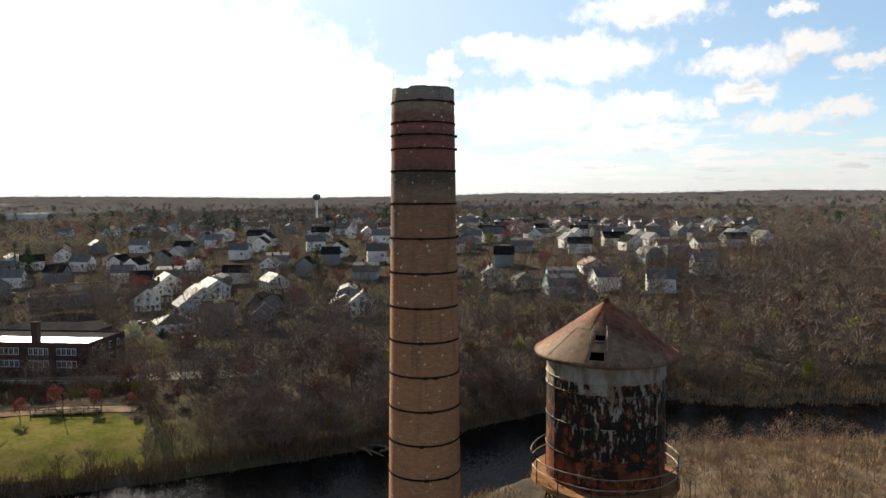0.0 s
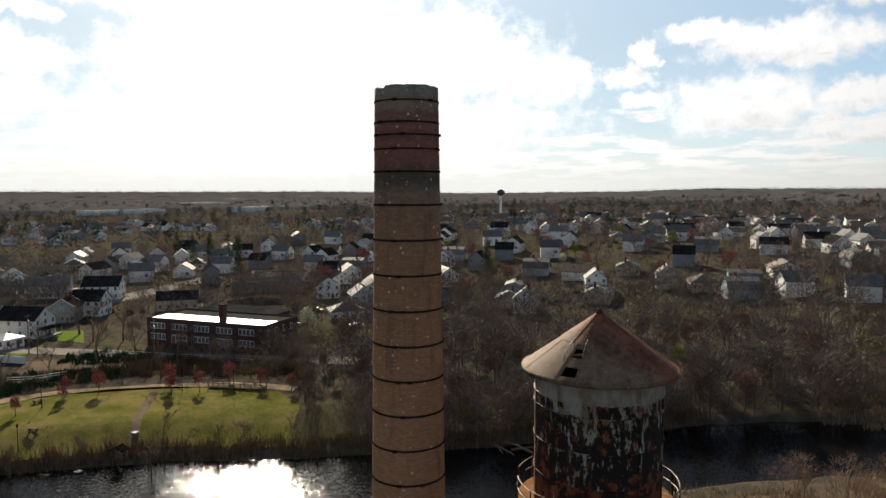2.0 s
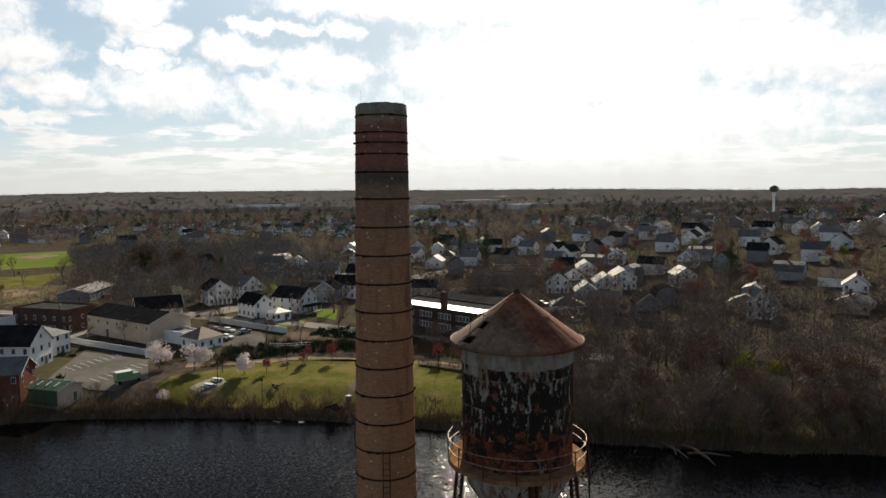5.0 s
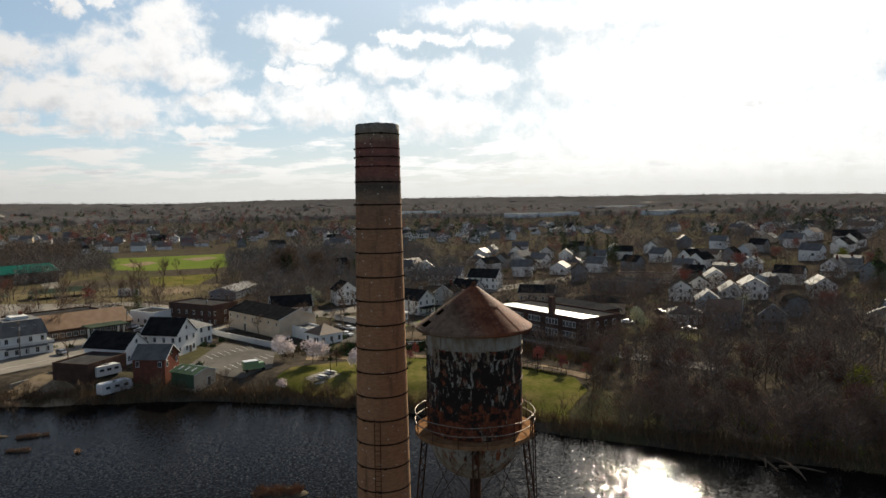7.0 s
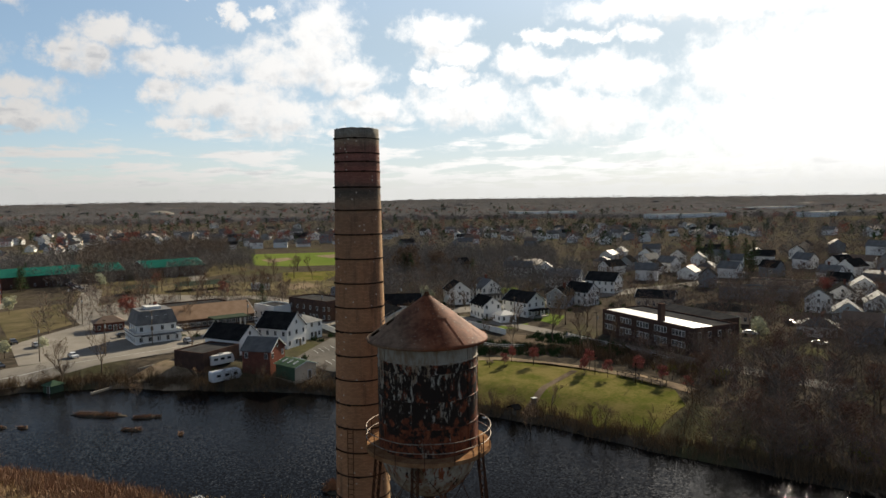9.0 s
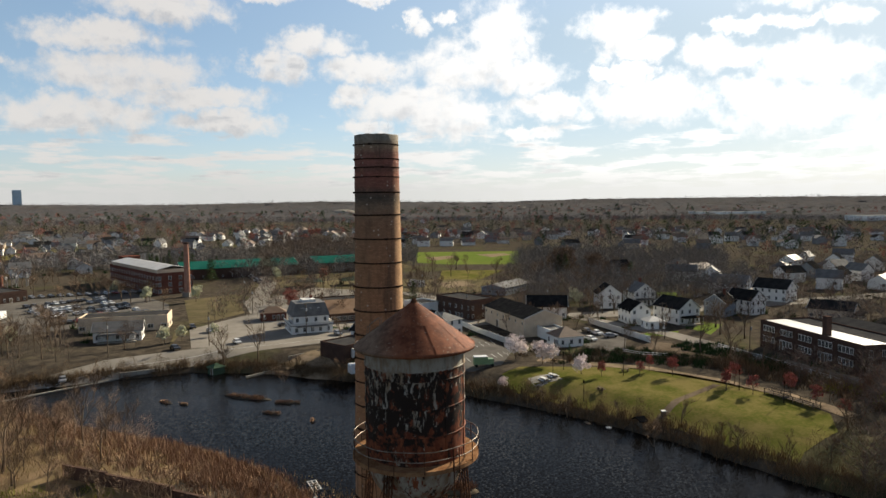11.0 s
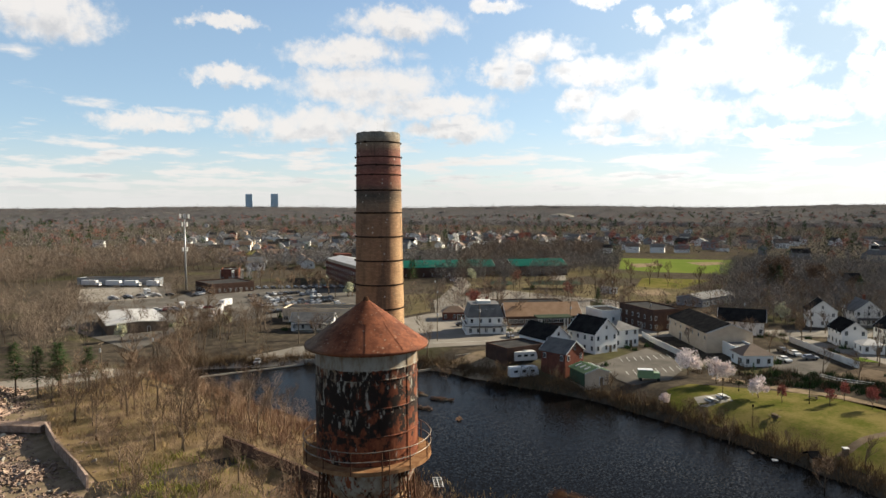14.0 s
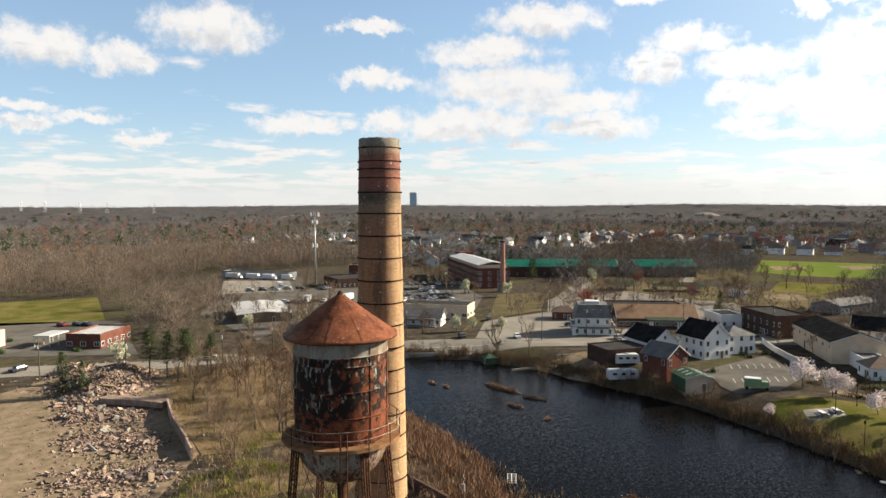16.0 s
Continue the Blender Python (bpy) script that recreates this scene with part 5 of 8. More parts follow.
# trees that stand singly in and round the park
for x, y, s in ((-142, -4, 1.1), (-136.5, 3.4, 1.2)):
    plant(BLOSSOM[int(s * 10) % 2], x, y, s, x * 7)
plant(BLOSSOM[0], -127.2, 13.5, 0.95, 40)
plant(BLOSSOM[1], -119, -5, 0.45, 10)
for i, (x, y, s) in enumerate(((-125.6, 18.3, 0.8), (-127.8, 27.3, 0.75), (-129, 35, 1.0), (-123.6, 48, 1.05), (-116.9, 45, 1.0), (-114.7, 50.2, 0.9), (-115.6, 58, 1.0), (-108, 61, 0.9), (-133, 30, 0.9), (-101, 64, 0.8))):
    plant(REDBUD[i % 2], x, y, s, 50 * i)
for i, (x, y, s) in enumerate(((-87.8, 27, 0.72), (-93.3, 62, 0.62), (-104, 9, 0.5), (-103, 10.5, 0.55), (-83, 41, 0.5), (-113.5, 1.5, 0.42), (-130.6, -83.8, 0.95), (-129, -83, 0.8), (-136.4, -76.6, 0.9), (-122, -62, 0.45),
                               (-126, -33, 0.4), (-118, -16, 0.35), (-121, -20, 0.4), (-150, 52, 1.0), (-158, 46, 0.9), (-186, 56, 1.15), (-180, 62, 1.0), (-128, -78, 0.5), (-132, 50, 0.7), (-140, 58, 0.8))):
    plant(BARE[i % 5], x, y, s, 77 * i)
plant(OLIVE, -330, 2, 1.15, 0)
plant(OLIVE, -342, 20, 0.9, 90)
for i, (x, y, s) in enumerate(((-146, -112, 0.75), (-151, -109, 0.7), (-160, -103, 0.6), (-226, -172, 1.0), (-232, -152, 1.0), (-310, -150, 1.1), (-248, 10, 0.9), (-240, 12, 0.8), (-50, -150, 0.9), (-250, -205, 0.9), (-170, 158, 0.9), (-150, 105, 1.05), (-156, 100, 1.0))):
    plant(PEAR[i % 2], x, y, s, 60 * i)
for i, (x, y, s) in enumerate(((-234, -55, 0.75), (-174, 221, 1.35), (-28, -131, 0.75), (-31, -128, 0.6), (-420, 420, 1.1), (-290, 395, 1.0), (-330, 190, 1.2), (-345, 200, 1.3), (-352, 185, 1.2), (-365, 205, 1.3), (-380, 190, 1.2), (-395, 210, 1.2), (-410, 195, 1.3),
                               (-300, -215, 1.0), (-306, -222, 1.1), (-315, -225, 1.0), (-290, -212, 0.9), (-322, -235, 1.1), (-500, -330, 1.2), (-520, -300, 1.2), (-480, -350, 1.1), (-148, 12, 0.18), (-150, 14, 0.2), (-152, 10, 0.2))):
    plant(PINE[0], x, y, s, 40 * i)
for i, (x, y, s) in enumerate(((-51, -127, 0.95), (-54, -124, 1.0), (-57, -128, 0.9), (-49, -132, 1.0), (-60, -122, 0.85))):
    plant(PINE[1], x, y, s, 70 * i)
for x, y, s in ((-67, 107, 0.75), (-63, 112, 0.6)):
    plant(LEAFY[0], x, y, s, 20)

# bare trees on the near bank, the roadside and between the houses
rnd = random.Random(5)


def scatter(templates, poly, count, lo, hi, clear=3.0, keep=(), stretch=1.0):
    xs, ys = [p[0] for p in poly], [p[1] for p in poly]
    done = 0
    for _ in range(count * 12):
        if done == count:
            break
        x, y = rnd.uniform(min(xs), max(xs)), rnd.uniform(min(ys), max(ys))
        if not inside(poly, x, y) or gz(x, y) < 0.35 or any(math.hypot(x - a, y - c) < r for a, c, r in keep):
            continue
        plant(rnd.choice(templates), x, y, rnd.uniform(lo, hi), rnd.uniform(0, 360), stretch)
        done += 1


scatter(BARE, [(-52, -60), (-30, -72), (-40, -104), (-56, -134), (-84, -124), (-78, -100), (-76, -84), (-68, -62)], 52, 0.45, 0.85)
scatter(BARE, [(-50, -62), (-28, -70), (-14, -58), (-20, -30), (-40, -30)], 14, 0.4, 0.7)
scatter(BARE, [(14, 62), (60, 75), (60, 118), (26, 112), (2, 100), (-10, 84)], 16, 0.3, 0.6)
for i, (x, y, s) in enumerate(((-131, -62, 0.4), (-129.5, -50, 0.45), (-125, -34, 0.42), (-122, -18, 0.5), (-116, -9, 0.38), (-109, 5, 0.45), (-101, 21, 0.42), (-96, 33, 0.5), (-87, 39, 0.4), (-78, 48, 0.45), (-74, 58, 0.6), (-80, 55, 0.55))):
    plant(BARE[(i * 2) % 5], x, y, s, 55 * i)
for i, (x, y, s) in enumerate(((-77, -112, 1.15), (-66, -96, 1.1), (-58, -84, 1.0), (-62, -74, 1.0), (-48, -78, 0.95), (-52, -98, 1.1), (-68, -118, 1.0), (-56, -66, 0.9))):
    plant(BARE[i % 5], x, y, s, 35 * i, 1.1)
scatter(BARE, [(-96, -150), (-150, -192), (-178, -162), (-140, -118)], 14, 0.7, 1.0, keep=((-150, -133, 14), (-165, -140, 17), (-124, -192, 22)))
scatter(BARE, [(-90, -140), (-140, -112), (-190, -140), (-150, -190), (-100, -160)], 22, 0.55, 0.9, keep=((-150, -133, 14), (-165, -140, 17)))


# ---- buildings ----
def window_mesh():
    b = Build()
    b.box((0, 0.0, 0), (1.0, 0.14, 1.0), 0, 0)
    b.box((-0.22, -0.06, 0.0), (0.38, 0.06, 0.84), 0, 1)
    b.box((0.22, -0.06, 0.0), (0.38, 0.06, 0.84), 0, 1)
    return b.mesh("window", [M["trim"], M["glass"]])


def door_mesh():
    b = Build()
    b.box((0, 0, 1.08), (1.15, 0.14, 2.16), 0, 0)
    b.box((0, -0.06, 1.02), (0.9, 0.06, 2.0), 0, 1)
    return b.mesh("door", [M["trim"], M["wood"]])


WINDOW, DOOR = window_mesh(), door_mesh()


def set_window(parent, x, y, z, yaw, wide=0.95, tall=1.45, name="window", data=None):
    ob = new(name, data or WINDOW)
    ob.parent = parent
    ob.matrix_basis = pose(x, y, z, 0, 0, yaw) @ Matrix.Diagonal((wide, 1, tall, 1))
    return ob


def window_row(parent, w, d, floors, lift=1.5, gap=2.7, wide=0.95, tall=1.45, sides="nesw", storey=2.9, edge=1.2):
    for s in sides:
        span = w if s in "ns" else d
        n = max(1, int((span - 2 * edge) / gap) + 1)
        for fl in range(floors):
            for i in range(n):
                u = 0 if n == 1 else -span / 2 + edge + (span - 2 * edge) * i / (n - 1)
                z = lift + storey * fl
                x, y, a = {"s": (u, -d / 2, 0), "n": (u, d / 2, 180), "e": (w / 2, u, 90), "w": (-w / 2, u, -90)}[s]
                set_window(parent, x, y, z, a, wide, tall)


def roof_build(w, d, h, rh, style, over=0.45):
    b = Build()
    W2, D2, t = w / 2 + over, d / 2 + over, 0.16
    drop_ = over * rh / (w / 2)
    if style == "gable":
        for s in (-1, 1):
            e, r = (s * W2, h - drop_), (0, h + rh)
            pts = []
            for y in (-D2, D2):
                pts += [(e[0], y, e[1]), (r[0], y, r[1]), (r[0], y, r[1] + t), (e[0], y, e[1] + t)]
            b.add(pts, [(0, 1, 2, 3), (7, 6, 5, 4), (0, 4, 5, 1), (3, 2, 6, 7), (0, 3, 7, 4)])
    elif style == "hip":
        k = abs(D2 - W2)
        base = [(-W2, -D2, h), (W2, -D2, h), (W2, D2, h), (-W2, D2, h)]
        if D2 >= W2:
            b.add(base + [(0, -k, h + rh), (0, k, h + rh)], [(0, 1, 4), (1, 2, 5, 4), (2, 3, 5), (3, 0, 4, 5), (3, 2, 1, 0)])
        else:
            b.add(base + [(-k, 0, h + rh), (k, 0, h + rh)], [(0, 1, 5, 4), (1, 2, 5), (2, 3, 4, 5), (3, 0, 4), (3, 2, 1, 0)])
    elif style == "gambrel":
        for s in (-1, 1):
            prof = [(s * W2, h - 0.2), (s * W2 * 0.68, h + rh * 0.68), (0, h + rh)]
            for (x0, z0), (x1, z1) in zip(prof, prof[1:]):
                pts = []
                for y in (-D2, D2):
                    pts += [(x0, y, z0), (x1, y, z1), (x1, y, z1 + t), (x0, y, z0 + t)]
                b.add(pts, [(0, 1, 2, 3), (7, 6, 5, 4), (0, 4, 5, 1), (3, 2, 6, 7), (0, 3, 7, 4), (1, 5, 6, 2)])
    elif style == "mansard":
        k = 0.78
        base = [(-W2, -D2, h), (W2, -D2, h), (W2, D2, h), (-W2, D2, h)]
        top = [(x * k, y * k, h + rh) for x, y, _ in base]
        b.add(base + top, [(0, 1, 5, 4), (1, 2, 6, 5), (2, 3, 7, 6), (3, 0, 4, 7), (4, 5, 6, 7), (3, 2, 1, 0)])
    else:
        b.box((0, 0, h + 0.08), (w - 0.5, d - 0.5, 0.16))
    return b


def wall_build(w, d, h, rh, style):
    b = Build()
    x, y = w / 2, d / 2
    if style in ("gable", "gambrel"):
        ring = [(-x, 0), (x, 0), (x, h), (0, h + rh), (-x, h)] if style == "gable" else [(-x, 0), (x, 0), (x, h), (x * 0.68, h + rh * 0.66), (0, h + rh), (-x * 0.68, h + rh * 0.66), (-x, h)]
        n = len(ring)
        pts = [(px, -y, pz if pz else -1.2) for px, pz in ring] + [(px, y, pz if pz else -1.2) for px, pz in ring]
        b.add(pts, [tuple(range(n)), tuple(range(2 * n - 1, n - 1, -1))] + [(i, i + n, (i + 1) % n + n, (i + 1) % n) for i in range(n)])
    else:
        b.box((0, 0, (h - 1.2) / 2), (w, d, h + 1.2))
        if style == "none":
            for sx, sy, bw, bd in ((0, -y + 0.13, w, 0.26), (0, y - 0.13, w, 0.26), (-x + 0.13, 0, 0.26, d - 0.52), (x - 0.13, 0, 0.26, d - 0.52)):
                b.box((sx, sy, h + 0.28), (bw, bd, 0.56))
    return b


def house(x, y, yaw, w, d, h, rh, wall, roof, label, style="gable", floors=2, porch="", stack=False, sides="nesw", name="house", category="house", group="", gap=2.7, wide=0.95, tall=1.45, storey=2.9, lift=1.5, door=True, z=None, trim=True):
    """A house: width along its x, ridge along its y; the parts are walls, roof, windows, door, porch, chimney."""
    t = thing(name, x, y, gz(x, y) if z is None else z, yaw, label, category, group)
    part("wall", wall_build(w, d, h, rh, style), M[wall], t)
    rf = part("roof", roof_build(w, d, h, rh, style), M[roof], t)
    if style == "flat":
        for sx, sy, bw, bd in ((0, -d / 2 + 0.13, w, 0.26), (0, d / 2 - 0.13, w, 0.26), (-w / 2 + 0.13, 0, 0.26, d - 0.52), (w / 2 - 0.13, 0, 0.26, d - 0.52)):
            part("parapet", Build().box((sx, sy, h + 0.28), (bw, bd, 0.56)), M[wall], t)
    if style == "gable" and trim:
        for s in (-1, 1):
            b = Build()
            for q in (-1, 1):
                b.beam((q * (w / 2 + 0.35), s * (d / 2 + 0.47), h - 0.3 * rh / (w / 2)), (0, s * (d / 2 + 0.47), h + rh + 0.02), 0.2)
            part("gable_trim", b, M["trim"], rf)
    if floors:
        window_row(t, w, d, floors, lift, gap, wide, tall, sides, storey)
    if style == "gable" and rh > 2.2 and floors:
        for s, a in ((-1, 0), (1, 180)):
            set_window(t, 0, s * d / 2, h + rh * 0.35, a, 0.8, 1.1)
    if door:
        set_window(t, w * 0.18, -d / 2 - 0.02, 0, 0, 1, 1, "door", DOOR)
    if porch:
        s = {"s": (0, -d / 2 - 1.3, w * 0.9, 2.6), "e": (w / 2 + 1.3, 0, 2.6, d * 0.8), "w": (-w / 2 - 1.3, 0, 2.6, d * 0.8), "n": (0, d / 2 + 1.3, w * 0.9, 2.6)}[porch]
        pr = part("porch_roof", Build().box((s[0], s[1], 2.75), (s[2] + 0.3, s[3] + 0.3, 0.5), 0, 0, 0.8), M[roof], t)
        part("porch_floor", Build().box((s[0], s[1], 0.1), (s[2], s[3], 0.5)), M["concrete"], t)
        for qx in (-0.46, 0.0, 0.46):
            for qy in (-0.46, 0.46):
                part("porch_post", Build().box((s[0] + qx * s[2], s[1] + qy * s[3], 1.4), (0.16, 0.16, 2.3)), M["trim"], pr)
    if stack:
        part("chimney", Build().box((w * 0.12, d * 0.15, h + rh * 0.75), (0.8, 0.8, rh + 1.4)).box((w * 0.12, d * 0.15, h + rh * 1.2 + 0.75), (0.95, 0.95, 0.2)), M["brick"], t)
    return t


# the pond-side street
hall = house(-189.1, -6.6, -59, 13.5, 31, 5.9, 2.4, "cream", "shingle", "long cream hall with a dark low-pitched roof", "gable", 0, name="hall", category="hall")
window_row(hall, 13.5, 31, 1, 4.3, 4.6, 0.8, 1.1, "ew")
window_row(hall, 13.5, 31, 1, 4.3, 1.4, 0.7, 1.1, "s", 2.9, 5.5)
set_window(hall, 6.75, -5, 0, 90, 1.6, 1.2, "door", DOOR)
red = house(-135.0, -34.6, 161.6, 7.6, 8, 5.3, 2.7, "brick", "shingle_grey", "red brick house with white-trimmed gable", "gable", 1, lift=3.9, gap=4)
shed = house(-129, -25.4, 137, 6.6, 7.6, 3.4, 1.0, "cream", "green_roof", "brown and green shed with skylights by the pond", "gable", 0, name="shed", category="shed")
part("front", Build().box((-3.36, 0, 1.6), (0.1, 7.5, 3.2)), M["shed_green"], shed, "green boarded front")
for q in (-2.2, 0.0, 2.2):
    for s in (-1, 1):
        part("skylight", Build().beam((s * 0.9, q, 4.3), (s * 2.5, q, 3.82), 0.35), M["trim"], shed)
house(-162, -34.8, 152, 9, 11, 6.0, 3.9, "white", "shingle", "white gabled two-storey house with dark roof", "gable", 2, "n")
house(-173.2, -30.4, 140, 8.5, 9, 5.3, 2.2, "white", "shingle_grey", "white house with grey hipped roof", "hip", 2)
house(-212, -29.5, 47, 21, 12, 6.8, 0, "dark_brick", "tar", "dark brick flat-roofed shop building", "flat", 2, name="shop", category="shop", gap=3.5)
house(-216, -47, 47, 12, 9, 4.2, 0, "white", "tar", "low white flat-roofed shop", "flat", 1, name="shop", category="shop")
diner = house(-202, -67, 33.8, 14, 27, 3.4, 3.8, "dark_brick", "shingle_tan", "low restaurant with a broad brown roof", "gable", 1, name="restaurant", category="restaurant", gap=2.0, wide=1.5)
house(-219, -79, 123.8, 28, 16, 4.2, 0, "dark_brick", "tar", "flat tar-roofed wing with roof ducts", "flat", 0, name="store", category="shop", door=False)
big = house(-175, -77, 123, 11.5, 11, 5.6, 4.2, "white", "shingle_grey", "three-storey white house with mansard roof and dormers", "mansard", 2, "s", True)
for s in (-1, 0, 1):
    set_window(big, s * 2.6, -5.1, 7.6, 0, 0.9, 1.3, "dormer_window")
    set_window(big, s * 2.6, 5.1, 7.6, 180, 0.9, 1.3, "dormer_window")
    set_window(big, 5.3, s * 2.6, 7.6, 90, 0.9, 1.3, "dormer_window")
annex = part("annex", Build().box((0, -0.4, 1.3), (13.4, 13.9, 3.0)), M["white"], big)
part("annex_roof", Build().box((0, -0.4, 2.9), (14.2, 14.7, 0.22)), M["shingle_grey"], annex)
for q in range(5):
    for sx, sy, sa in ((-5.2 + q * 2.6, -7.38, 0), (-5.2 + q * 2.6, 6.58, 180)):
        set_window(annex, sx, sy, 1.5, sa, 1.0, 1.5)
    for sx, sa in ((6.73, 90), (-6.73, -90)):
        set_window(annex, sx, -5.6 + q * 2.6, 1.5, sa, 1.0, 1.5)
part("cupola", Build().box((0, 0, 10.2), (4.5, 4.5, 0.9)), M["trim"], big)
for qx in (-6.9, 6.9):
    part("balustrade", Build().box((qx, -0.4, 3.25), (0.12, 14.5, 0.9)), M["trim"], big)
part("balustrade", Build().box((0, -7.6, 3.25), (14, 0.12, 0.9)), M["trim"], big)
house(-155.5, -47.5, 150, 8.5, 13, 4.4, 3.4, "white", "shingle", "long white workshop with black roof", "gable", 1, name="workshop", category="workshop")
house(-142, -51, 150, 13, 10.5, 3.4, 0, "dark_brick", "tar", "small dark flat-roofed garage", "flat", 0, name="garage", category="garage", door=False)
house(-212.5, 0.5, 5, 9, 14, 4.6, 3.4, "white", "shingle", "white house with a black gabled roof", "gable", 1)
house(-163.5, 8.5, 30, 7.5, 8, 3.0, 2.5, "white", "shingle_brown", "small white house with brown roof", "hip", 1)
house(-173, 4, 30, 9, 6, 3.0, 0, "white", "shingle_grey", "low white garage beside the hall", "flat", 0, name="garage", category="garage", door=False)

# the school
school = house(-154, 78.6, 22.3, 38.5, 16, 6.3, 0, "dark_brick", "tar", "two-storey dark brick school with pale flat roof", "flat", 0, name="school", category="school", z=gz(-154, 78) + 1.1)
part("front_roof", Build().box((0, -3.9, 6.56), (37.9, 7.6, 0.1)), M["membrane"], school, "pale sheet of roofing over the front rooms")
for grp in (-15.5, -8.2, -0.8, 6.6, 13.6):
    for fl in (1.7, 4.7):
        for i in range(4):
            set_window(school, grp + i * 1.25 - 1.8, -8, fl, 0, 1.15, 1.7)
for fl in (1.7, 4.7):
    for i in range(4):
        set_window(school, 19.25, -6 + i * 3.6, fl, 90, 1.15, 1.7)
part("boiler_flue", Build().box((5.2, -6.4, 8.6), (1.5, 1.5, 5.4)).box((5.2, -6.4, 11.4), (1.7, 1.7, 0.3)), M["dark_brick"], school)
part("rear_roof", roof_build(27, 11, 6.2, 1.6, "hip"), M["tar"], school).matrix_basis = pose(-4, 13.8, 0)
part("rear_wing", Build().box((-4, 13.8, 2.5), (27, 11, 7.4)), M["dark_brick"], school)
for gx_ in (-10, 6):
    set_window(school, gx_, -8.05, 0, 0, 1.3, 1.1, "door", DOOR)

# white houses behind the park
HOMES = [(-209, 45.5, 125, 9, 13, 5.5, 3.2, "white", "shingle", "gable", "white house with dark gabled roof and side wing"),
         (-226, 63, 55, 8, 9, 5.2, 2.8, "grey", "shingle", "gable", "blue-grey house with dark roof"),
         (-232, 73, 130, 8, 11, 5.6, 3.2, "white", "shingle", "gable", "white gabled house among bare trees"),
         (-287, 78, 150, 9, 16, 5.4, 3.2, "white", "shingle_grey", "gable", "long white house with grey roof"),
         (-268, 92, 140, 9, 14, 5.6, 3.4, "white", "shingle", "gable", "white house with wide dark roof"),
         (-340, 64, 170, 9, 15, 5.2, 3.0, "white", "shingle_grey", "gable", "long white house with shallow roof"),
         (-323, 76, 80, 9, 10, 5.6, 3.4, "white", "shingle_grey", "gable", "white house with a porch"),
         (-306, 84, 80, 8, 9, 5.0, 3.0, "white", "shingle", "gable", "small white gabled cottage"),
         (-241, 23, 100, 9, 10, 5.8, 3.4, "white", "shingle", "gable", "white house with tall front gable and windows"),
         (-251, 36, 110, 9, 11, 5.4, 3.4, "white", "shingle_grey", "gable", "white house with a light grey roof"),
         (-205, 31, 110, 7, 11, 5.0, 2.8, "white", "shingle", "gable", "narrow white house with low porch"),
         (-195, 36.5, 110, 6, 6, 2.7, 1.4, "white", "membrane", "hip", "low white pavilion with pale roof"),
         (-172, 145, 60, 8, 9, 5.6, 3.0, "blue", "shingle_grey", "gable", "pale blue two-storey timber house"),
         (-160, 128, 60, 11, 9, 3.2, 2.4, "white", "shingle_grey", "hip", "low white house with broad grey roof"),
         (-150, 136, 140, 9, 10, 5.4, 3.0, "grey", "shingle_brown", "gable", "grey house with brown roof"),
         (-141, 146, 60, 8, 10, 5.4, 3.2, "grey", "shingle", "gable", "grey gabled house among trees"),
         (-159, 171, 60, 8.5, 9, 3.2, 3.8, "grey", "shingle", "gambrel", "dark gambrel-roofed house with white trim"),
         (-122, 178, 30, 8, 9, 5.2, 3.2, "white", "shingle_grey", "gable", "white gabled house behind bare trees"),
         (-190, 168, 60, 9, 12, 5.4, 3.0, "white", "shingle_grey", "gable", "white house with a light roof"),
         (-205, 155, 60, 9, 12, 5.4, 3.0, "white", "shingle", "gable", "white house with dark roof"),
         (-200, 185, 60, 10, 14, 5.4, 3.0, "white", "shingle_grey", "gable", "long white two-storey house"),
         (-218, 172, 60, 9, 14, 5.2, 3.0, "white", "shingle", "gable", "white house with dark roof"),
         (-232, 190, 60, 9, 12, 5.6, 3.0, "white", "shingle_grey", "gable", "white house with grey roof"),
         (-185, 205, 60, 9, 12, 5.2, 3.0, "white", "shingle_grey", "gable", "white house with grey roof"),
         (-240, 150, 150, 14, 30, 4.2, 0, "grey", "tar", "flat", "long grey flat-roofed commercial building"),
         (-262, 172, 150, 12, 26, 4.2, 0, "cream", "tar", "flat", "long cream flat-roofed commercial building"),
         (-190, 112, 150, 14, 18, 4.0, 2.0, "cream", "shingle", "hip", "low hall with dark hipped roof"),
         (-222, 100, 150, 10, 14, 4.0, 2.5, "cream", "shingle", "gable", "cream house with dark roof")]
for i, (x, y, a, w_, d_, h_, rh_, wl, rf, st, lb) in enumerate(HOMES):
    house(x, y, a, w_, d_, h_, rh_, wl, rf, lb, st, 1 if h_ < 4.5 else 2, "s" if i % 3 == 0 and st != "flat" else "", i % 4 == 1)

# towards the mill and the main road
mill = house(-279, -206, 142, 17, 74, 9.5, 0, "brick", "membrane", "four-storey red brick mill with pale roof", "flat", 3, name="mill", category="mill", gap=3.8, wide=1.5, tall=1.8, storey=3.0, z=gz(-258, -173) + 0.3)
part("stair_tower", Build().box((3, 41, 6.0), (9, 8, 14.4)).box((3, 41, 13.4), (9.6, 8.6, 0.5)), M["brick"], mill, "square brick stair tower at the end")
part("attic", Build().box((0, 0, 10.6), (15, 70, 2.0)), M["cream"], mill)
part("attic_roof", roof_build(15, 70, 11.5, 1.6, "gable", 0.5), M["membrane"], mill)
msh = thing("mill_chimney", -247, -165, gz(-247, -165), 0, "slim round brick mill chimney with stone base", "chimney")
part("shaft", Build().tube([(0, 0, 0), (0, 0, 24.5)], [1.5, 1.1], 12), M["mill_brick"], msh)
part("base", Build().box((0, 0, 1), (3.4, 3.4, 2.4)), M["concrete"], msh)
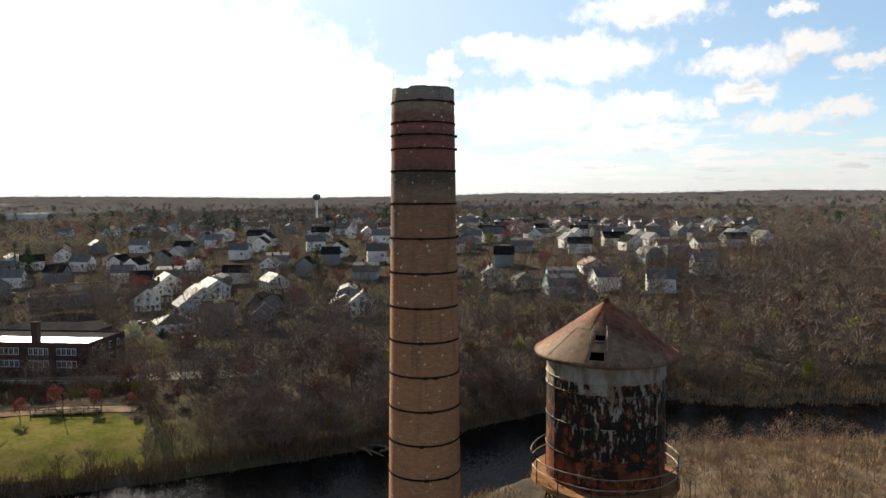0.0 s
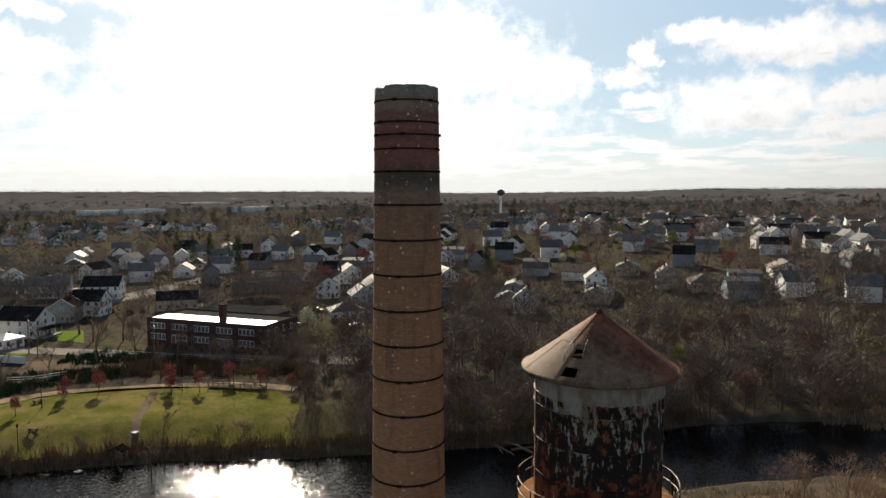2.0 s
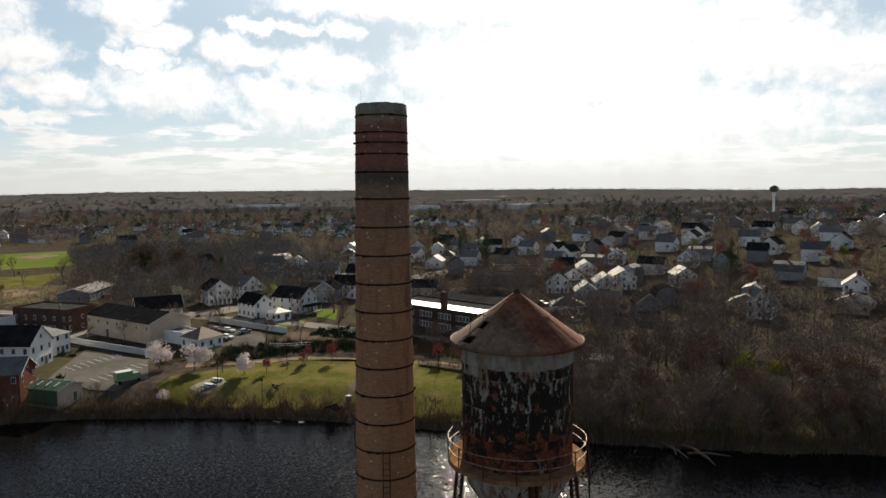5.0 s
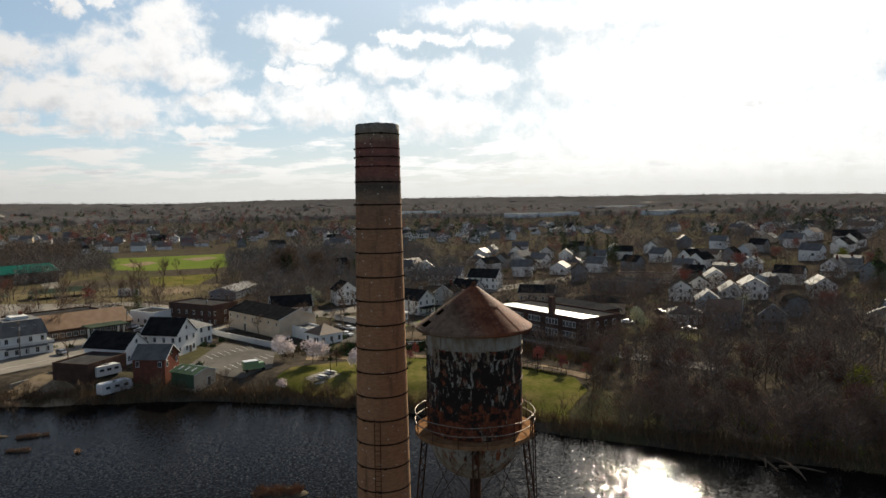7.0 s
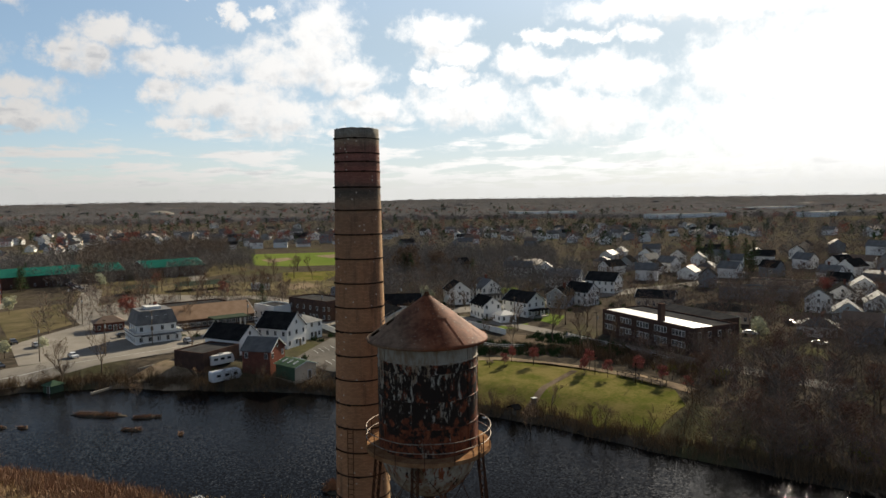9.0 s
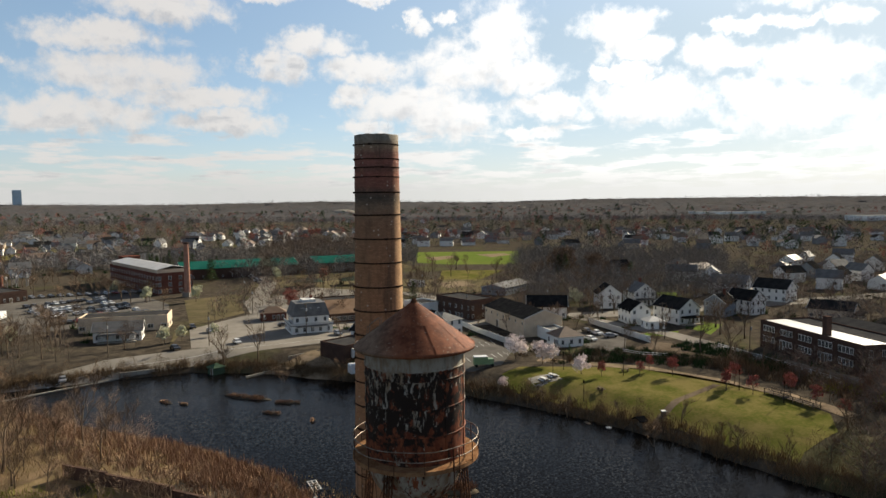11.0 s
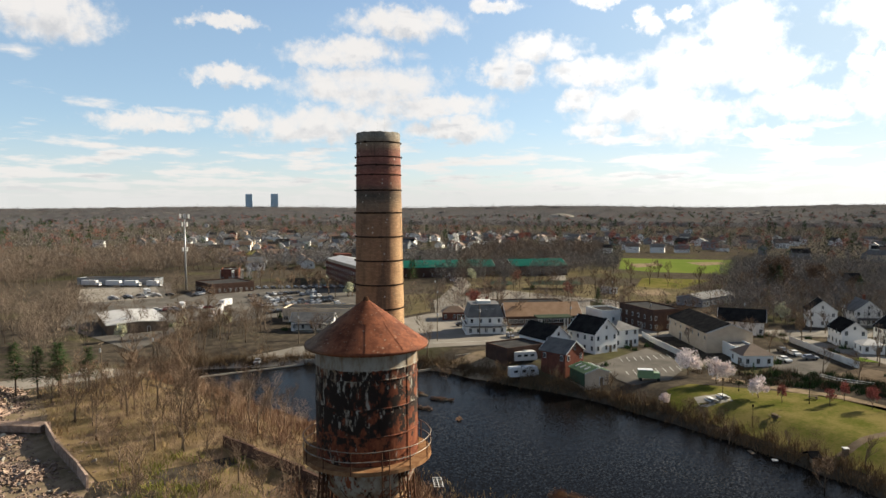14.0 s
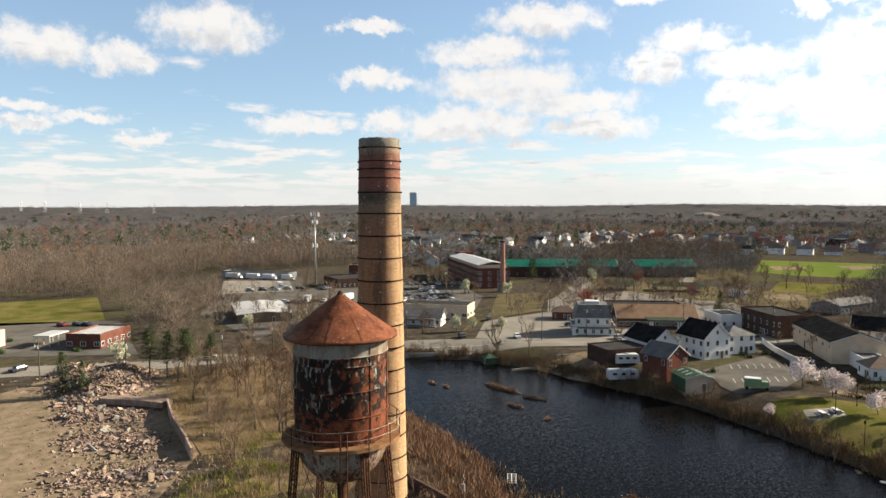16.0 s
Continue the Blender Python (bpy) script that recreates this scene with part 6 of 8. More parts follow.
part("cap", Build().tube([(0, 0, 24.3), (0, 0, 25.2)], [1.25, 1.3], 12), M["dark_brick"], msh)
house(-338, -187, 37.5, 24, 66, 6.0, 3.4, "dark_brick", "teal_roof", "long low building with a teal metal roof", "gable", 1, name="warehouse", category="warehouse", gap=5)
house(-374, -138, 37.5, 24, 34, 6.0, 3.4, "dark_brick", "teal_roof", "long low building with a teal metal roof", "gable", 1, name="warehouse", category="warehouse", gap=5)
house(-169, -141, 115, 28, 12, 4.6, 0, "cream", "tar", "long low tan store with tar roof", "flat", 1, name="store", category="shop", gap=4, wide=2.0)
house(-151, -131, 28, 8, 14, 3.4, 2.4, "white", "shingle_grey", "white shopfront with small gables", "gable", 1, "e", name="shop", category="shop")
house(-193, -98, 120, 9, 6, 3.0, 2.0, "brick", "shingle_brown", "small brick kiosk with brown hipped roof", "hip", 1, name="kiosk", category="kiosk")
house(-60.5, -186, 35, 17, 11, 4.0, 0, "brick", "membrane", "brick roadside shop with pale flat roof", "flat", 1, name="shop", category="shop", gap=3, wide=1.8)
port = thing("canopy", -50, -195.5, gz(-50, -195.5), 35, "open canopy with a pale flat roof on posts", "canopy")
part("roof", Build().box((0, 0, 3.5), (9.5, 5.5, 0.35)), M["membrane"], port)
for qx in (-4.3, 0.0, 4.3):
    for qy in (-2.4, 2.4):
        part("post", Build().box((qx, qy, 1.65), (0.18, 0.18, 3.5)), M["trim"], port)
house(-33, -206, 35, 11, 10, 4.6, 0, "cream", "membrane", "cream boxy store beside the car park", "flat", 0, name="store", category="shop", door=False)
house(-125, -193, 150, 19, 33, 3.4, 0.7, "shed_wall", "membrane", "white warehouse with a wide pale roof", "gable", 0, name="warehouse", category="warehouse")
house(-214, -320, 21, 9, 46, 3.2, 0, "grey", "tar", "long dark industrial shed", "flat", 0, name="warehouse", category="warehouse", door=False)
house(-219, -245, 158, 22, 22, 4.4, 0, "dark_brick", "tar", "dark brick flat-roofed workshop", "flat", 1, name="workshop", category="workshop")
house(-262, -285, 130, 10, 14, 6.0, 0, "brick", "tar", "brick workshop with flat roof", "flat", 1, name="workshop", category="workshop")
for x, y, w_ in ((-304, -98, 26), (-292, -124, 14)):
    pv = thing("pavilion", x, y, gz(x, y), 118, "open picnic pavilion with dark green hipped roof", "pavilion", "picnic pavilions")
    part("roof", roof_build(10, w_, 2.6, 1.7, "hip"), M["pavilion_roof"], pv).matrix_basis = pose(0, 0, 0, 0, 0, 90)
    for qx in (-0.45, -0.15, 0.15, 0.45):
        for qy in (-4.3, 4.3):
            part("post", Build().box((qx * w_, qy, 1.4), (0.25, 0.25, 2.9)), M["wood"], pv)
house(-298, -69, 60, 9, 3, 2.6, 0, "white", "membrane", "white trailer by the ball field", "flat", 1, name="trailer", category="trailer")
house(-282, -22, 70, 12, 26, 3.4, 1.6, "grey", "shingle_grey", "long grey building with several gables", "gable", 1, name="hall", category="hall")
canopy = thing("fuel_canopy", -186, -56, gz(-186, -56), 124, "filling station canopy on green columns", "canopy")
part("roof", Build().box((0, 0, 5.0), (12, 7, 0.4)), M["pavilion_roof"], canopy)
for qx in (-4.5, 4.5):
    for qy in (-2, 2):
        part("column", Build().box((qx, qy, 2.3), (0.4, 0.4, 4.8)), M["trim"], canopy)

# the town on the rise and the further streets: patterns, then copies
PATTERN = []
for i, (w_, d_, h_, rh_, wl, rf, st) in enumerate(((8, 10, 5.4, 3.2, "white", "shingle_grey", "gable"), (9, 12, 5.2, 3.0, "white", "shingle", "gable"), (10, 12, 3.2, 2.6, "cream", "shingle_grey", "hip"),
                                                   (8, 9, 5.6, 3.4, "grey", "shingle", "gable"), (9, 11, 3.4, 3.8, "blue", "shingle_grey", "gambrel"), (11, 14, 3.2, 2.8, "white", "shingle_brown", "gable"))):
    lb = ("white two-storey house with grey roof", "white house with dark gabled roof", "low cream house with grey hipped roof", "grey gabled house with dark roof", "pale blue gambrel-roofed house", "white bungalow with brown roof")[i]
    PATTERN.append(house(0, 0, 0, w_, d_, h_, rh_, wl, rf, lb, st, 1 if h_ < 4 else 2, "s" if i in (0, 5) else "", i % 2 == 0, gap=5.2, sides="sn", group="houses of the town", z=-90, trim=False))
SIMPLE = []
for i, (w_, d_, h_, rh_, wl, rf, st) in enumerate(((8, 11, 5.6, 3.2, "white", "shingle_grey", "gable"), (9, 12, 5.2, 3.4, "white", "shingle", "gable"), (10, 13, 3.4, 2.8, "cream", "shingle_grey", "hip"), (8, 10, 5.4, 3.2, "grey", "shingle", "gable"), (9, 13, 4.0, 2.8, "white", "shingle_brown", "gable"))):
    lb = ("white two-storey house with grey roof", "white house with dark gabled roof", "low cream house with grey hipped roof", "grey gabled house with dark roof", "white bungalow with brown roof")[i]
    sh_ = house(0, 0, 0, w_, d_, h_, rh_, wl, rf, lb, st, 0, group="houses of the town", z=-90, trim=False, door=False)
    for qx, qy, qa in ((w_ * 0.25, -d_ / 2, 0), (-w_ * 0.25, d_ / 2, 180), (w_ / 2, d_ * 0.2, 90), (-w_ / 2, -d_ * 0.2, -90)):
        set_window(sh_, qx, qy, h_ * 0.55, qa, 1.6, 1.6)
    SIMPLE.append(sh_)
rnd = random.Random(8)
TAKEN = [(o.location.x, o.location.y, 14) for o in scene.objects if o.parent is None and o.get("category") in ("house", "hall", "school", "shop", "mill", "warehouse", "store", "workshop", "restaurant", "pavilion")]


FAR_HOUSES = Build()


def far_house(x, y, yaw):
    """One of the many small houses far off: walls under a pitched roof."""
    w_, d_, h_, rh_ = rnd.uniform(7, 10), rnd.uniform(9, 14), rnd.choice((3.2, 5.2, 5.6)), rnd.uniform(2.4, 3.4)
    m = pose(x, y, gz(x, y), 0, 0, yaw)
    for bb, k in ((wall_build(w_, d_, h_, rh_, "gable"), rnd.choice((0, 0, 0, 1, 2))), (roof_build(w_, d_, h_, rh_, "gable"), rnd.choice((3, 3, 4, 5)))):
        FAR_HOUSES.add([m @ Vector(p) for p in bb.v], bb.f, k)


def settle_houses(poly, count, space, angle, simple=False):
    xs, ys = [p[0] for p in poly], [p[1] for p in poly]
    done = 0
    for _ in range(count * 30):
        if done == count:
            break
        x, y = rnd.uniform(min(xs), max(xs)), rnd.uniform(min(ys), max(ys))
        if not inside(poly, x, y) or any(math.hypot(x - a, y - c) < space for a, c, _ in TAKEN):
            continue
        TAKEN.append((x, y, 10))
        if math.hypot(x, y) > 480:
            far_house(x, y, angle + rnd.choice((0, 90, 180, 270)) + rnd.uniform(-8, 8))
            done += 1
            continue
        plain = simple or math.hypot(x, y) > 330
        k = rnd.choice((0, 0, 0, 1, 1, 2, 3, 4) if plain else (0, 0, 0, 1, 1, 2, 3, 4, 5))
        copy_thing((SIMPLE if plain else PATTERN)[k], pose(x, y, gz(x, y), 0, 0, angle + rnd.choice((0, 90, 180, 270)) + rnd.uniform(-8, 8)))
        done += 1


# houses of the hill streets and of the far side, street by street
HILL_STREETS = [
    (-315, 195), (-341, 228), (-318, 234), (-323, 250), (-257, 214), (-248, 190), (-307, 264), (-213, 201), (-220, 220), (-259, 231), (-204, 272), (-133, 183),
    (-212, 409), (-168, 371), (-273, 391), (-224, 353), (-230, 261), (-345, 324), (-272, 278), (-365, 76), (-405, 71), (-372, 149), (-349, 152), (-338, 116),
    (-358, 33), (-157, 340), (-164, 391), (-314, 172), (-245, 313), (-203, 400), (-191, 411), (-121, 333), (-92, 441), (-77, 419), (-84, 239), (-67, 231),
    (-52, 241), (-31, 241), (-98, 238), (-125, 258), (-139, 194), (-154, 318), (-111, 283), (-89, 334), (-71, 245),
]
SHORE_STREETS = [
    (-20, 279), (-38, 320), (-47, 305), (-34, 391), (-102, 451), (-19, 407), (-6, 434), (-253, 382), (-270, 353), (-313, 338), (-214, 294), (-305, 252),
    (-279, 205),
]
FAR_STREETS = [
    (-288, 463), (-237, 421), (-357, 427), (-580, 2), (-310, 460), (-163, 485), (-116, 476), (-178, 574), (-152, 457), (-588, -579), (-593, -549), (-497, -552),
    (-866, -620), (-1234, -281), (-863, -156), (-879, -36), (-952, -283), (-476, -418), (-552, -447), (-864, -965), (-787, -485), (-857, 25), (-444, -667), (-481, -538),
    (-554, -476), (-1131, -315), (-711, -302), (-1063, -210), (-1123, -179), (-1269, -436), (-622, -424), (-555, -337), (-832, -244),
]
for x, y in HILL_STREETS + SHORE_STREETS + FAR_STREETS:
    if any(math.hypot(x - a, y - c) < 10.5 for a, c, _ in TAKEN):
        continue
    TAKEN.append((x, y, 10))
    turn = 30 + rnd.choice((0, 90, 180, 270)) + rnd.uniform(-12, 12)
    if math.hypot(x, y) > 480:
        far_house(x, y, turn)
    else:
        copy_thing((PATTERN if math.hypot(x, y) < 360 else SIMPLE)[rnd.choice((0, 0, 0, 1, 1, 2, 3, 4))], pose(x, y, gz(x, y), 0, 0, turn))
settle_houses([(-330, 215), (-170, 240), (-120, 195), (-40, 240), (-15, 300), (-15, 420), (-20, 560), (-250, 520), (-420, 360)], 66, 19, 30)
settle_houses([(-290, 120), (-250, 200), (-330, 260), (-420, 300), (-480, 160), (-360, 110)], 24, 20, 60)
settle_houses([(-260, 560), (-20, 580), (-25, 700), (-40, 800), (-300, 850)], 95, 18, 20, True)
settle_houses([(-560, -160), (-560, -420), (-900, -460), (-950, 0), (-620, -20)], 115, 21, 10, True)
settle_houses([(-360, -260), (-300, -300), (-420, -480), (-560, -430), (-480, -270)], 40, 21, 45, True)
settle_houses([(-560, 40), (-640, 380), (-950, 420), (-980, 60)], 70, 23, 0, True)
settle_houses([(-420, 360), (-250, 520), (-270, 800), (-600, 700), (-640, 400)], 95, 20, 30, True)
settle_houses([(-420, -480), (-560, -430), (-760, -540), (-720, -760), (-480, -660)], 75, 22, 45, True)
for o in PATTERN + SIMPLE:
    drop(o)

tagged(new("far_houses", FAR_HOUSES.mesh("far_houses", [M[k] for k in ("white", "cream", "grey", "shingle_grey", "shingle", "shingle_brown")])), "small white and grey houses of the far streets", "houses", kind="stuff")

# pale industrial roofs and landmarks on the skyline
for x, y, a, w_, d_ in ((-1250, 520, 20, 40, 160), (-1180, 760, 35, 40, 190), (-1500, 300, 10, 50, 140), (-1650, 900, 30, 60, 220)):
    house(x, y, a, w_, d_, 7, 0, "white", "concrete", "long pale industrial building far off", "flat", 0, name="industrial_building", category="warehouse", door=False)
wt = thing("far_water_tower", -419, 544, gz(-419, 544), 0, "slender white water tower above the woods", "water tower")
part("column", Build().lathe([(3.2, 0), (1.6, 5), (1.1, 12), (1.1, 22), (1.8, 26.5)], 20), M["white"], wt, "", True)
part("tank", Build().lathe([(1.4, 26), (3.6, 28), (4.0, 29.5), (3.5, 31.4), (0.1, 32.8)], 24), M["shingle_grey"], wt, "", True)
for k, (x, y, w_, h_) in enumerate(((-2295, -2114, 44, 46), (-2222, -2191, 40, 44))):
    hr = thing("high_rise", x, y, gz(x, y), 42, "blue glass high-rise on the horizon", "tower block", "high-rises")
    part("core", Build().box((0, 0, h_ * 0.5 + 10), (w_, w_ * 0.7, h_ + 20)), M["tower_glass"], hr)
    for i in range(13):
        part("floor_band", Build().box((0, 0, 6 + i * (h_ + 12) / 13), (w_ + 0.8, w_ * 0.7 + 0.8, 1.2)), M["blue"], hr)
for x, y in ((-724, -2176), (-773, -2138), (-845, -2080), (-901, -2033), (-998, -1947)):
    py = thing("transmission_pylon", x, y, gz(x, y), 20, "grey lattice pylon on the wooded skyline", "pylon", "transmission pylons")
    for sx in (-1, 1):
        for sy in (-1, 1):
            part("leg", Build().beam((sx * 3.5, sy * 3.5, 0), (sx * 0.6, sy * 0.6, 36), 0.5), M["galv"], py)
    for zc_ in (25, 30, 35):
        part("crossarm", Build().box((0, 0, zc_), (12, 0.6, 0.6)), M["galv"], py)
dm = thing("dome_hall", -1754, -617, gz(-1754, -617), 0, "pale domed sports hall among the woods", "hall")
part("dome", Build().lathe([(38, 0), (38, 4), (32, 8), (22, 11), (10, 13), (0.1, 13.6)], 32), M["concrete"], dm, "", True)


# ---- vehicles ----
def car_pattern(paint, label):
    t = thing("car", 0, 0, -90, 0, label, "car", "parked cars")
    b = Build()
    side = [(-2.2, 0.35), (2.15, 0.35), (2.25, 0.7), (2.1, 0.88), (1.1, 0.98), (0.35, 1.42), (-1.1, 1.45), (-1.85, 1.0), (-2.2, 0.95)]
    n = len(side)
    wide = [0.86 if z < 1.2 else 0.68 for _, z in side]
    b.add([(x, -w_, z) for (x, z), w_ in zip(side, wide)] + [(x, w_, z) for (x, z), w_ in zip(side, wide)],
          [tuple(range(n)), tuple(range(2 * n - 1, n - 1, -1))] + [(i, i + n, (i + 1) % n + n, (i + 1) % n) for i in range(n)])
    body = part("body", b, M[paint], t)
    low_ = [(1.06, -0.84, 1.05), (1.06, 0.84, 1.05), (-1.84, 0.84, 1.06), (-1.84, -0.84, 1.06)]
    top_ = [(0.44, -0.71, 1.38), (0.44, 0.71, 1.38), (-1.14, 0.71, 1.40), (-1.14, -0.71, 1.40)]
    part("window_band", Build().add(low_ + top_, [(0, 1, 5, 4), (1, 2, 6, 5), (2, 3, 7, 6), (3, 0, 4, 7)]), M["glass"], body)
    for x in (-1.4, 1.4):
        for y in (-0.8, 0.8):
            part("wheel", Build().tube([(x, y - 0.1, 0.33), (x, y + 0.1, 0.33)], [0.33, 0.33], 12), M["tyre"], t)
    return t


CARS = [car_pattern("car_white", "white car parked in a lot"), car_pattern("car_dark", "dark car parked in a lot"), car_pattern("car_grey", "silver car parked in a lot"), car_pattern("car_red", "red car parked in a lot")]
rnd = random.Random(12)


def park(x, y, yaw, k=None):
    copy_thing(CARS[rnd.choice((0, 1, 1, 2, 1, 2, 0, 1, 2, 3)) if k is None else k], pose(x, y, gz(x, y) + 0.1, 0, 0, yaw))


for i in range(7):
    for j in range(13):
        if rnd.random() < 0.5:
            u, v_ = j * 3.0, i * 9.5
            park(-172 - u * 0.85 - v_ * 0.55, -164 - v_ * 0.80 + u * 0.45 - 6, 58 + rnd.choice((0, 180)))
for x, y, a, k in ((-172, 11, 30, 1), (-170, 16, 40, 0), (-180, 18, 35, 0), (-176, 22, 120, 2), (-183, 15, 35, 1), (-166, -108, 40, 2), (-172, -118, 40, 1), (-190, -86, 40, 0), (-180, -88, 125, 1), (-206, -52, 120, 0), (-198, -48, 120, 2),
                   (-145, 120, 60, 0), (-140, 128, 60, 2), (-178, 130, 10, 1), (-162, 108, 70, 0), (-225, 45, 60, 2), (-219, 32, 60, 0), (-250, 70, 150, 0), (-255, 74, 150, 1), (-272, 62, 150, 2), (-150, -90, 42, 0), (-168, -64, 38, 2), (-70, -139, 28, 0), (-30, -164, 20, 1),
                   (-70, -225, 100, 1), (-72, -222, 100, 1), (-66, -228, 100, 3), (-110, -118, 35, 2), (-186, -35, 45, 0), (-139, -104, 50, 1)):
    park(x, y, a, k)
for i in range(16):
    park(-230 - i * 2.2, -238 + i * 3.2, 60)
for i in range(14):
    park(-350 + i * 3.2, -205 + i * 2.1 + 18, 127)
for i in range(11):
    park(-146 - i * 2.6, -222 + i * 2.2, 40 + 90 * (i % 2), (0, 1, 2, 0, 3)[i % 5])
for i in range(9):
    park(-168 - i * 2.9, -262 + i * 1.2 - (i % 2) * 6, 120, (2, 0, 1)[i % 3])
for i in range(7):
    park(-196 - i * 2.8, -240 - i * 1.2, 70, (1, 2, 0)[i % 3])
for o in CARS:
    drop(o)


def box_truck(x, y, yaw, long_, label="white box truck parked in a yard"):
    t = thing("box_truck", x, y, gz(x, y) + 0.1, yaw, label, "truck", "box trucks")
    part("box", Build().box((-0.9, 0, 2.0), (long_, 2.4, 2.5)), M["car_white"], t)
    cab = part("cab", Build().box((long_ / 2 + 0.1, 0, 1.35), (1.9, 2.1, 1.7), 0, 0, 0.86), M["car_white"], t)
    part("windscreen", Build().box((long_ / 2 + 0.95, 0, 1.75), (0.14, 1.7, 0.6)), M["glass"], cab)
    part("chassis", Build().box((-0.4, 0, 0.65), (long_ + 1.6, 1.0, 0.25)), M["tyre"], t)
    for px in (-long_ / 2 + 0.4, long_ / 2 + 0.2):
        for q in (-1, 1):
            part("wheel", Build().tube([(px, q - 0.14, 0.45), (px, q + 0.14, 0.45)], [0.45, 0.45], 12), M["tyre"], t)
    return t


for x, y, a, l in ((-175, -199, 20, 7.5), (-155, -183, 15, 5.5), (-205, -312, 110, 8.0), (-209, -303, 110, 7.0), (-200, -325, 110, 8.5), (-214, -292, 110, 6.0), (-186, -262, 60, 6.0), (-160, -208, 40, 5.0)):
    box_truck(x, y, a, l)


def camper(x, y, yaw, long_, label):
    t = thing("camper", x, y, gz(x, y) + 0.1, yaw, label, "camper", "campers")
    b = Build()
    h = 2.9
    side = [(-long_ / 2, 0.5), (long_ / 2, 0.5), (long_ / 2 + 0.25, 1.2), (long_ / 2 - 0.2, h - 0.1), (long_ / 2 - 0.8, h), (-long_ / 2 + 0.2, h), (-long_ / 2, h - 0.3)]
    n = len(side)
    b.add([(px, -1.15, pz) for px, pz in side] + [(px, 1.15, pz) for px, pz in side], [tuple(range(n)), tuple(range(2 * n - 1, n - 1, -1))] + [(i, i + n, (i + 1) % n + n, (i + 1) % n) for i in range(n)])
    body = part("body", b, M["car_white"], t)
    for px in (-long_ * 0.3, 0.0, long_ * 0.3):
        for s in (-1, 1):
            part("window", Build().box((px, s * 1.16, 1.9), (1.1, 0.05, 0.6)), M["glass"], body)
    part("roof_unit", Build().box((0, 0, h + 0.12), (0.9, 0.8, 0.28), 0, 0, 0.8), M["galv"], body)
    for px in (-long_ * 0.15, long_ * 0.3):
        for s in (-1, 1):
            part("wheel", Build().tube([(px, s * 1.0 - 0.12, 0.38), (px, s * 1.0 + 0.12, 0.38)], [0.38, 0.38], 12), M["tyre"], t)
    return t


camper(-128.5, -43, 133, 7.6, "white camper trailer parked above the pond")
camper(-138, -46.5, 133, 6.3, "white camper trailer behind another")
truck = thing("food_truck", -132, -11.5, gz(-132, -11.5) + 0.1, 110, "green and white box truck in the car park", "truck")
part("box", Build().box((-0.8, 0, 1.6), (3.6, 2.0, 1.9)), M["truck_green"], truck)
part("roof", Build().box((-0.8, 0, 2.62), (3.5, 1.9, 0.16)), M["car_white"], truck)
part("cab", Build().box((1.8, 0, 1.3), (1.6, 1.9, 1.4), 0, 0, 0.85), M["truck_green"], truck)
part("windscreen", Build().box((2.56, 0, 1.6), (0.12, 1.7, 0.6)), M["glass"], truck)
for px in (-2, 2.2):
    for s in (-1, 1):
        part("wheel", Build().tube([(px, s - 0.12, 0.4), (px, s + 0.12, 0.4)], [0.4, 0.4], 12), M["tyre"], truck)

# painted bays of the marked car park
for r_, (bx, by) in enumerate(((-137, -13), (-148.5, -16.5))):
    for i in range(8):
        x, y = bx - i * 2.0 * 0.8 - r_ * 3, by - 5 + i * 2.0 * 0.75 - r_ * 2
        ob = new("bay_line", Build().box((0, 0, 0), (5.0, 0.14, 0.012)).mesh("bay_line", M["line"]))
        ob.matrix_basis = pose(x, y, gz(x, y) + 0.11, 0, 0, 205)
        tagged(ob, "white painted parking bay line", "road marking", "parking bay lines", "structure")
for s in (-1, 1):
    line = [(x, y) for x, y in ROAD[3:9]]
    patch("edge_line", ribbon_outline([(x, y) for x, y in line], 0.22), M["line"], "white road edge line", "road marking", 0.13, 3) if s < 0 else None

# ---- bridge parapet, kerbs, walls and fences ----
def wall_run(name, line, h, thick, mat, label, category="wall", lift=0.0, posts=False):
    t = thing(name, line[0][0], line[0][1], 0, 0, label, category, kind="structure")
    for (x0, y0), (x1, y1) in zip(line, line[1:]):
        l = math.hypot(x1 - x0, y1 - y0)
        a = math.atan2(y1 - y0, x1 - x0)
        z0 = (gz(x0, y0) + gz(x1, y1)) / 2 + lift
        part("panel", Build().box(((x0 + x1) / 2 - line[0][0], (y0 + y1) / 2 - line[0][1], z0 + h / 2 - 0.4), (l, thick, h + 0.8), a), M[mat], t)
        if posts:
            part("post", Build().box((x0 - line[0][0], y0 - line[0][1], z0 + h / 2), (thick + 0.12, thick + 0.12, h + 0.3), a), M[mat], t)
    return t


def rail_fence(line, h, label):
    t = thing("fence", line[0][0], line[0][1], 0, 0, label, "fence", kind="structure")
    for (x0, y0), (x1, y1) in zip(line, line[1:]):
        a, l = math.atan2(y1 - y0, x1 - x0), math.hypot(x1 - x0, y1 - y0)
        n = max(1, int(l / 2.6))
        p0, p1 = Vector((x0 - line[0][0], y0 - line[0][1], gz(x0, y0))), Vector((x1 - line[0][0], y1 - line[0][1], gz(x1, y1)))
        for q in (0.5, 0.95):
            up = Vector((0, 0, h * q))
            part("rail", Build().beam(tuple(p0 + up), tuple(p1 + up), 0.13), M["trim"], t)
        for i in range(n + 1):
            p = p0.lerp(p1, i / n)
            part("post", Build().box((p.x, p.y, p.z + h / 2), (0.14, 0.14, h + 0.1), a), M["trim"], t)


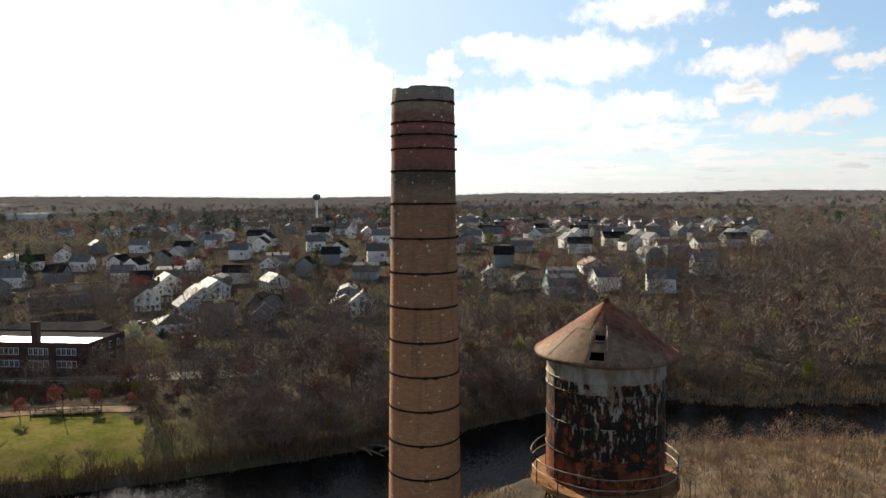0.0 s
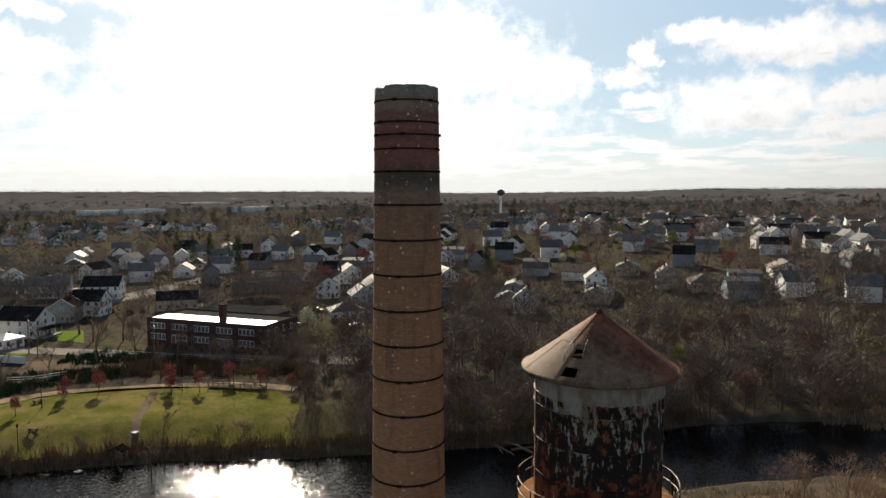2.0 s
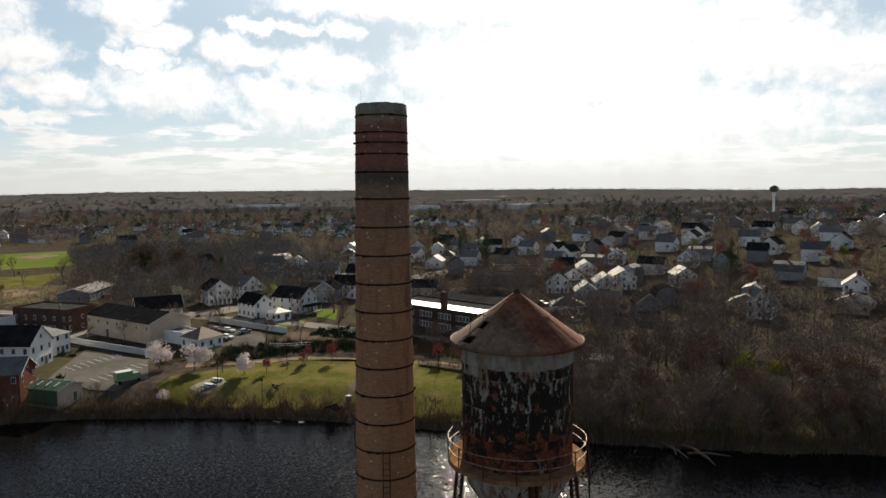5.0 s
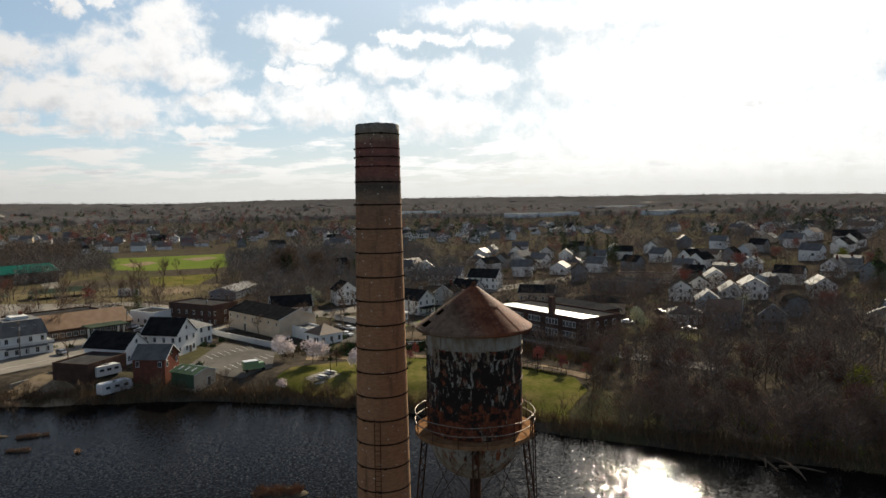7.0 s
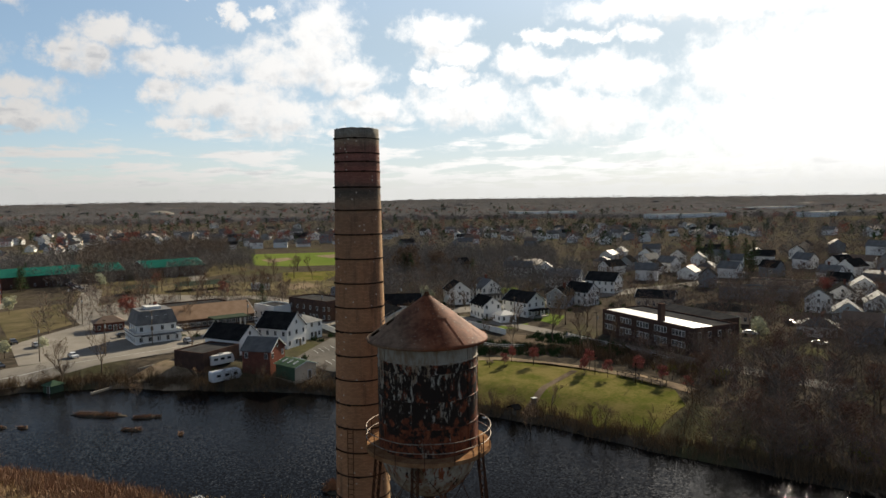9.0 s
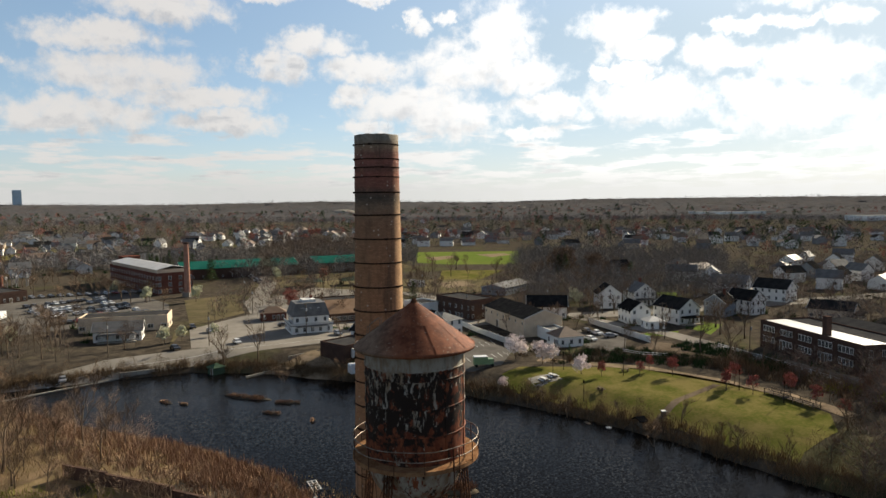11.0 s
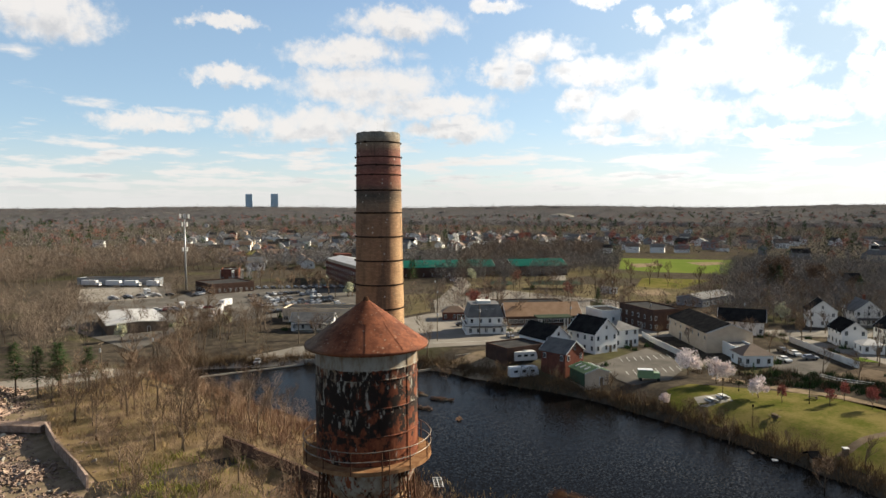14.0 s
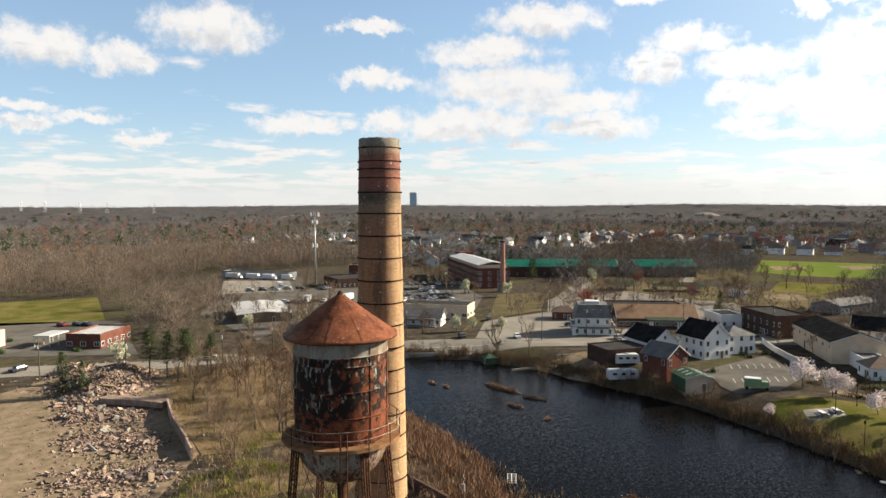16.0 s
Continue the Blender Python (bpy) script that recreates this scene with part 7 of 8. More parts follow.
wall_run("bridge_parapet", [(-86, -124.6), (-100, -117.6), (-117.8, -107), (-124, -100)], 1.1, 0.5, "concrete", "pale concrete bridge parapet over the pond", "parapet", 0.0)
wall_run("retaining_wall", [(-88, -127), (-101, -120.3), (-119, -109.5)], 3.2, 0.6, "concrete", "stained concrete dam wall under the road", "wall", -3.2)
wall_run("fence", [(-202, 15.5), (-193, 20.5), (-184, 25.5), (-177, 29.5), (-170, 33.5)], 1.8, 0.12, "trim", "long white vinyl fence", "fence", 0, True)
rail_fence([(-154, 25), (-151, 29), (-150, 36)], 1.1, "white rail fence beside the lot")
rail_fence([(-166, 52), (-154, 58.5), (-142, 65.5), (-128, 72)], 1.1, "pale rail fence in front of the school")
wall_run("fence", [(-157, -5), (-167, -12), (-180, -21), (-190, -27)], 1.7, 0.15, "trim", "pale fence along the hall's yard", "fence", 0, True)
wall_run("kerb", [(-124, -74), (-137, -67.5), (-147, -61)], 0.45, 0.4, "concrete", "pale concrete kerb of the pond-side lot", "kerb")
wall_run("ruined_wall", [(-48.5, -67), (-46.8, -58), (-44.2, -45), (-42, -36), (-40, -27)], 2.2, 0.5, "dark_brick", "low dark ruined foundation wall", "wall")
wall_run("pit_wall", [(-38, -103), (-33, -92), (-28, -78), (-25.5, -72)], 2.2, 0.35, "rubble", "broken masonry wall beside the rubble pit", "wall")
wall_run("pit_wall", [(-31, -117), (-35, -110), (-38, -103)], 0.5, 3.0, "rubble", "broken concrete floor slab over the pit", "slab", 1.2)

# ---- park furniture, poles and masts ----
def picnic_table(x, y, yaw, label="weathered picnic table on the lawn"):
    t = thing("picnic_table", x, y, gz(x, y) + 0.07, yaw, label, "table", "picnic tables")
    part("top", Build().box((0, 0, 0.74), (1.9, 0.8, 0.07)), M["wood"], t)
    for s in (-1, 1):
        part("bench", Build().box((0, s * 0.72, 0.43), (1.9, 0.28, 0.06)), M["wood"], t)
        part("leg", Build().box((s * 0.7, 0, 0.36), (0.09, 1.5, 0.09)).box((s * 0.7, 0, 0.4), (0.09, 0.5, 0.72)), M["wood"], t)


for x, y, a in ((-114.2, 17.7, 30), (-100.2, 14.8, 30), (-131.5, 24, 110)):
    picnic_table(x, y, a)
for i, (x, y, a) in enumerate(((-120.8, 4.6, 40), (-123.2, 6.6, 40))):
    t = thing("game_table", x, y, gz(x, y) + 0.12, a, "white concrete table with benches on a paved square", "table", "concrete tables")
    part("slab", Build().box((0, 0, 0.76), (2.4, 1.0, 0.1)), M["trim"], t)
    part("pedestal", Build().box((0, 0, 0.36), (1.4, 0.4, 0.74)), M["concrete"], t)
    for s in (-1, 1):
        part("bench", Build().box((0, s * 0.95, 0.43), (2.4, 0.42, 0.1)), M["trim"], t)
        part("bench_foot", Build().box((0, s * 0.95, 0.2), (1.6, 0.25, 0.42)), M["concrete"], t)
patch("paved_square", [(-117.5, 3.2), (-122, 9), (-127, 6.5), (-122.5, 0.6)], M["concrete"], "paved square round the tables", "paving", 0.1, 2)
for x, y in ((-97.1, 19), (-100.5, 30)):
    t = thing("litter_bin", x, y, gz(x, y) + 0.05, 20, "dark square litter bin at the bank", "bin", "litter bins")
    part("body", Build().box((0, 0, 0.55), (0.8, 0.8, 1.1), 0, 0, 1.05), M["wood"], t)
    part("lid", Build().box((0, 0, 1.16), (0.95, 0.95, 0.12)), M["trim"], t)
kiosk = thing("notice_shelter", -95.5, 25, gz(-95.5, 25), 33, "small dark roofed notice shelter by the path", "shelter")
for sx in (-0.9, 0.9):
    for sy in (-0.5, 0.5):
        part("post", Build().box((sx, sy, 1.2), (0.14, 0.14, 2.5)), M["wood"], kiosk)
part("roof", roof_build(2.2, 1.6, 2.4, 0.6, "gable", 0.25), M["shingle"], kiosk)
part("board", Build().box((0, 0, 1.4), (1.6, 0.1, 1.0)), M["wood"], kiosk)
dock = thing("boardwalk", -111, 57, gz(-111, 57), 33, "low timber boardwalk with rails at the lawn's edge", "boardwalk")
for i in range(24):
    part("plank", Build().box((-6.2 + i * 0.54, 0, 0.6), (0.5, 2.2, 0.08)), M["wood"], dock)
for s in (-1, 1):
    part("rail", Build().box((0, s * 1.05, 1.35), (13, 0.1, 0.12)), M["wood"], dock)
    for i in range(6):
        part("post", Build().box((-6.2 + i * 2.48, s * 1.05, 0.6), (0.14, 0.14, 1.6)), M["wood"], dock)


def lamp_post(x, y, h=4.2):
    t = thing("lamp_post", x, y, gz(x, y), 0, "dark iron park lamp post", "lamp post", "park lamps")
    part("pole", Build().tube([(0, 0, 0), (0, 0, 0.6), (0, 0, h)], [0.13, 0.07, 0.05], 8), M["band"], t)
    part("lantern", Build().tube([(0, 0, h), (0, 0, h + 0.15), (0, 0, h + 0.55), (0, 0, h + 0.7)], [0.08, 0.16, 0.2, 0.03], 8), M["band"], t)


for x, y in ((-122.4, 6.7), (-127.3, 23.4), (-118, 48), (-110, 14), (-131, 9), (-109, 55)):
    lamp_post(x, y)


def utility_pole(x, y, yaw, h=10.5, arms=1):
    t = thing("utility_pole", x, y, gz(x, y), yaw, "wooden utility pole with crossarm", "utility pole", "utility poles")
    part("pole", Build().tube([(0, 0, -0.3), (0, 0, h)], [0.16, 0.1], 7), M["wood"], t)
    for i in range(arms):
        part("crossarm", Build().box((0, 0, h - 0.5 - i * 0.9), (2.4, 0.12, 0.14)), M["wood"], t)
    part("transformer", Build().tube([(0.35, 0, h - 2.6), (0.35, 0, h - 1.7)], [0.24, 0.24], 8), M["galv"], t)


POLES = [(-44, -134, 30), (-66, -126, 25), (-92, -140, 30), (-128, -118, 40), (-146, -97, 45), (-152, -82, 45), (-166, -74, 45), (-186, -50, 50), (-205, -28, 55), (-222, 0, 60), (-232, 30, 60), (-246, 54, 60), (-205, -112, 30), (-238, -132, 30), (-262, -140, 30), (-30, -150, 20), (-18, -176, 20), (-272, -60, 20), (-182, 38, 130), (-150, 57, 130)]
for x, y, a in POLES:
    utility_pole(x, y, a, 10.5, 1 + (int(x) % 2))
utility_pole(-33, -18.5, 35, 11.9 - gz(-33, -18.5), 2)
house(-127.5, -84.5, 60, 3.0, 3.4, 2.0, 1.0, "shed_green", "green_roof", "small green-roofed pump house by the pond", "hip", 0, name="pump_house", category="shed")
mast = thing("cell_mast", -211, -264, gz(-211, -264), 0, "tall pale steel cell mast with antennas", "mast")
part("pole", Build().tube([(0, 0, 0), (0, 0, 38)], [0.55, 0.28], 12), M["galv"], mast, "", True)
for z, r in ((37.4, 2.4), (33.2, 1.7), (20.5, 1.5)):
    tier = part("platform", Build().lathe([(0.5, z), (r, z), (r, z + 0.15), (0.5, z + 0.15)], 12), M["galv"], mast)
    for k in range(6 if r > 2 else 4):
        a = k * 1.047 if r > 2 else k * 1.571
        part("antenna", Build().box((r * math.cos(a), r * math.sin(a), z + 0.6), (0.25, 0.5, 2.2), a), M["trim"], tier)
for i in range(8):
    x, y = -255 - (i % 4) * 7, -285 + (i // 4) * 9
    t = thing("switchgear_frame", x, y, gz(x, y), 30, "pale steel substation frame", "substation", "substation frames")
    for s in (-2, 2):
        part("post", Build().box((s, 0, 3), (0.35, 0.35, 6.4)), M["galv"], t)
    part("beam", Build().box((0, 0, 6.1), (5, 0.4, 0.5)), M["galv"], t)
    part("insulator", Build().tube([(0, 0, 4.6), (0, 0, 5.8)], [0.25, 0.15], 6), M["trim"], t)

# ---- rubble of the demolished works ----
rnd = random.Random(21)
chunks = []
for k in range(5):
    b = Build()
    for px in (-1, 1):
        for py in (-1, 1):
            for pz in (-1, 1):
                b.v.append((px * rnd.uniform(0.5, 1.1), py * rnd.uniform(0.4, 0.9), pz * rnd.uniform(0.25, 0.6)))
    b.f = [(0, 1, 3, 2), (4, 6, 7, 5), (0, 4, 5, 1), (2, 3, 7, 6), (0, 2, 6, 4), (1, 5, 7, 3)]
    b.mi = [0] * 6
    chunks.append(b.mesh("rubble_chunk", [M["rubble"], M["concrete"], M["sand"]][k % 3:k % 3 + 1]))
PILE = [(-39, -151, 6, 3.0), (-46, -138, 7, 3.4), (-40, -137, 7, 3.2), (-33, -136, 7, 3.0), (-41, -128, 6, 2.6), (-34, -129, 7, 2.6), (-38, -127, 7, 2.2), (-30, -122, 7, 1.6), (-25, -112, 7, 1.4), (-30, -105, 5, 1.2), (-20, -95, 8, 1.2), (-24, -86, 6, 0.9), (-10, -78, 8, 0.7), (-18, -72, 6, 0.7), (-8, -66, 6, 0.5)]
heap = thing("rubble_heap", -32, -115, gz(-32, -115), 0, "heap of broken masonry and timber on the demolition site", "rubble")
def heap_z(x, y):
    return gz(x, y) + sum(h * math.exp(-((x - a) ** 2 + (y - c) ** 2) / (r * r * 0.5)) for a, c, r, h in PILE) * 0.75
loose = Build()
big_count = 0
for i in range(7000):
    a, c, r, h = rnd.choice(PILE)
    wide_ = 1.0 if i > 4200 else 0.5
    x, y = rnd.gauss(a, r * wide_), rnd.gauss(c, r * wide_)
    s = rnd.uniform(0.25, 0.9) ** 1.4
    m = Euler((rnd.uniform(-0.6, 0.6), rnd.uniform(-0.6, 0.6), rnd.uniform(0, 6.3))).to_matrix()
    if i < 230:
        ob = new("rubble_chunk", chunks[i % 5])
        ob.parent = heap
        k = rnd.uniform(0.3, 0.85)
        ob.matrix_basis = Matrix.Translation((x + 32, y + 115, heap_z(x, y) - gz(-32, -115))) @ m.to_4x4() @ Matrix.Diagonal((k * rnd.choice((1, 1, 2.2)), k, k, 1))
    else:
        z = heap_z(x, y)
        pts = [m @ Vector((px * s * rnd.uniform(0.5, 1), py * s * rnd.uniform(0.3, 0.8), pz * s * 0.4)) + Vector((x, y, z)) for px in (-0.5, 0.5) for py in (-0.5, 0.5) for pz in (-0.5, 0.5)]
        loose.add(pts, [(0, 1, 3, 2), (4, 6, 7, 5), (0, 4, 5, 1), (2, 3, 7, 6), (0, 2, 6, 4), (1, 5, 7, 3)])
tagged(new("rubble", loose.mesh("rubble", M["rubble"])), "small broken bricks and stones", "rubble", kind="stuff")
b = Build()
gxs, gys = np.arange(-58, 6, 2.0), np.arange(-160, -56, 2.0)
for yv in gys:
    for xv in gxs:
        extra = sum(h * math.exp(-((xv - a) ** 2 + (yv - c) ** 2) / (r * r * 0.5)) for a, c, r, h in PILE) * 0.75
        b.v.append((xv, yv, gz(xv, yv) - 0.25 + extra + 0.3 * min(1, extra) * noise.noise((xv * 0.5, yv * 0.5, 0))))
nx2 = len(gxs)
b.f = [(j * nx2 + i, j * nx2 + i + 1, (j + 1) * nx2 + i + 1, (j + 1) * nx2 + i) for j in range(len(gys) - 1) for i in range(nx2 - 1)]
b.mi = [0] * len(b.f)
tagged(new("rubble_mound", b.mesh("rubble_mound", M["rubble"], True)), "mound of crushed masonry under the rubble", "rubble", kind="structure")
for i in range(22):
    a, c, r, h = rnd.choice(PILE[:9])
    x, y = rnd.gauss(a, r * 0.5), rnd.gauss(c, r * 0.5)
    l = rnd.uniform(2.5, 6)
    ob = new("timber_beam", Build().box((0, 0, 0), (l, 0.3, 0.25)).mesh("timber_beam", M["wood"]))
    ob.parent = heap
    ob.matrix_basis = Matrix.Translation((x + 32, y + 115, heap_z(x, y) + 0.3 - gz(-32, -115))) @ Euler((0, rnd.uniform(-0.4, 0.4), rnd.uniform(0, 6.3))).to_matrix().to_4x4()

# ---- islets, logs, reeds and brush ----
def blades(centres, per, r, h0, h1, wide, seed):
    """Upright thin blades in clumps, all in one mesh."""
    rng = np.random.default_rng(seed)
    c = np.repeat(np.asarray(centres, float), per, 0)
    n = len(c)
    x = c[:, 0] + rng.normal(0, 1, n) * r
    y = c[:, 1] + rng.normal(0, 1, n) * r
    s = c[:, 2] if c.shape[1] > 2 else 1.0
    z = np.maximum(heights(x, y), -0.1)
    hh = rng.uniform(h0, h1, n) * s
    a = rng.uniform(0, 6.283, n)
    w_ = wide * rng.uniform(0.5, 1.5, n)
    lean = hh[:, None] * rng.normal(0, 0.32, (n, 2))
    v0 = np.stack([x - np.cos(a) * w_, y - np.sin(a) * w_, z - 0.05], 1)
    v1 = np.stack([x + np.cos(a) * w_, y + np.sin(a) * w_, z - 0.05], 1)
    v2 = np.stack([x + lean[:, 0], y + lean[:, 1], z + hh], 1)
    v = np.stack([v0, v1, v2], 1).reshape(-1, 3)
    me = bpy.data.meshes.new("blades")
    me.from_pydata(v.tolist(), [], np.arange(3 * n).reshape(-1, 3).tolist())
    return me


def stuff(name, me, mat, label, category):
    me.materials.append(M[mat])
    return tagged(new(name, me), label, category, kind="stuff")


rng = np.random.default_rng(4)


def along(line, step, lo, hi, count=1):
    """Points beside the shore, lo to hi metres inland."""
    res = []
    pts = np.array(fringe(line, step, 0.6))
    for i in range(len(pts) - 1):
        t = pts[i + 1] - pts[i]
        n = np.array((-t[1], t[0])) / (np.hypot(*t) + 1e-9)
        if pond_distance(*(pts[i] + n * 2))[0] < 0:
            n = -n
        for _ in range(count):
            res.append(tuple(pts[i] + t * rng.uniform(0, 1) + n * rng.uniform(lo, hi)))
    return res


bank = [(x, y, rng.uniform(0.5, 1.3)) for x, y in along(FAR_SHORE[:16], 1.6, 0.3, 5.5, 3)]
stuff("bank_brush", blades(bank, 60, 0.8, 0.6, 2.5, 0.05, 1), "shrub", "dark brown brush along the far bank", "brush")
marsh = [(x, y, rng.uniform(0.6, 1.1)) for x, y in along(FAR_SHORE[16:], 1.6, -2.0, 11.0, 7)] + [(x, y, rng.uniform(0.6, 1.1)) for x, y in along(NEAR_SHORE[:5], 2.0, 0.0, 12, 5)]
stuff("marsh_reeds", blades(marsh, 30, 0.9, 0.8, 1.9, 0.05, 2), "reed", "pale dry reeds on the marshy bank", "reeds")
near_reeds = [(x, y, rng.uniform(0.6, 1.2)) for x, y in along(NEAR_SHORE[8:], 1.4, -1.0, 8.0, 6)]


def fill(poly, count):
    xs, ys = [p[0] for p in poly], [p[1] for p in poly]
    res = []
    while len(res) < count:
        x, y = rng.uniform(min(xs), max(xs)), rng.uniform(min(ys), max(ys))
        if inside(poly, x, y):
            res.append((x, y, rng.uniform(0.4, 1.3)))
    return res


near_reeds += [(x, y, s_) for x, y, s_ in fill([(-60, -46), (-53, -30), (-46, -8), (-44, 14), (-36, 34), (-26, 34), (-30, 0), (-34, -46)], 420)]
near_reeds += fill([(-75, -86), (-69, -54), (-60, -40), (-50, -40), (-52, -66), (-64, -88)], 260)
stuff("pond_reeds", blades(near_reeds, 36, 0.9, 0.6, 1.8, 0.06, 3), "rust_reed", "rust-brown reeds along the near bank", "reeds")
stuff("marsh_grass", blades(fill([(-14, 78), (0, 94), (24, 106), (70, 120), (80, 66), (20, 48)], 460), 30, 1.0, 0.5, 1.5, 0.06, 8), "rust_reed", "rust-brown reeds and grass of the marsh", "reeds")
scrub = fill([(-76, -84), (-62, -36), (-58, 0), (-44, 34), (-20, 78), (4, 98), (30, 112), (70, 120), (70, 60), (10, 40), (-10, 10), (-12, -50), (-28, -74), (-38, -104), (-54, -132), (-84, -124)], 1900)
stuff("scrub", blades(scrub, 26, 1.1, 0.3, 1.5, 0.05, 5), "brush", "dry scrub and weeds on the near land", "scrub")
hedge = fill([(-138, 6), (-143, 30), (-137, 44), (-150, 46), (-160, 30), (-152, 8)], 80) + fill([(-168, 34), (-150, 52), (-132, 62), (-150, 66), (-172, 50)], 70)
stuff("hedge_rows", blades(hedge, 60, 0.7, 0.5, 1.7, 0.12, 12), "needle", "dark clipped hedges above the park", "shrub")
twigs = fill([(-146, -6), (-139, 6), (-143, 30), (-137, 44), (-150, 46), (-160, 30), (-156, 0)], 60)
stuff("bare_bushes", blades(twigs, 70, 0.8, 0.6, 2.2, 0.05, 13), "shrub", "bare brown bushes above the park", "shrub")
green = fill([(-40, -80), (-14, -60), (-10, -30), (-30, -28), (-46, -60)], 90)
stuff("green_shrubs", blades(green, 60, 1.0, 0.3, 1.4, 0.06, 6), "leaf", "shrubs in first green leaf", "shrub")
gold = fill([(-66, 104), (-60, 110), (-66, 116), (-72, 110)], 14) + fill([(-128, 62), (-120, 66), (-108, 78), (-120, 80)], 10) + fill([(-84, 66), (-60, 78), (-50, 90), (-58, 96), (-90, 80)], 16)
stuff("forsythia", blades(gold, 70, 1.0, 0.6, 2.6, 0.09, 7), "leaf", "yellow-green forsythia bushes", "shrub")
for k, (x, y, lx, ly, a) in enumerate(((-106.5, -65, 6.5, 1.6, 80), (-104, -53.5, 3.2, 1.1, 100), (-95.6, -53.5, 2.2, 0.9, 80), (-99.5, -82, 2.2, 0.8, 70), (-98.7, -76.8, 1.4, 0.6, 70), (-92, -42.5, 0.6, 0.3, 20), (-62.5, -7, 4.6, 2.6, 80))):
    b = Build()
    n = 18
    rr = [1 + 0.25 * noise.noise((k * 3.1, math.cos(6.283 * i / n) * 1.5, math.sin(6.283 * i / n) * 1.5)) for i in range(n)]
    for q, z in ((1.0, -0.4), (0.95, 0.08), (0.55, 0.28), (0.15, 0.34)):
        b.v += [(lx * q * rr[i] * math.cos(6.283 * i / n), ly * q * rr[i] * math.sin(6.283 * i / n), z + 0.08 * noise.noise((i, q * 5, k))) for i in range(n)]
    for j in range(3):
        b.f += [(j * n + i, j * n + (i + 1) % n, (j + 1) * n + (i + 1) % n, (j + 1) * n + i) for i in range(n)]
    b.f.append(tuple(3 * n + i for i in range(n)))
    b.mi = [0] * len(b.f)
    t = thing("islet", x, y, 0, a, "low islet of dry grass in the pond", "islet", "islets")
    part("soil", b, M["ground"], t, "", True)
    c = [(rng.uniform(-lx, lx) * 0.75, rng.uniform(-ly, ly) * 0.6, 0.7) for _ in range(int(lx * ly * 7) + 6)]
    bb = Build()
    for cx, cy, _ in c:
        for _ in range(18):
            sliver(bb, (cx + rng.normal(0, 0.35), cy + rng.normal(0, 0.22), 0.1), (rng.normal(0, 0.45), rng.normal(0, 0.45), 1), rng.uniform(0.3, 0.7) * (1 + 0.18 * ly * ly), 0.09)
    part("reeds", bb, M["rust_reed"], t)
for i in range(9):
    x, y = -56 + i * 1.1 + rng.uniform(-2, 2), 73 + i * 0.4 + rng.uniform(-2.5, 3)
    ob = thing("fallen_log", x, y, 0.35, rng.uniform(-40, 60), "grey fallen log at the water's edge", "log", "fallen logs")
    part("stem", Build().tube([(-3.5, 0, 0), (0, 0.2, 0.25), (3.5, 0, 0.1)], [0.25, 0.2, 0.1], 7), M["bark"], ob)
raft = thing("drift_raft", -59.5, -29.3, 0.02, 35, "half-sunk pale timber frame in the pond", "raft")
for i in range(3):
    part("rail", Build().box((0, -0.7 + i * 0.7, 0.05), (4.2, 0.12, 0.12)), M["trim"], raft)
for i in range(5):
    part("rung", Build().box((-1.9 + i * 0.95, 0, 0.1), (0.1, 1.6, 0.1)), M["trim"], raft)
snag = thing("sunken_branch", -27, 62, 0.1, 30, "dark branch breaking the water", "branch")
for i in range(6):
    part("bough", Build().tube([(i * 0.5 - 1.5, 0, -0.2), (i * 0.5 - 1.2 + rng.uniform(-1, 1), rng.uniform(-1, 1), 0.5)], [0.09, 0.03], 5), M["bark"], snag)


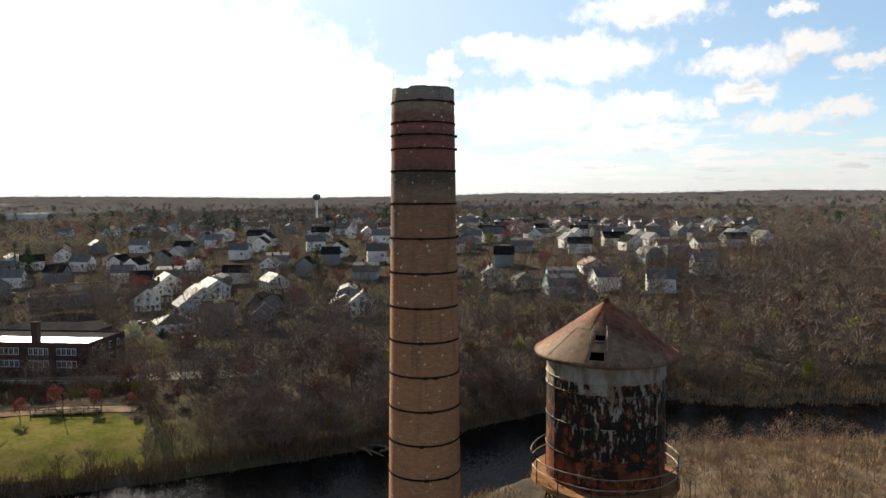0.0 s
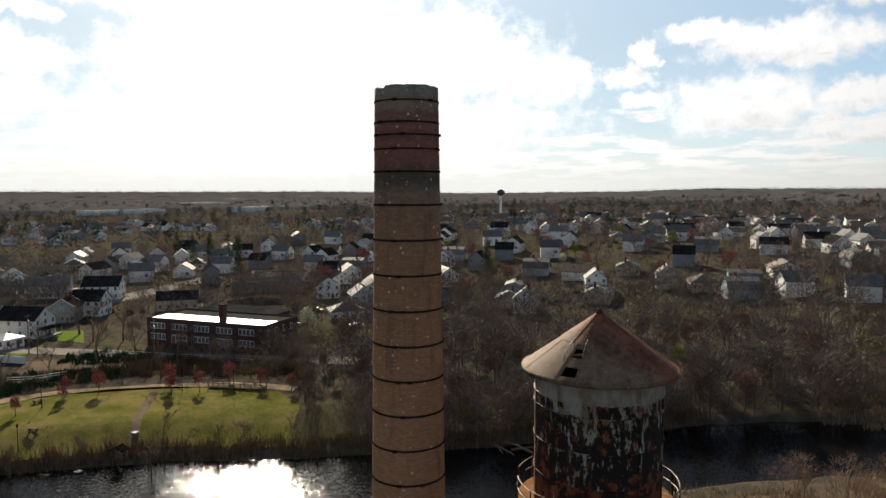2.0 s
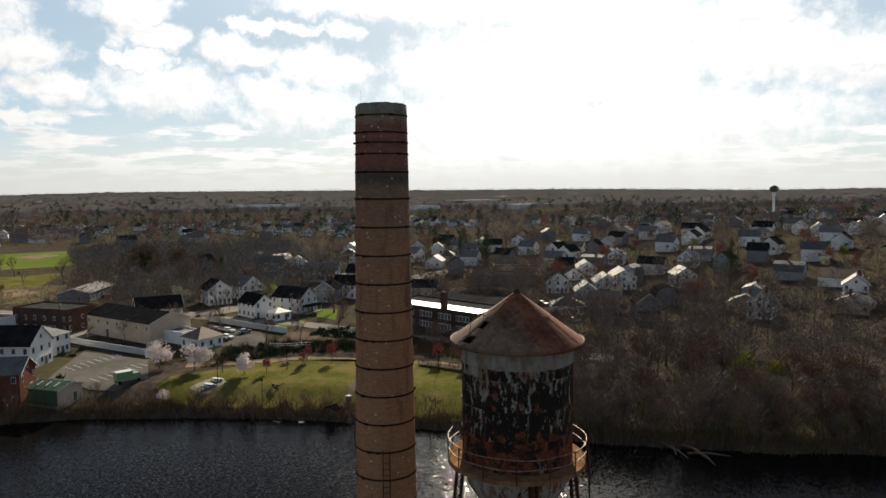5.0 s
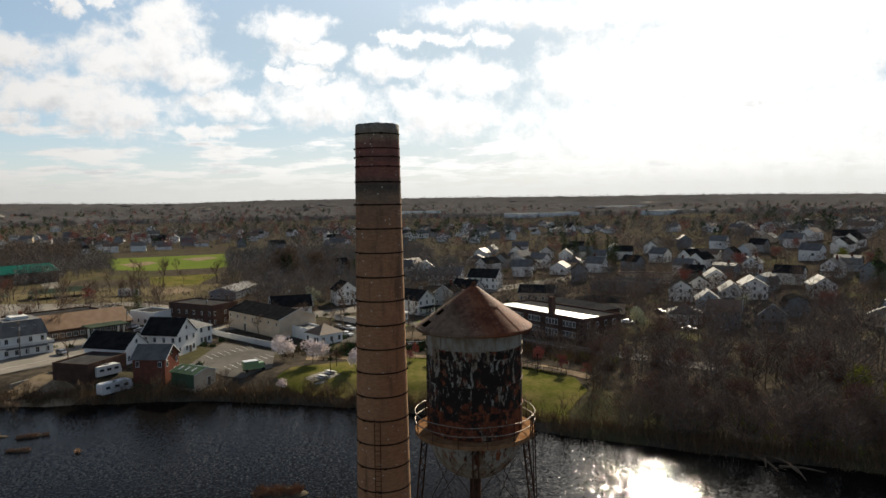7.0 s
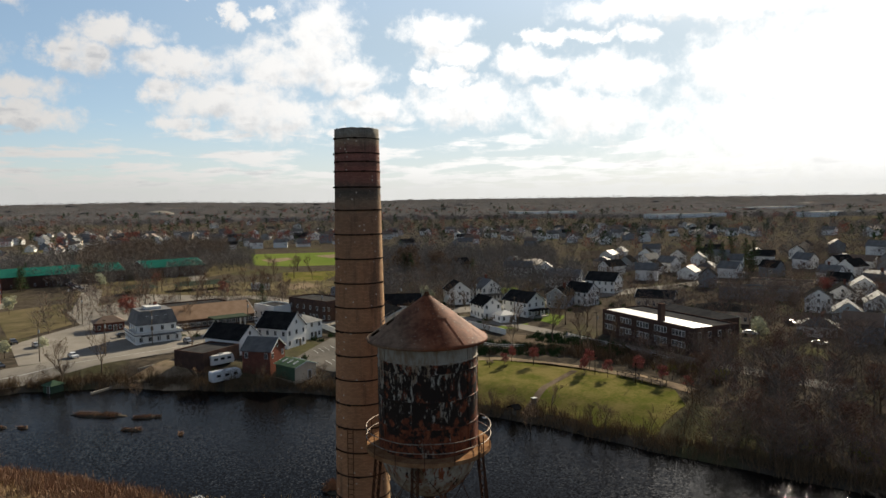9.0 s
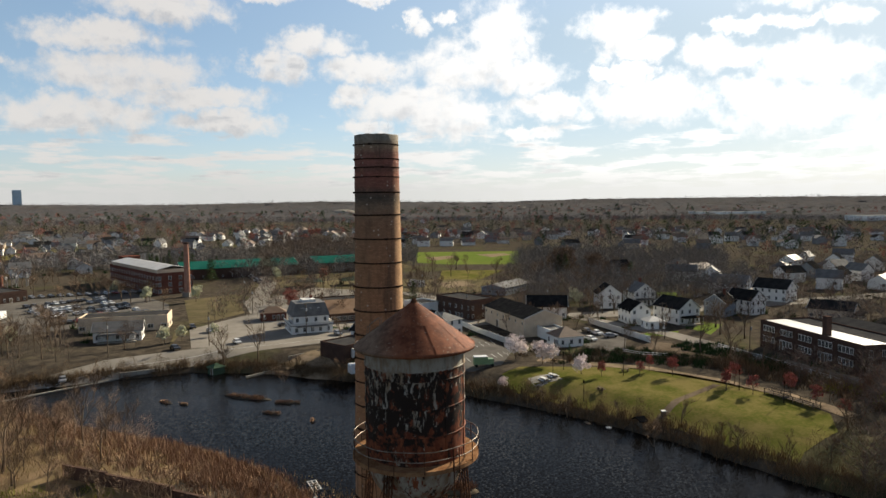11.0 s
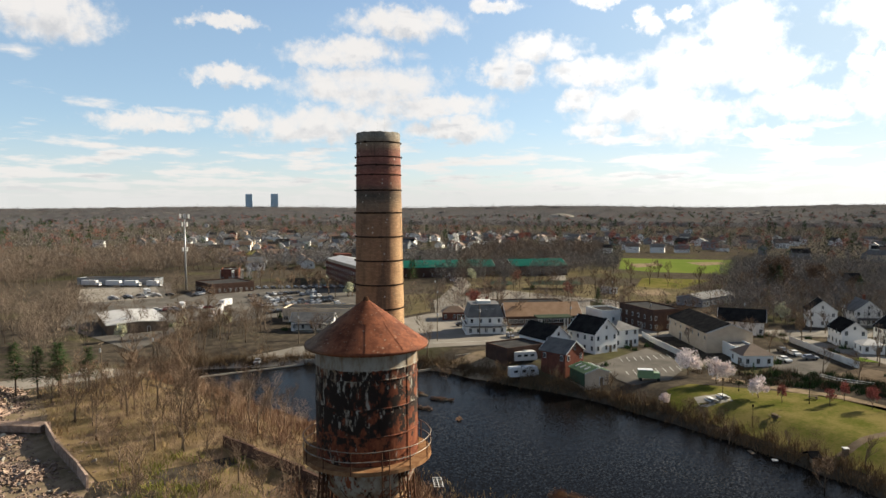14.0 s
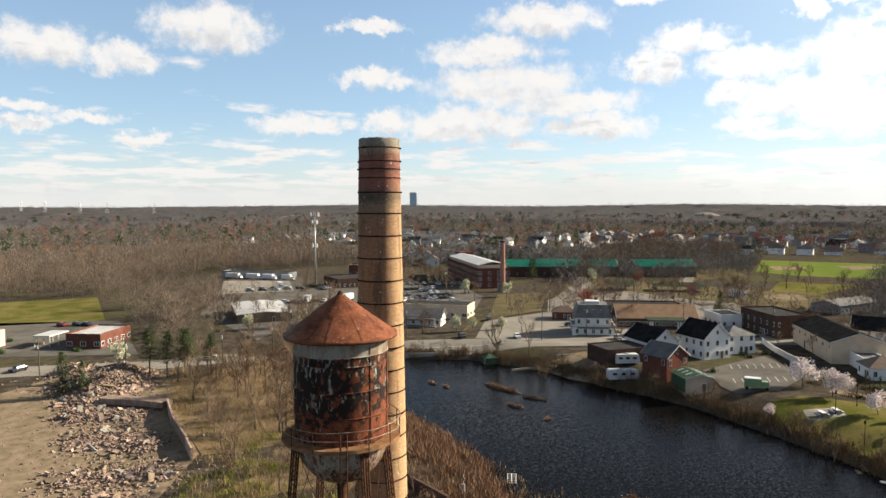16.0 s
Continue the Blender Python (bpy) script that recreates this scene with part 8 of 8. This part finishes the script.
# ---- woods ----
def woods(xy, h, per, seed, wide=1.0, trunk=True, spread=0.3):
    """Many leafless trees in one mesh: a thin trunk and a broom of twigs each."""
    rng2 = np.random.default_rng(seed)
    xy, h = np.asarray(xy, float), np.asarray(h, float)
    z = heights(xy[:, 0], xy[:, 1])
    n = len(xy)
    c = np.repeat(np.arange(n), per)
    m = len(c)
    hh, cx, cy, cz = h[c], xy[c, 0], xy[c, 1], z[c]
    f = rng2.uniform(0.22, 0.9, m)
    reach = spread * np.sin(np.clip((f - 0.1) * 3.6, 0, 3.0)) * 0.8 + 0.04
    a = rng2.uniform(0, 6.283, m)
    q = np.sqrt(rng2.uniform(0, 1, m)) * reach * hh
    p = np.stack([cx + np.cos(a) * q, cy + np.sin(a) * q, cz + f * hh], 1)
    d = np.stack([np.cos(a) * 0.6 + rng2.normal(0, 0.35, m), np.sin(a) * 0.6 + rng2.normal(0, 0.35, m), rng2.uniform(0.15, 1.1, m)], 1)
    d /= np.linalg.norm(d, axis=1)[:, None]
    l = hh * rng2.uniform(0.10, 0.26, m)
    s = np.cross(d, rng2.normal(0, 1, (m, 3)))
    s /= np.linalg.norm(s, axis=1)[:, None] + 1e-9
    w_ = (hh * 0.0042 * wide * rng2.uniform(0.5, 1.6, m))[:, None]
    v = np.stack([p - s * w_, p + s * w_, p + d * l[:, None]], 1).reshape(-1, 3)
    if trunk:
        a = rng2.uniform(0, 3.1416, n)
        w2 = (h * 0.011)[:, None]
        side = np.stack([np.cos(a), np.sin(a), a * 0], 1)
        base = np.stack([xy[:, 0], xy[:, 1], z - 0.3], 1)
        tip = base + np.stack([rng2.normal(0, 0.06, n) * h, rng2.normal(0, 0.06, n) * h, h * rng2.uniform(0.75, 0.98, n)], 1)
        side2 = np.stack([-np.sin(a), np.cos(a), a * 0], 1)
        v = np.concatenate([v, np.stack([base - side * w2, base + side * w2, tip], 1).reshape(-1, 3), np.stack([base - side2 * w2, base + side2 * w2, tip], 1).reshape(-1, 3)])
    me = bpy.data.meshes.new("woods")
    me.from_pydata(v.tolist(), [], np.arange(len(v)).reshape(-1, 3).tolist())
    return me


SPOTS = np.array([(x, y) for x, y, _ in TAKEN])
OPEN = [LAWN, [(-160, -146), (-215, -225), (-276, -224), (-224, -160), (-190, -138)], [(-529, -125), (-545, -40), (-388, -30), (-375, -75), (-400, -95)], [(-330, -120), (-290, -130), (-275, -80), (-275, -35), (-330, -30)],
        [(-40, -330), (-110, -300), (-82, -230), (-30, -258)], [(-60, -160), (-30, -190), (-52, -255), (-85, -225)], ribbon_outline(ROAD, 18), [(-395, -100), (-330, -120), (-330, -30), (-395, -25)], [(-189, -318), (-213, -290), (-184, -248), (-152, -266)], [(-150, -225), (-196, -236), (-216, -216), (-176, -180), (-140, -205)], [(-66, -170), (-30, -188), (-40, -212), (-78, -200)], [(-232, -290), (-200, -245), (-270, -225), (-300, -270)]]


def free(x, y, space):
    ok = np.array([not any(inside(o, a, c) for o in OPEN) for a, c in zip(x, y)])
    d = np.min(np.hypot(x[:, None] - SPOTS[None, :, 0], y[:, None] - SPOTS[None, :, 1]), 1)
    return ok & (d > space) & (pond_distance(x, y) > 1.5)


def wood_points(poly, count, space, seed):
    rng3 = np.random.default_rng(seed)
    xs, ys = [p[0] for p in poly], [p[1] for p in poly]
    x, y = rng3.uniform(min(xs), max(xs), count * 3), rng3.uniform(min(ys), max(ys), count * 3)
    ok = np.array([inside(poly, a, c) for a, c in zip(x, y)])
    x, y = x[ok], y[ok]
    ok = free(x, y, space)
    return np.stack([x[ok], y[ok]], 1)[:count], rng3


pts = np.array(along(FAR_SHORE[:16], 2.4, 0.5, 6.0, 2))
stuff("bank_saplings", woods(pts, rng.uniform(1.6, 4.8, len(pts)), 230, 71, 0.8), "shrub", "bare saplings and shrubs along the far bank", "shrub")
pts = np.array(along(FAR_SHORE[10:20], 1.2, 0.3, 26.0, 5))
pts = pts[free(pts[:, 0], pts[:, 1], 5)]
stuff("bank_understory", woods(pts, rng.uniform(1.6, 5.0, len(pts)), 60, 72, 1.5), "shrub", "dense dark undergrowth below the far woods", "shrub")
stuff("hedge_brush", blades([(x, y, rng.uniform(0.6, 1.4)) for x, y, _ in fill([(-146, 40), (-128, 54), (-117, 66), (-104, 74), (-126, 76), (-145, 64), (-158, 55)], 150)], 50, 0.9, 0.6, 2.2, 0.07, 83), "shrub", "dark bare hedges between school and park", "shrub")
pts = np.array(along(FAR_SHORE[11:18], 1.5, 0.8, 15.0, 2))
pts = pts[free(pts[:, 0], pts[:, 1], 5)]
stuff("bank_woods", woods(pts, rng.uniform(5.5, 10.5, len(pts)), 330, 92, 1.0, True, 0.36), "woods", "dense tall bare trees over the water's edge", "woods")
NORTH = [(-96, 66), (-62, 70), (-46, 80), (-22, 108), (-2, 124), (48, 146), (108, 172), (240, 236), (330, 420), (120, 430), (-20, 330), (-90, 235), (-112, 190), (-122, 150), (-140, 118), (-122, 92)]
pts, r3 = wood_points(NORTH, 2000, 9, 31)
stuff("north_woods", woods(pts, r3.uniform(7, 15, len(pts)), 180, 32, 1.1), "woods", "leafless reddish-brown woods on the far bank", "woods")
pts, r3 = wood_points([(-140, 60), (-96, 66), (-122, 92), (-140, 118), (-132, 84)], 60, 6, 33)
stuff("school_thicket", woods(pts, r3.uniform(5, 9, len(pts)), 150, 34, 1.6), "woods", "bare thicket beside the school", "woods")
SOUTH = [(-60, -330), (-140, -235), (-112, -205), (-96, -165), (-64, -150), (-86, -225), (-112, -296), (-200, -360), (-330, -330), (-420, -520), (-100, -560), (60, -420)]
pts, r3 = wood_points(SOUTH, 1500, 9, 35)
stuff("south_woods", woods(pts, r3.uniform(9, 15, len(pts)), 220, 36, 0.72), "south_woods", "leafless grey-brown woods beyond the road", "woods")
near_pts = [(-54, -58), (-32, -70), (-40, -104), (-54, -132), (-88, -126), (-80, -100), (-77, -84), (-70, -62)]
pts, r3 = wood_points(near_pts, 105, 3, 61)
stuff("bank_thicket", woods(pts, r3.uniform(3.0, 7.5, len(pts)), 330, 62, 0.42), "pale_woods", "tan leafless thicket between rubble and pond", "woods")
pts, r3 = wood_points([(-50, -58), (-28, -70), (-12, -58), (-8, -20), (-34, -20), (-48, -40)], 60, 3, 63)
stuff("near_thicket", woods(pts, r3.uniform(2.5, 6, len(pts)), 220, 64, 0.55), "pale_woods", "low leafless thicket on the near land", "woods")
pts, r3 = wood_points([(12, 56), (75, 70), (75, 125), (28, 116), (4, 104), (-12, 86)], 270, 3, 65)
stuff("marsh_thicket", woods(pts, r3.uniform(2.5, 7, len(pts)), 200, 66, 0.6), "pale_woods", "leafless shrubs beside the marsh", "woods")
pts, r3 = wood_points([(-90, -140), (-140, -112), (-178, -150), (-235, -290), (-190, -330), (-120, -235), (-100, -165)], 120, 6, 67)
stuff("roadside_trees", woods(pts, r3.uniform(5, 9, len(pts)), 220, 68, 0.7), "south_woods", "leafless roadside trees", "woods")
pts, r3 = wood_points([(-300, -150), (-345, -160), (-450, -122), (-600, -160), (-560, -260), (-400, -205)], 420, 7, 73)
stuff("park_woods", woods(pts, r3.uniform(9, 16, len(pts)), 210, 74, 0.95), "south_woods", "tall leafless trees behind the pavilions", "woods")
STREETS = [(-142, -112), (-176, -126), (-228, -62), (-232, -16), (-216, 4), (-236, 24), (-256, 46), (-250, 80), (-180, 66), (-150, 108), (-225, 150), (-300, 130), (-330, 30), (-330, -30), (-270, -90), (-290, -150)]
pts, r3 = wood_points(STREETS, 330, 7.5, 75)
stuff("street_trees", woods(pts, r3.uniform(5, 11, len(pts)), 110, 76, 1.6), "woods", "bare street and garden trees of the near streets", "woods")
pts, r3 = wood_points([(-128, 112), (-160, 108), (-250, 140), (-262, 215), (-180, 240), (-118, 196)], 200, 5.0, 77)
stuff("hill_trees", woods(pts, r3.uniform(6, 12, len(pts)), 100, 78, 1.6), "woods", "bare trees round the white houses", "woods")
r5 = np.random.default_rng(81)
near_homes = [(a + r5.normal(0, 7), c + r5.normal(0, 7)) for a, c, _ in TAKEN if 90 < math.hypot(a, c) < 480 for _ in range(5)]
near_homes = [(a, c, r5.uniform(0.5, 1.3)) for a, c in near_homes if pond_distance(np.array([a]), np.array([c]))[0] > 3 and min(math.hypot(a - q, c - w_) for q, w_, _ in TAKEN) > 5.5]
stuff("garden_shrubs", blades(near_homes, 45, 0.6, 0.6, 1.9, 0.16, 82), "needle", "clipped evergreen shrubs round the houses", "shrub")
TOWN = [(-120, 190), (-60, 235), (60, 300), (130, 430), (40, 600), (-300, 560), (-470, 380), (-480, 120), (-300, 95), (-250, 100), (-215, 130), (-180, 120), (-150, 160)]
pts, r3 = wood_points(TOWN, 3300, 6.5, 37)
stuff("garden_trees", woods(pts, r3.uniform(4, 10, len(pts)), 80, 38, 1.7), "woods", "bare garden trees between the houses", "woods")
WEST = [(-235, 60), (-240, -10), (-330, -20), (-300, -60), (-345, -110), (-300, -160), (-360, -260), (-300, -320), (-420, -400), (-500, -200), (-500, 110), (-300, 95)]
pts, r3 = wood_points(WEST, 2600, 6.5, 39)
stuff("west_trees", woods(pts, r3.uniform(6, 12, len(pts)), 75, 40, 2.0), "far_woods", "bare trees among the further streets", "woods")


def ring_points(lo, hi, count, seed, space, gap):
    """Tree places in a ring round the town, thinned in drifts where streets and lawns lie."""
    r4 = np.random.default_rng(seed)
    rad = np.sqrt(r4.uniform(lo * lo, hi * hi, count))
    ang = r4.uniform(math.radians(46), math.radians(277), count)
    x, y = rad * np.cos(ang), rad * np.sin(ang)
    drift = np.sin(x / 47 + 2 * np.sin(y / 61)) * np.sin(y / 39 + 2 * np.sin(x / 83))
    ok = (drift < gap) | (r4.uniform(0, 1, count) < 0.25)
    far = SPOTS[np.hypot(SPOTS[:, 0], SPOTS[:, 1]) > 430]
    for a, c in far:
        ok &= np.hypot(x - a, y - c) > space
    for a, c, q in ((-419, 544, 22), (-400, 520, 18), (-1250, 520, 110), (-1180, 760, 120), (-950, 650, 80), (-1500, 300, 90), (-700, 300, 45), (-640, 470, 40), (-1650, 900, 130), (-1754, -617, 55), (-592, -335, 50), (-480, -455, 60), (-460, -80, 75), (-510, -75, 70)):
        ok &= np.hypot(x - a, y - c) > q
    return x[ok], y[ok], rad[ok], r4


x, y, rad, r4 = ring_points(440, 1400, 26000, 49, 6.0, 0.72)
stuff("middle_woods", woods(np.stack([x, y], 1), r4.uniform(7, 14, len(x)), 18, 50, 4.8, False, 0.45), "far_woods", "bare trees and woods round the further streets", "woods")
x, y, rad, r4 = ring_points(480, 1900, 1500, 54, 8, 0.9)
stuff("far_evergreens", woods(np.stack([x, y], 1), r4.uniform(9, 17, len(x)), 60, 55, 6.0, False, 0.22), "needle", "dark evergreens among the far woods", "woods")
x, y, rad, r4 = ring_points(460, 1900, 2000, 56, 8, 0.9)
stuff("far_red_maples", woods(np.stack([x, y], 1), r4.uniform(8, 13, len(x)), 85, 57, 4.0, False, 0.42), "bud", "dull red maples among the far woods", "woods")
# beyond, the crowns mass into one uneven canopy
rng = np.random.default_rng(49)
ca = np.radians(np.arange(46, 278, 0.45))
cr = 1330 * 1.014 ** np.arange(0, 71)
CA, CR = np.meshgrid(ca, cr)
CA = CA + rng.uniform(-0.005, 0.005, CA.shape)
CR = CR * (1 + rng.uniform(-0.009, 0.009, CR.shape))
CX, CY = (CR * np.cos(CA)).ravel(), (CR * np.sin(CA)).ravel()
lift = 6.0 + rng.uniform(-1.9, 1.9, CX.shape) + rng.uniform(0, 1, CX.shape) ** 8 * 4
hole = np.zeros(CX.shape, bool)
for px_, py_ in ((-1500, 300), (-1650, 900), (-1754, -617)):
    hole |= np.hypot(CX - px_, CY - py_) < 85
for k_ in range(40):
    qa, qr = rng.uniform(0.9, 4.7), rng.uniform(1400, 2300)
    hole |= np.hypot(CX - qr * math.cos(qa), CY - qr * math.sin(qa)) < rng.uniform(20, 50)
lift = np.where(hole | (CR.ravel() < 1365), -4.0, lift)
CZ = heights(CX, CY) + lift
n_a = len(ca)
cf = [(j * n_a + i, j * n_a + i + 1, (j + 1) * n_a + i + 1, (j + 1) * n_a + i) for j in range(len(cr) - 1) for i in range(n_a - 1)]
cm = bpy.data.meshes.new("far_canopy")
cm.from_pydata(np.stack([CX, CY, CZ], 1).tolist(), [], cf)
cm.polygons.foreach_set("use_smooth", [True] * len(cf))
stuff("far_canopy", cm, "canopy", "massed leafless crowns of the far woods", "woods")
x, y, rad, r4 = ring_points(1300, 3300, 9000, 51, 8, 2.0)
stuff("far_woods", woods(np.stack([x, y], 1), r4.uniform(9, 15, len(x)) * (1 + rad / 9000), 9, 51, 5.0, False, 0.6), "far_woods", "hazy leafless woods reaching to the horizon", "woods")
rng = np.random.default_rng(52)
n = 6000
rad = rng.uniform(2500, 3500, n)
ang = rng.uniform(math.radians(48), math.radians(275), n)
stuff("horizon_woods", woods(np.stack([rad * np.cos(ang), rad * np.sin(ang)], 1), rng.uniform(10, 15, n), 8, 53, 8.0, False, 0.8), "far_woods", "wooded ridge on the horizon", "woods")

# trees of the streets, as single things
rnd = random.Random(77)
KEEP = tuple((x, y, 6.5) for x, y, _ in TAKEN)
scatter(BROWN, [(-122, 74), (-96, 64), (-70, 66), (-52, 82), (-34, 104), (-46, 120), (-80, 112), (-112, 98)], 42, 0.55, 1.0, keep=KEEP)
scatter(BROWN, [(-40, 108), (-10, 128), (40, 150), (90, 190), (60, 240), (-20, 210), (-70, 160)], 44, 0.6, 1.05, keep=KEEP)
scatter(LEAFY, [(-60, 100), (-20, 126), (60, 170), (0, 200), (-60, 150)], 7, 0.5, 0.8, keep=KEEP)
scatter(BARE, [(-196, -140), (-240, -176), (-262, -215), (-300, -272), (-262, -300), (-236, -240), (-216, -190)], 30, 0.6, 1.0, keep=KEEP)
scatter(BARE + PEAR[:1], [(-126, -150), (-150, -160), (-136, -200), (-112, -214), (-100, -170)], 16, 0.5, 0.85, keep=KEEP)
scatter(PINE[:1], [(-300, -150), (-330, -170), (-370, -230), (-330, -262), (-300, -215)], 12, 0.7, 1.1, keep=KEEP)
scatter(BARE, [(-150, -70), (-240, 20), (-262, 70), (-200, 60), (-150, 35), (-180, 0), (-170, -60)], 26, 0.5, 0.9, keep=KEEP)
scatter(BARE + REDBIG[:1], [(-155, -85), (-230, -110), (-340, -130), (-290, -40), (-230, -60)], 34, 0.6, 1.0, keep=KEEP)
scatter(BARE[:3] + REDBIG, [(-330, 100), (-230, 110), (-150, 160), (-120, 200), (-40, 260), (-150, 330), (-330, 260)], 46, 0.6, 1.0, keep=KEEP)
scatter(REDBIG + PEAR + LEAFY, [(-350, 220), (-100, 230), (40, 320), (80, 460), (-260, 480)], 22, 0.6, 0.9, keep=KEEP)
scatter(BARE, [(-395, -30), (-330, -30), (-340, -70), (-385, -80)], 8, 0.8, 1.2, keep=KEEP)
scatter(BARE[:2] + PINE[:1], [(-262, 8), (-340, 50), (-360, 0), (-290, -15)], 14, 0.8, 1.2, keep=KEEP)
scatter(REDBIG, [(-560, -300), (-560, -60), (-900, -80), (-900, -420)], 20, 0.9, 1.2, keep=KEEP)
for o in BARE + BLOSSOM + REDBUD + PEAR + LEAFY + REDBIG + BROWN + PINE + [OLIVE]:
    drop(o)
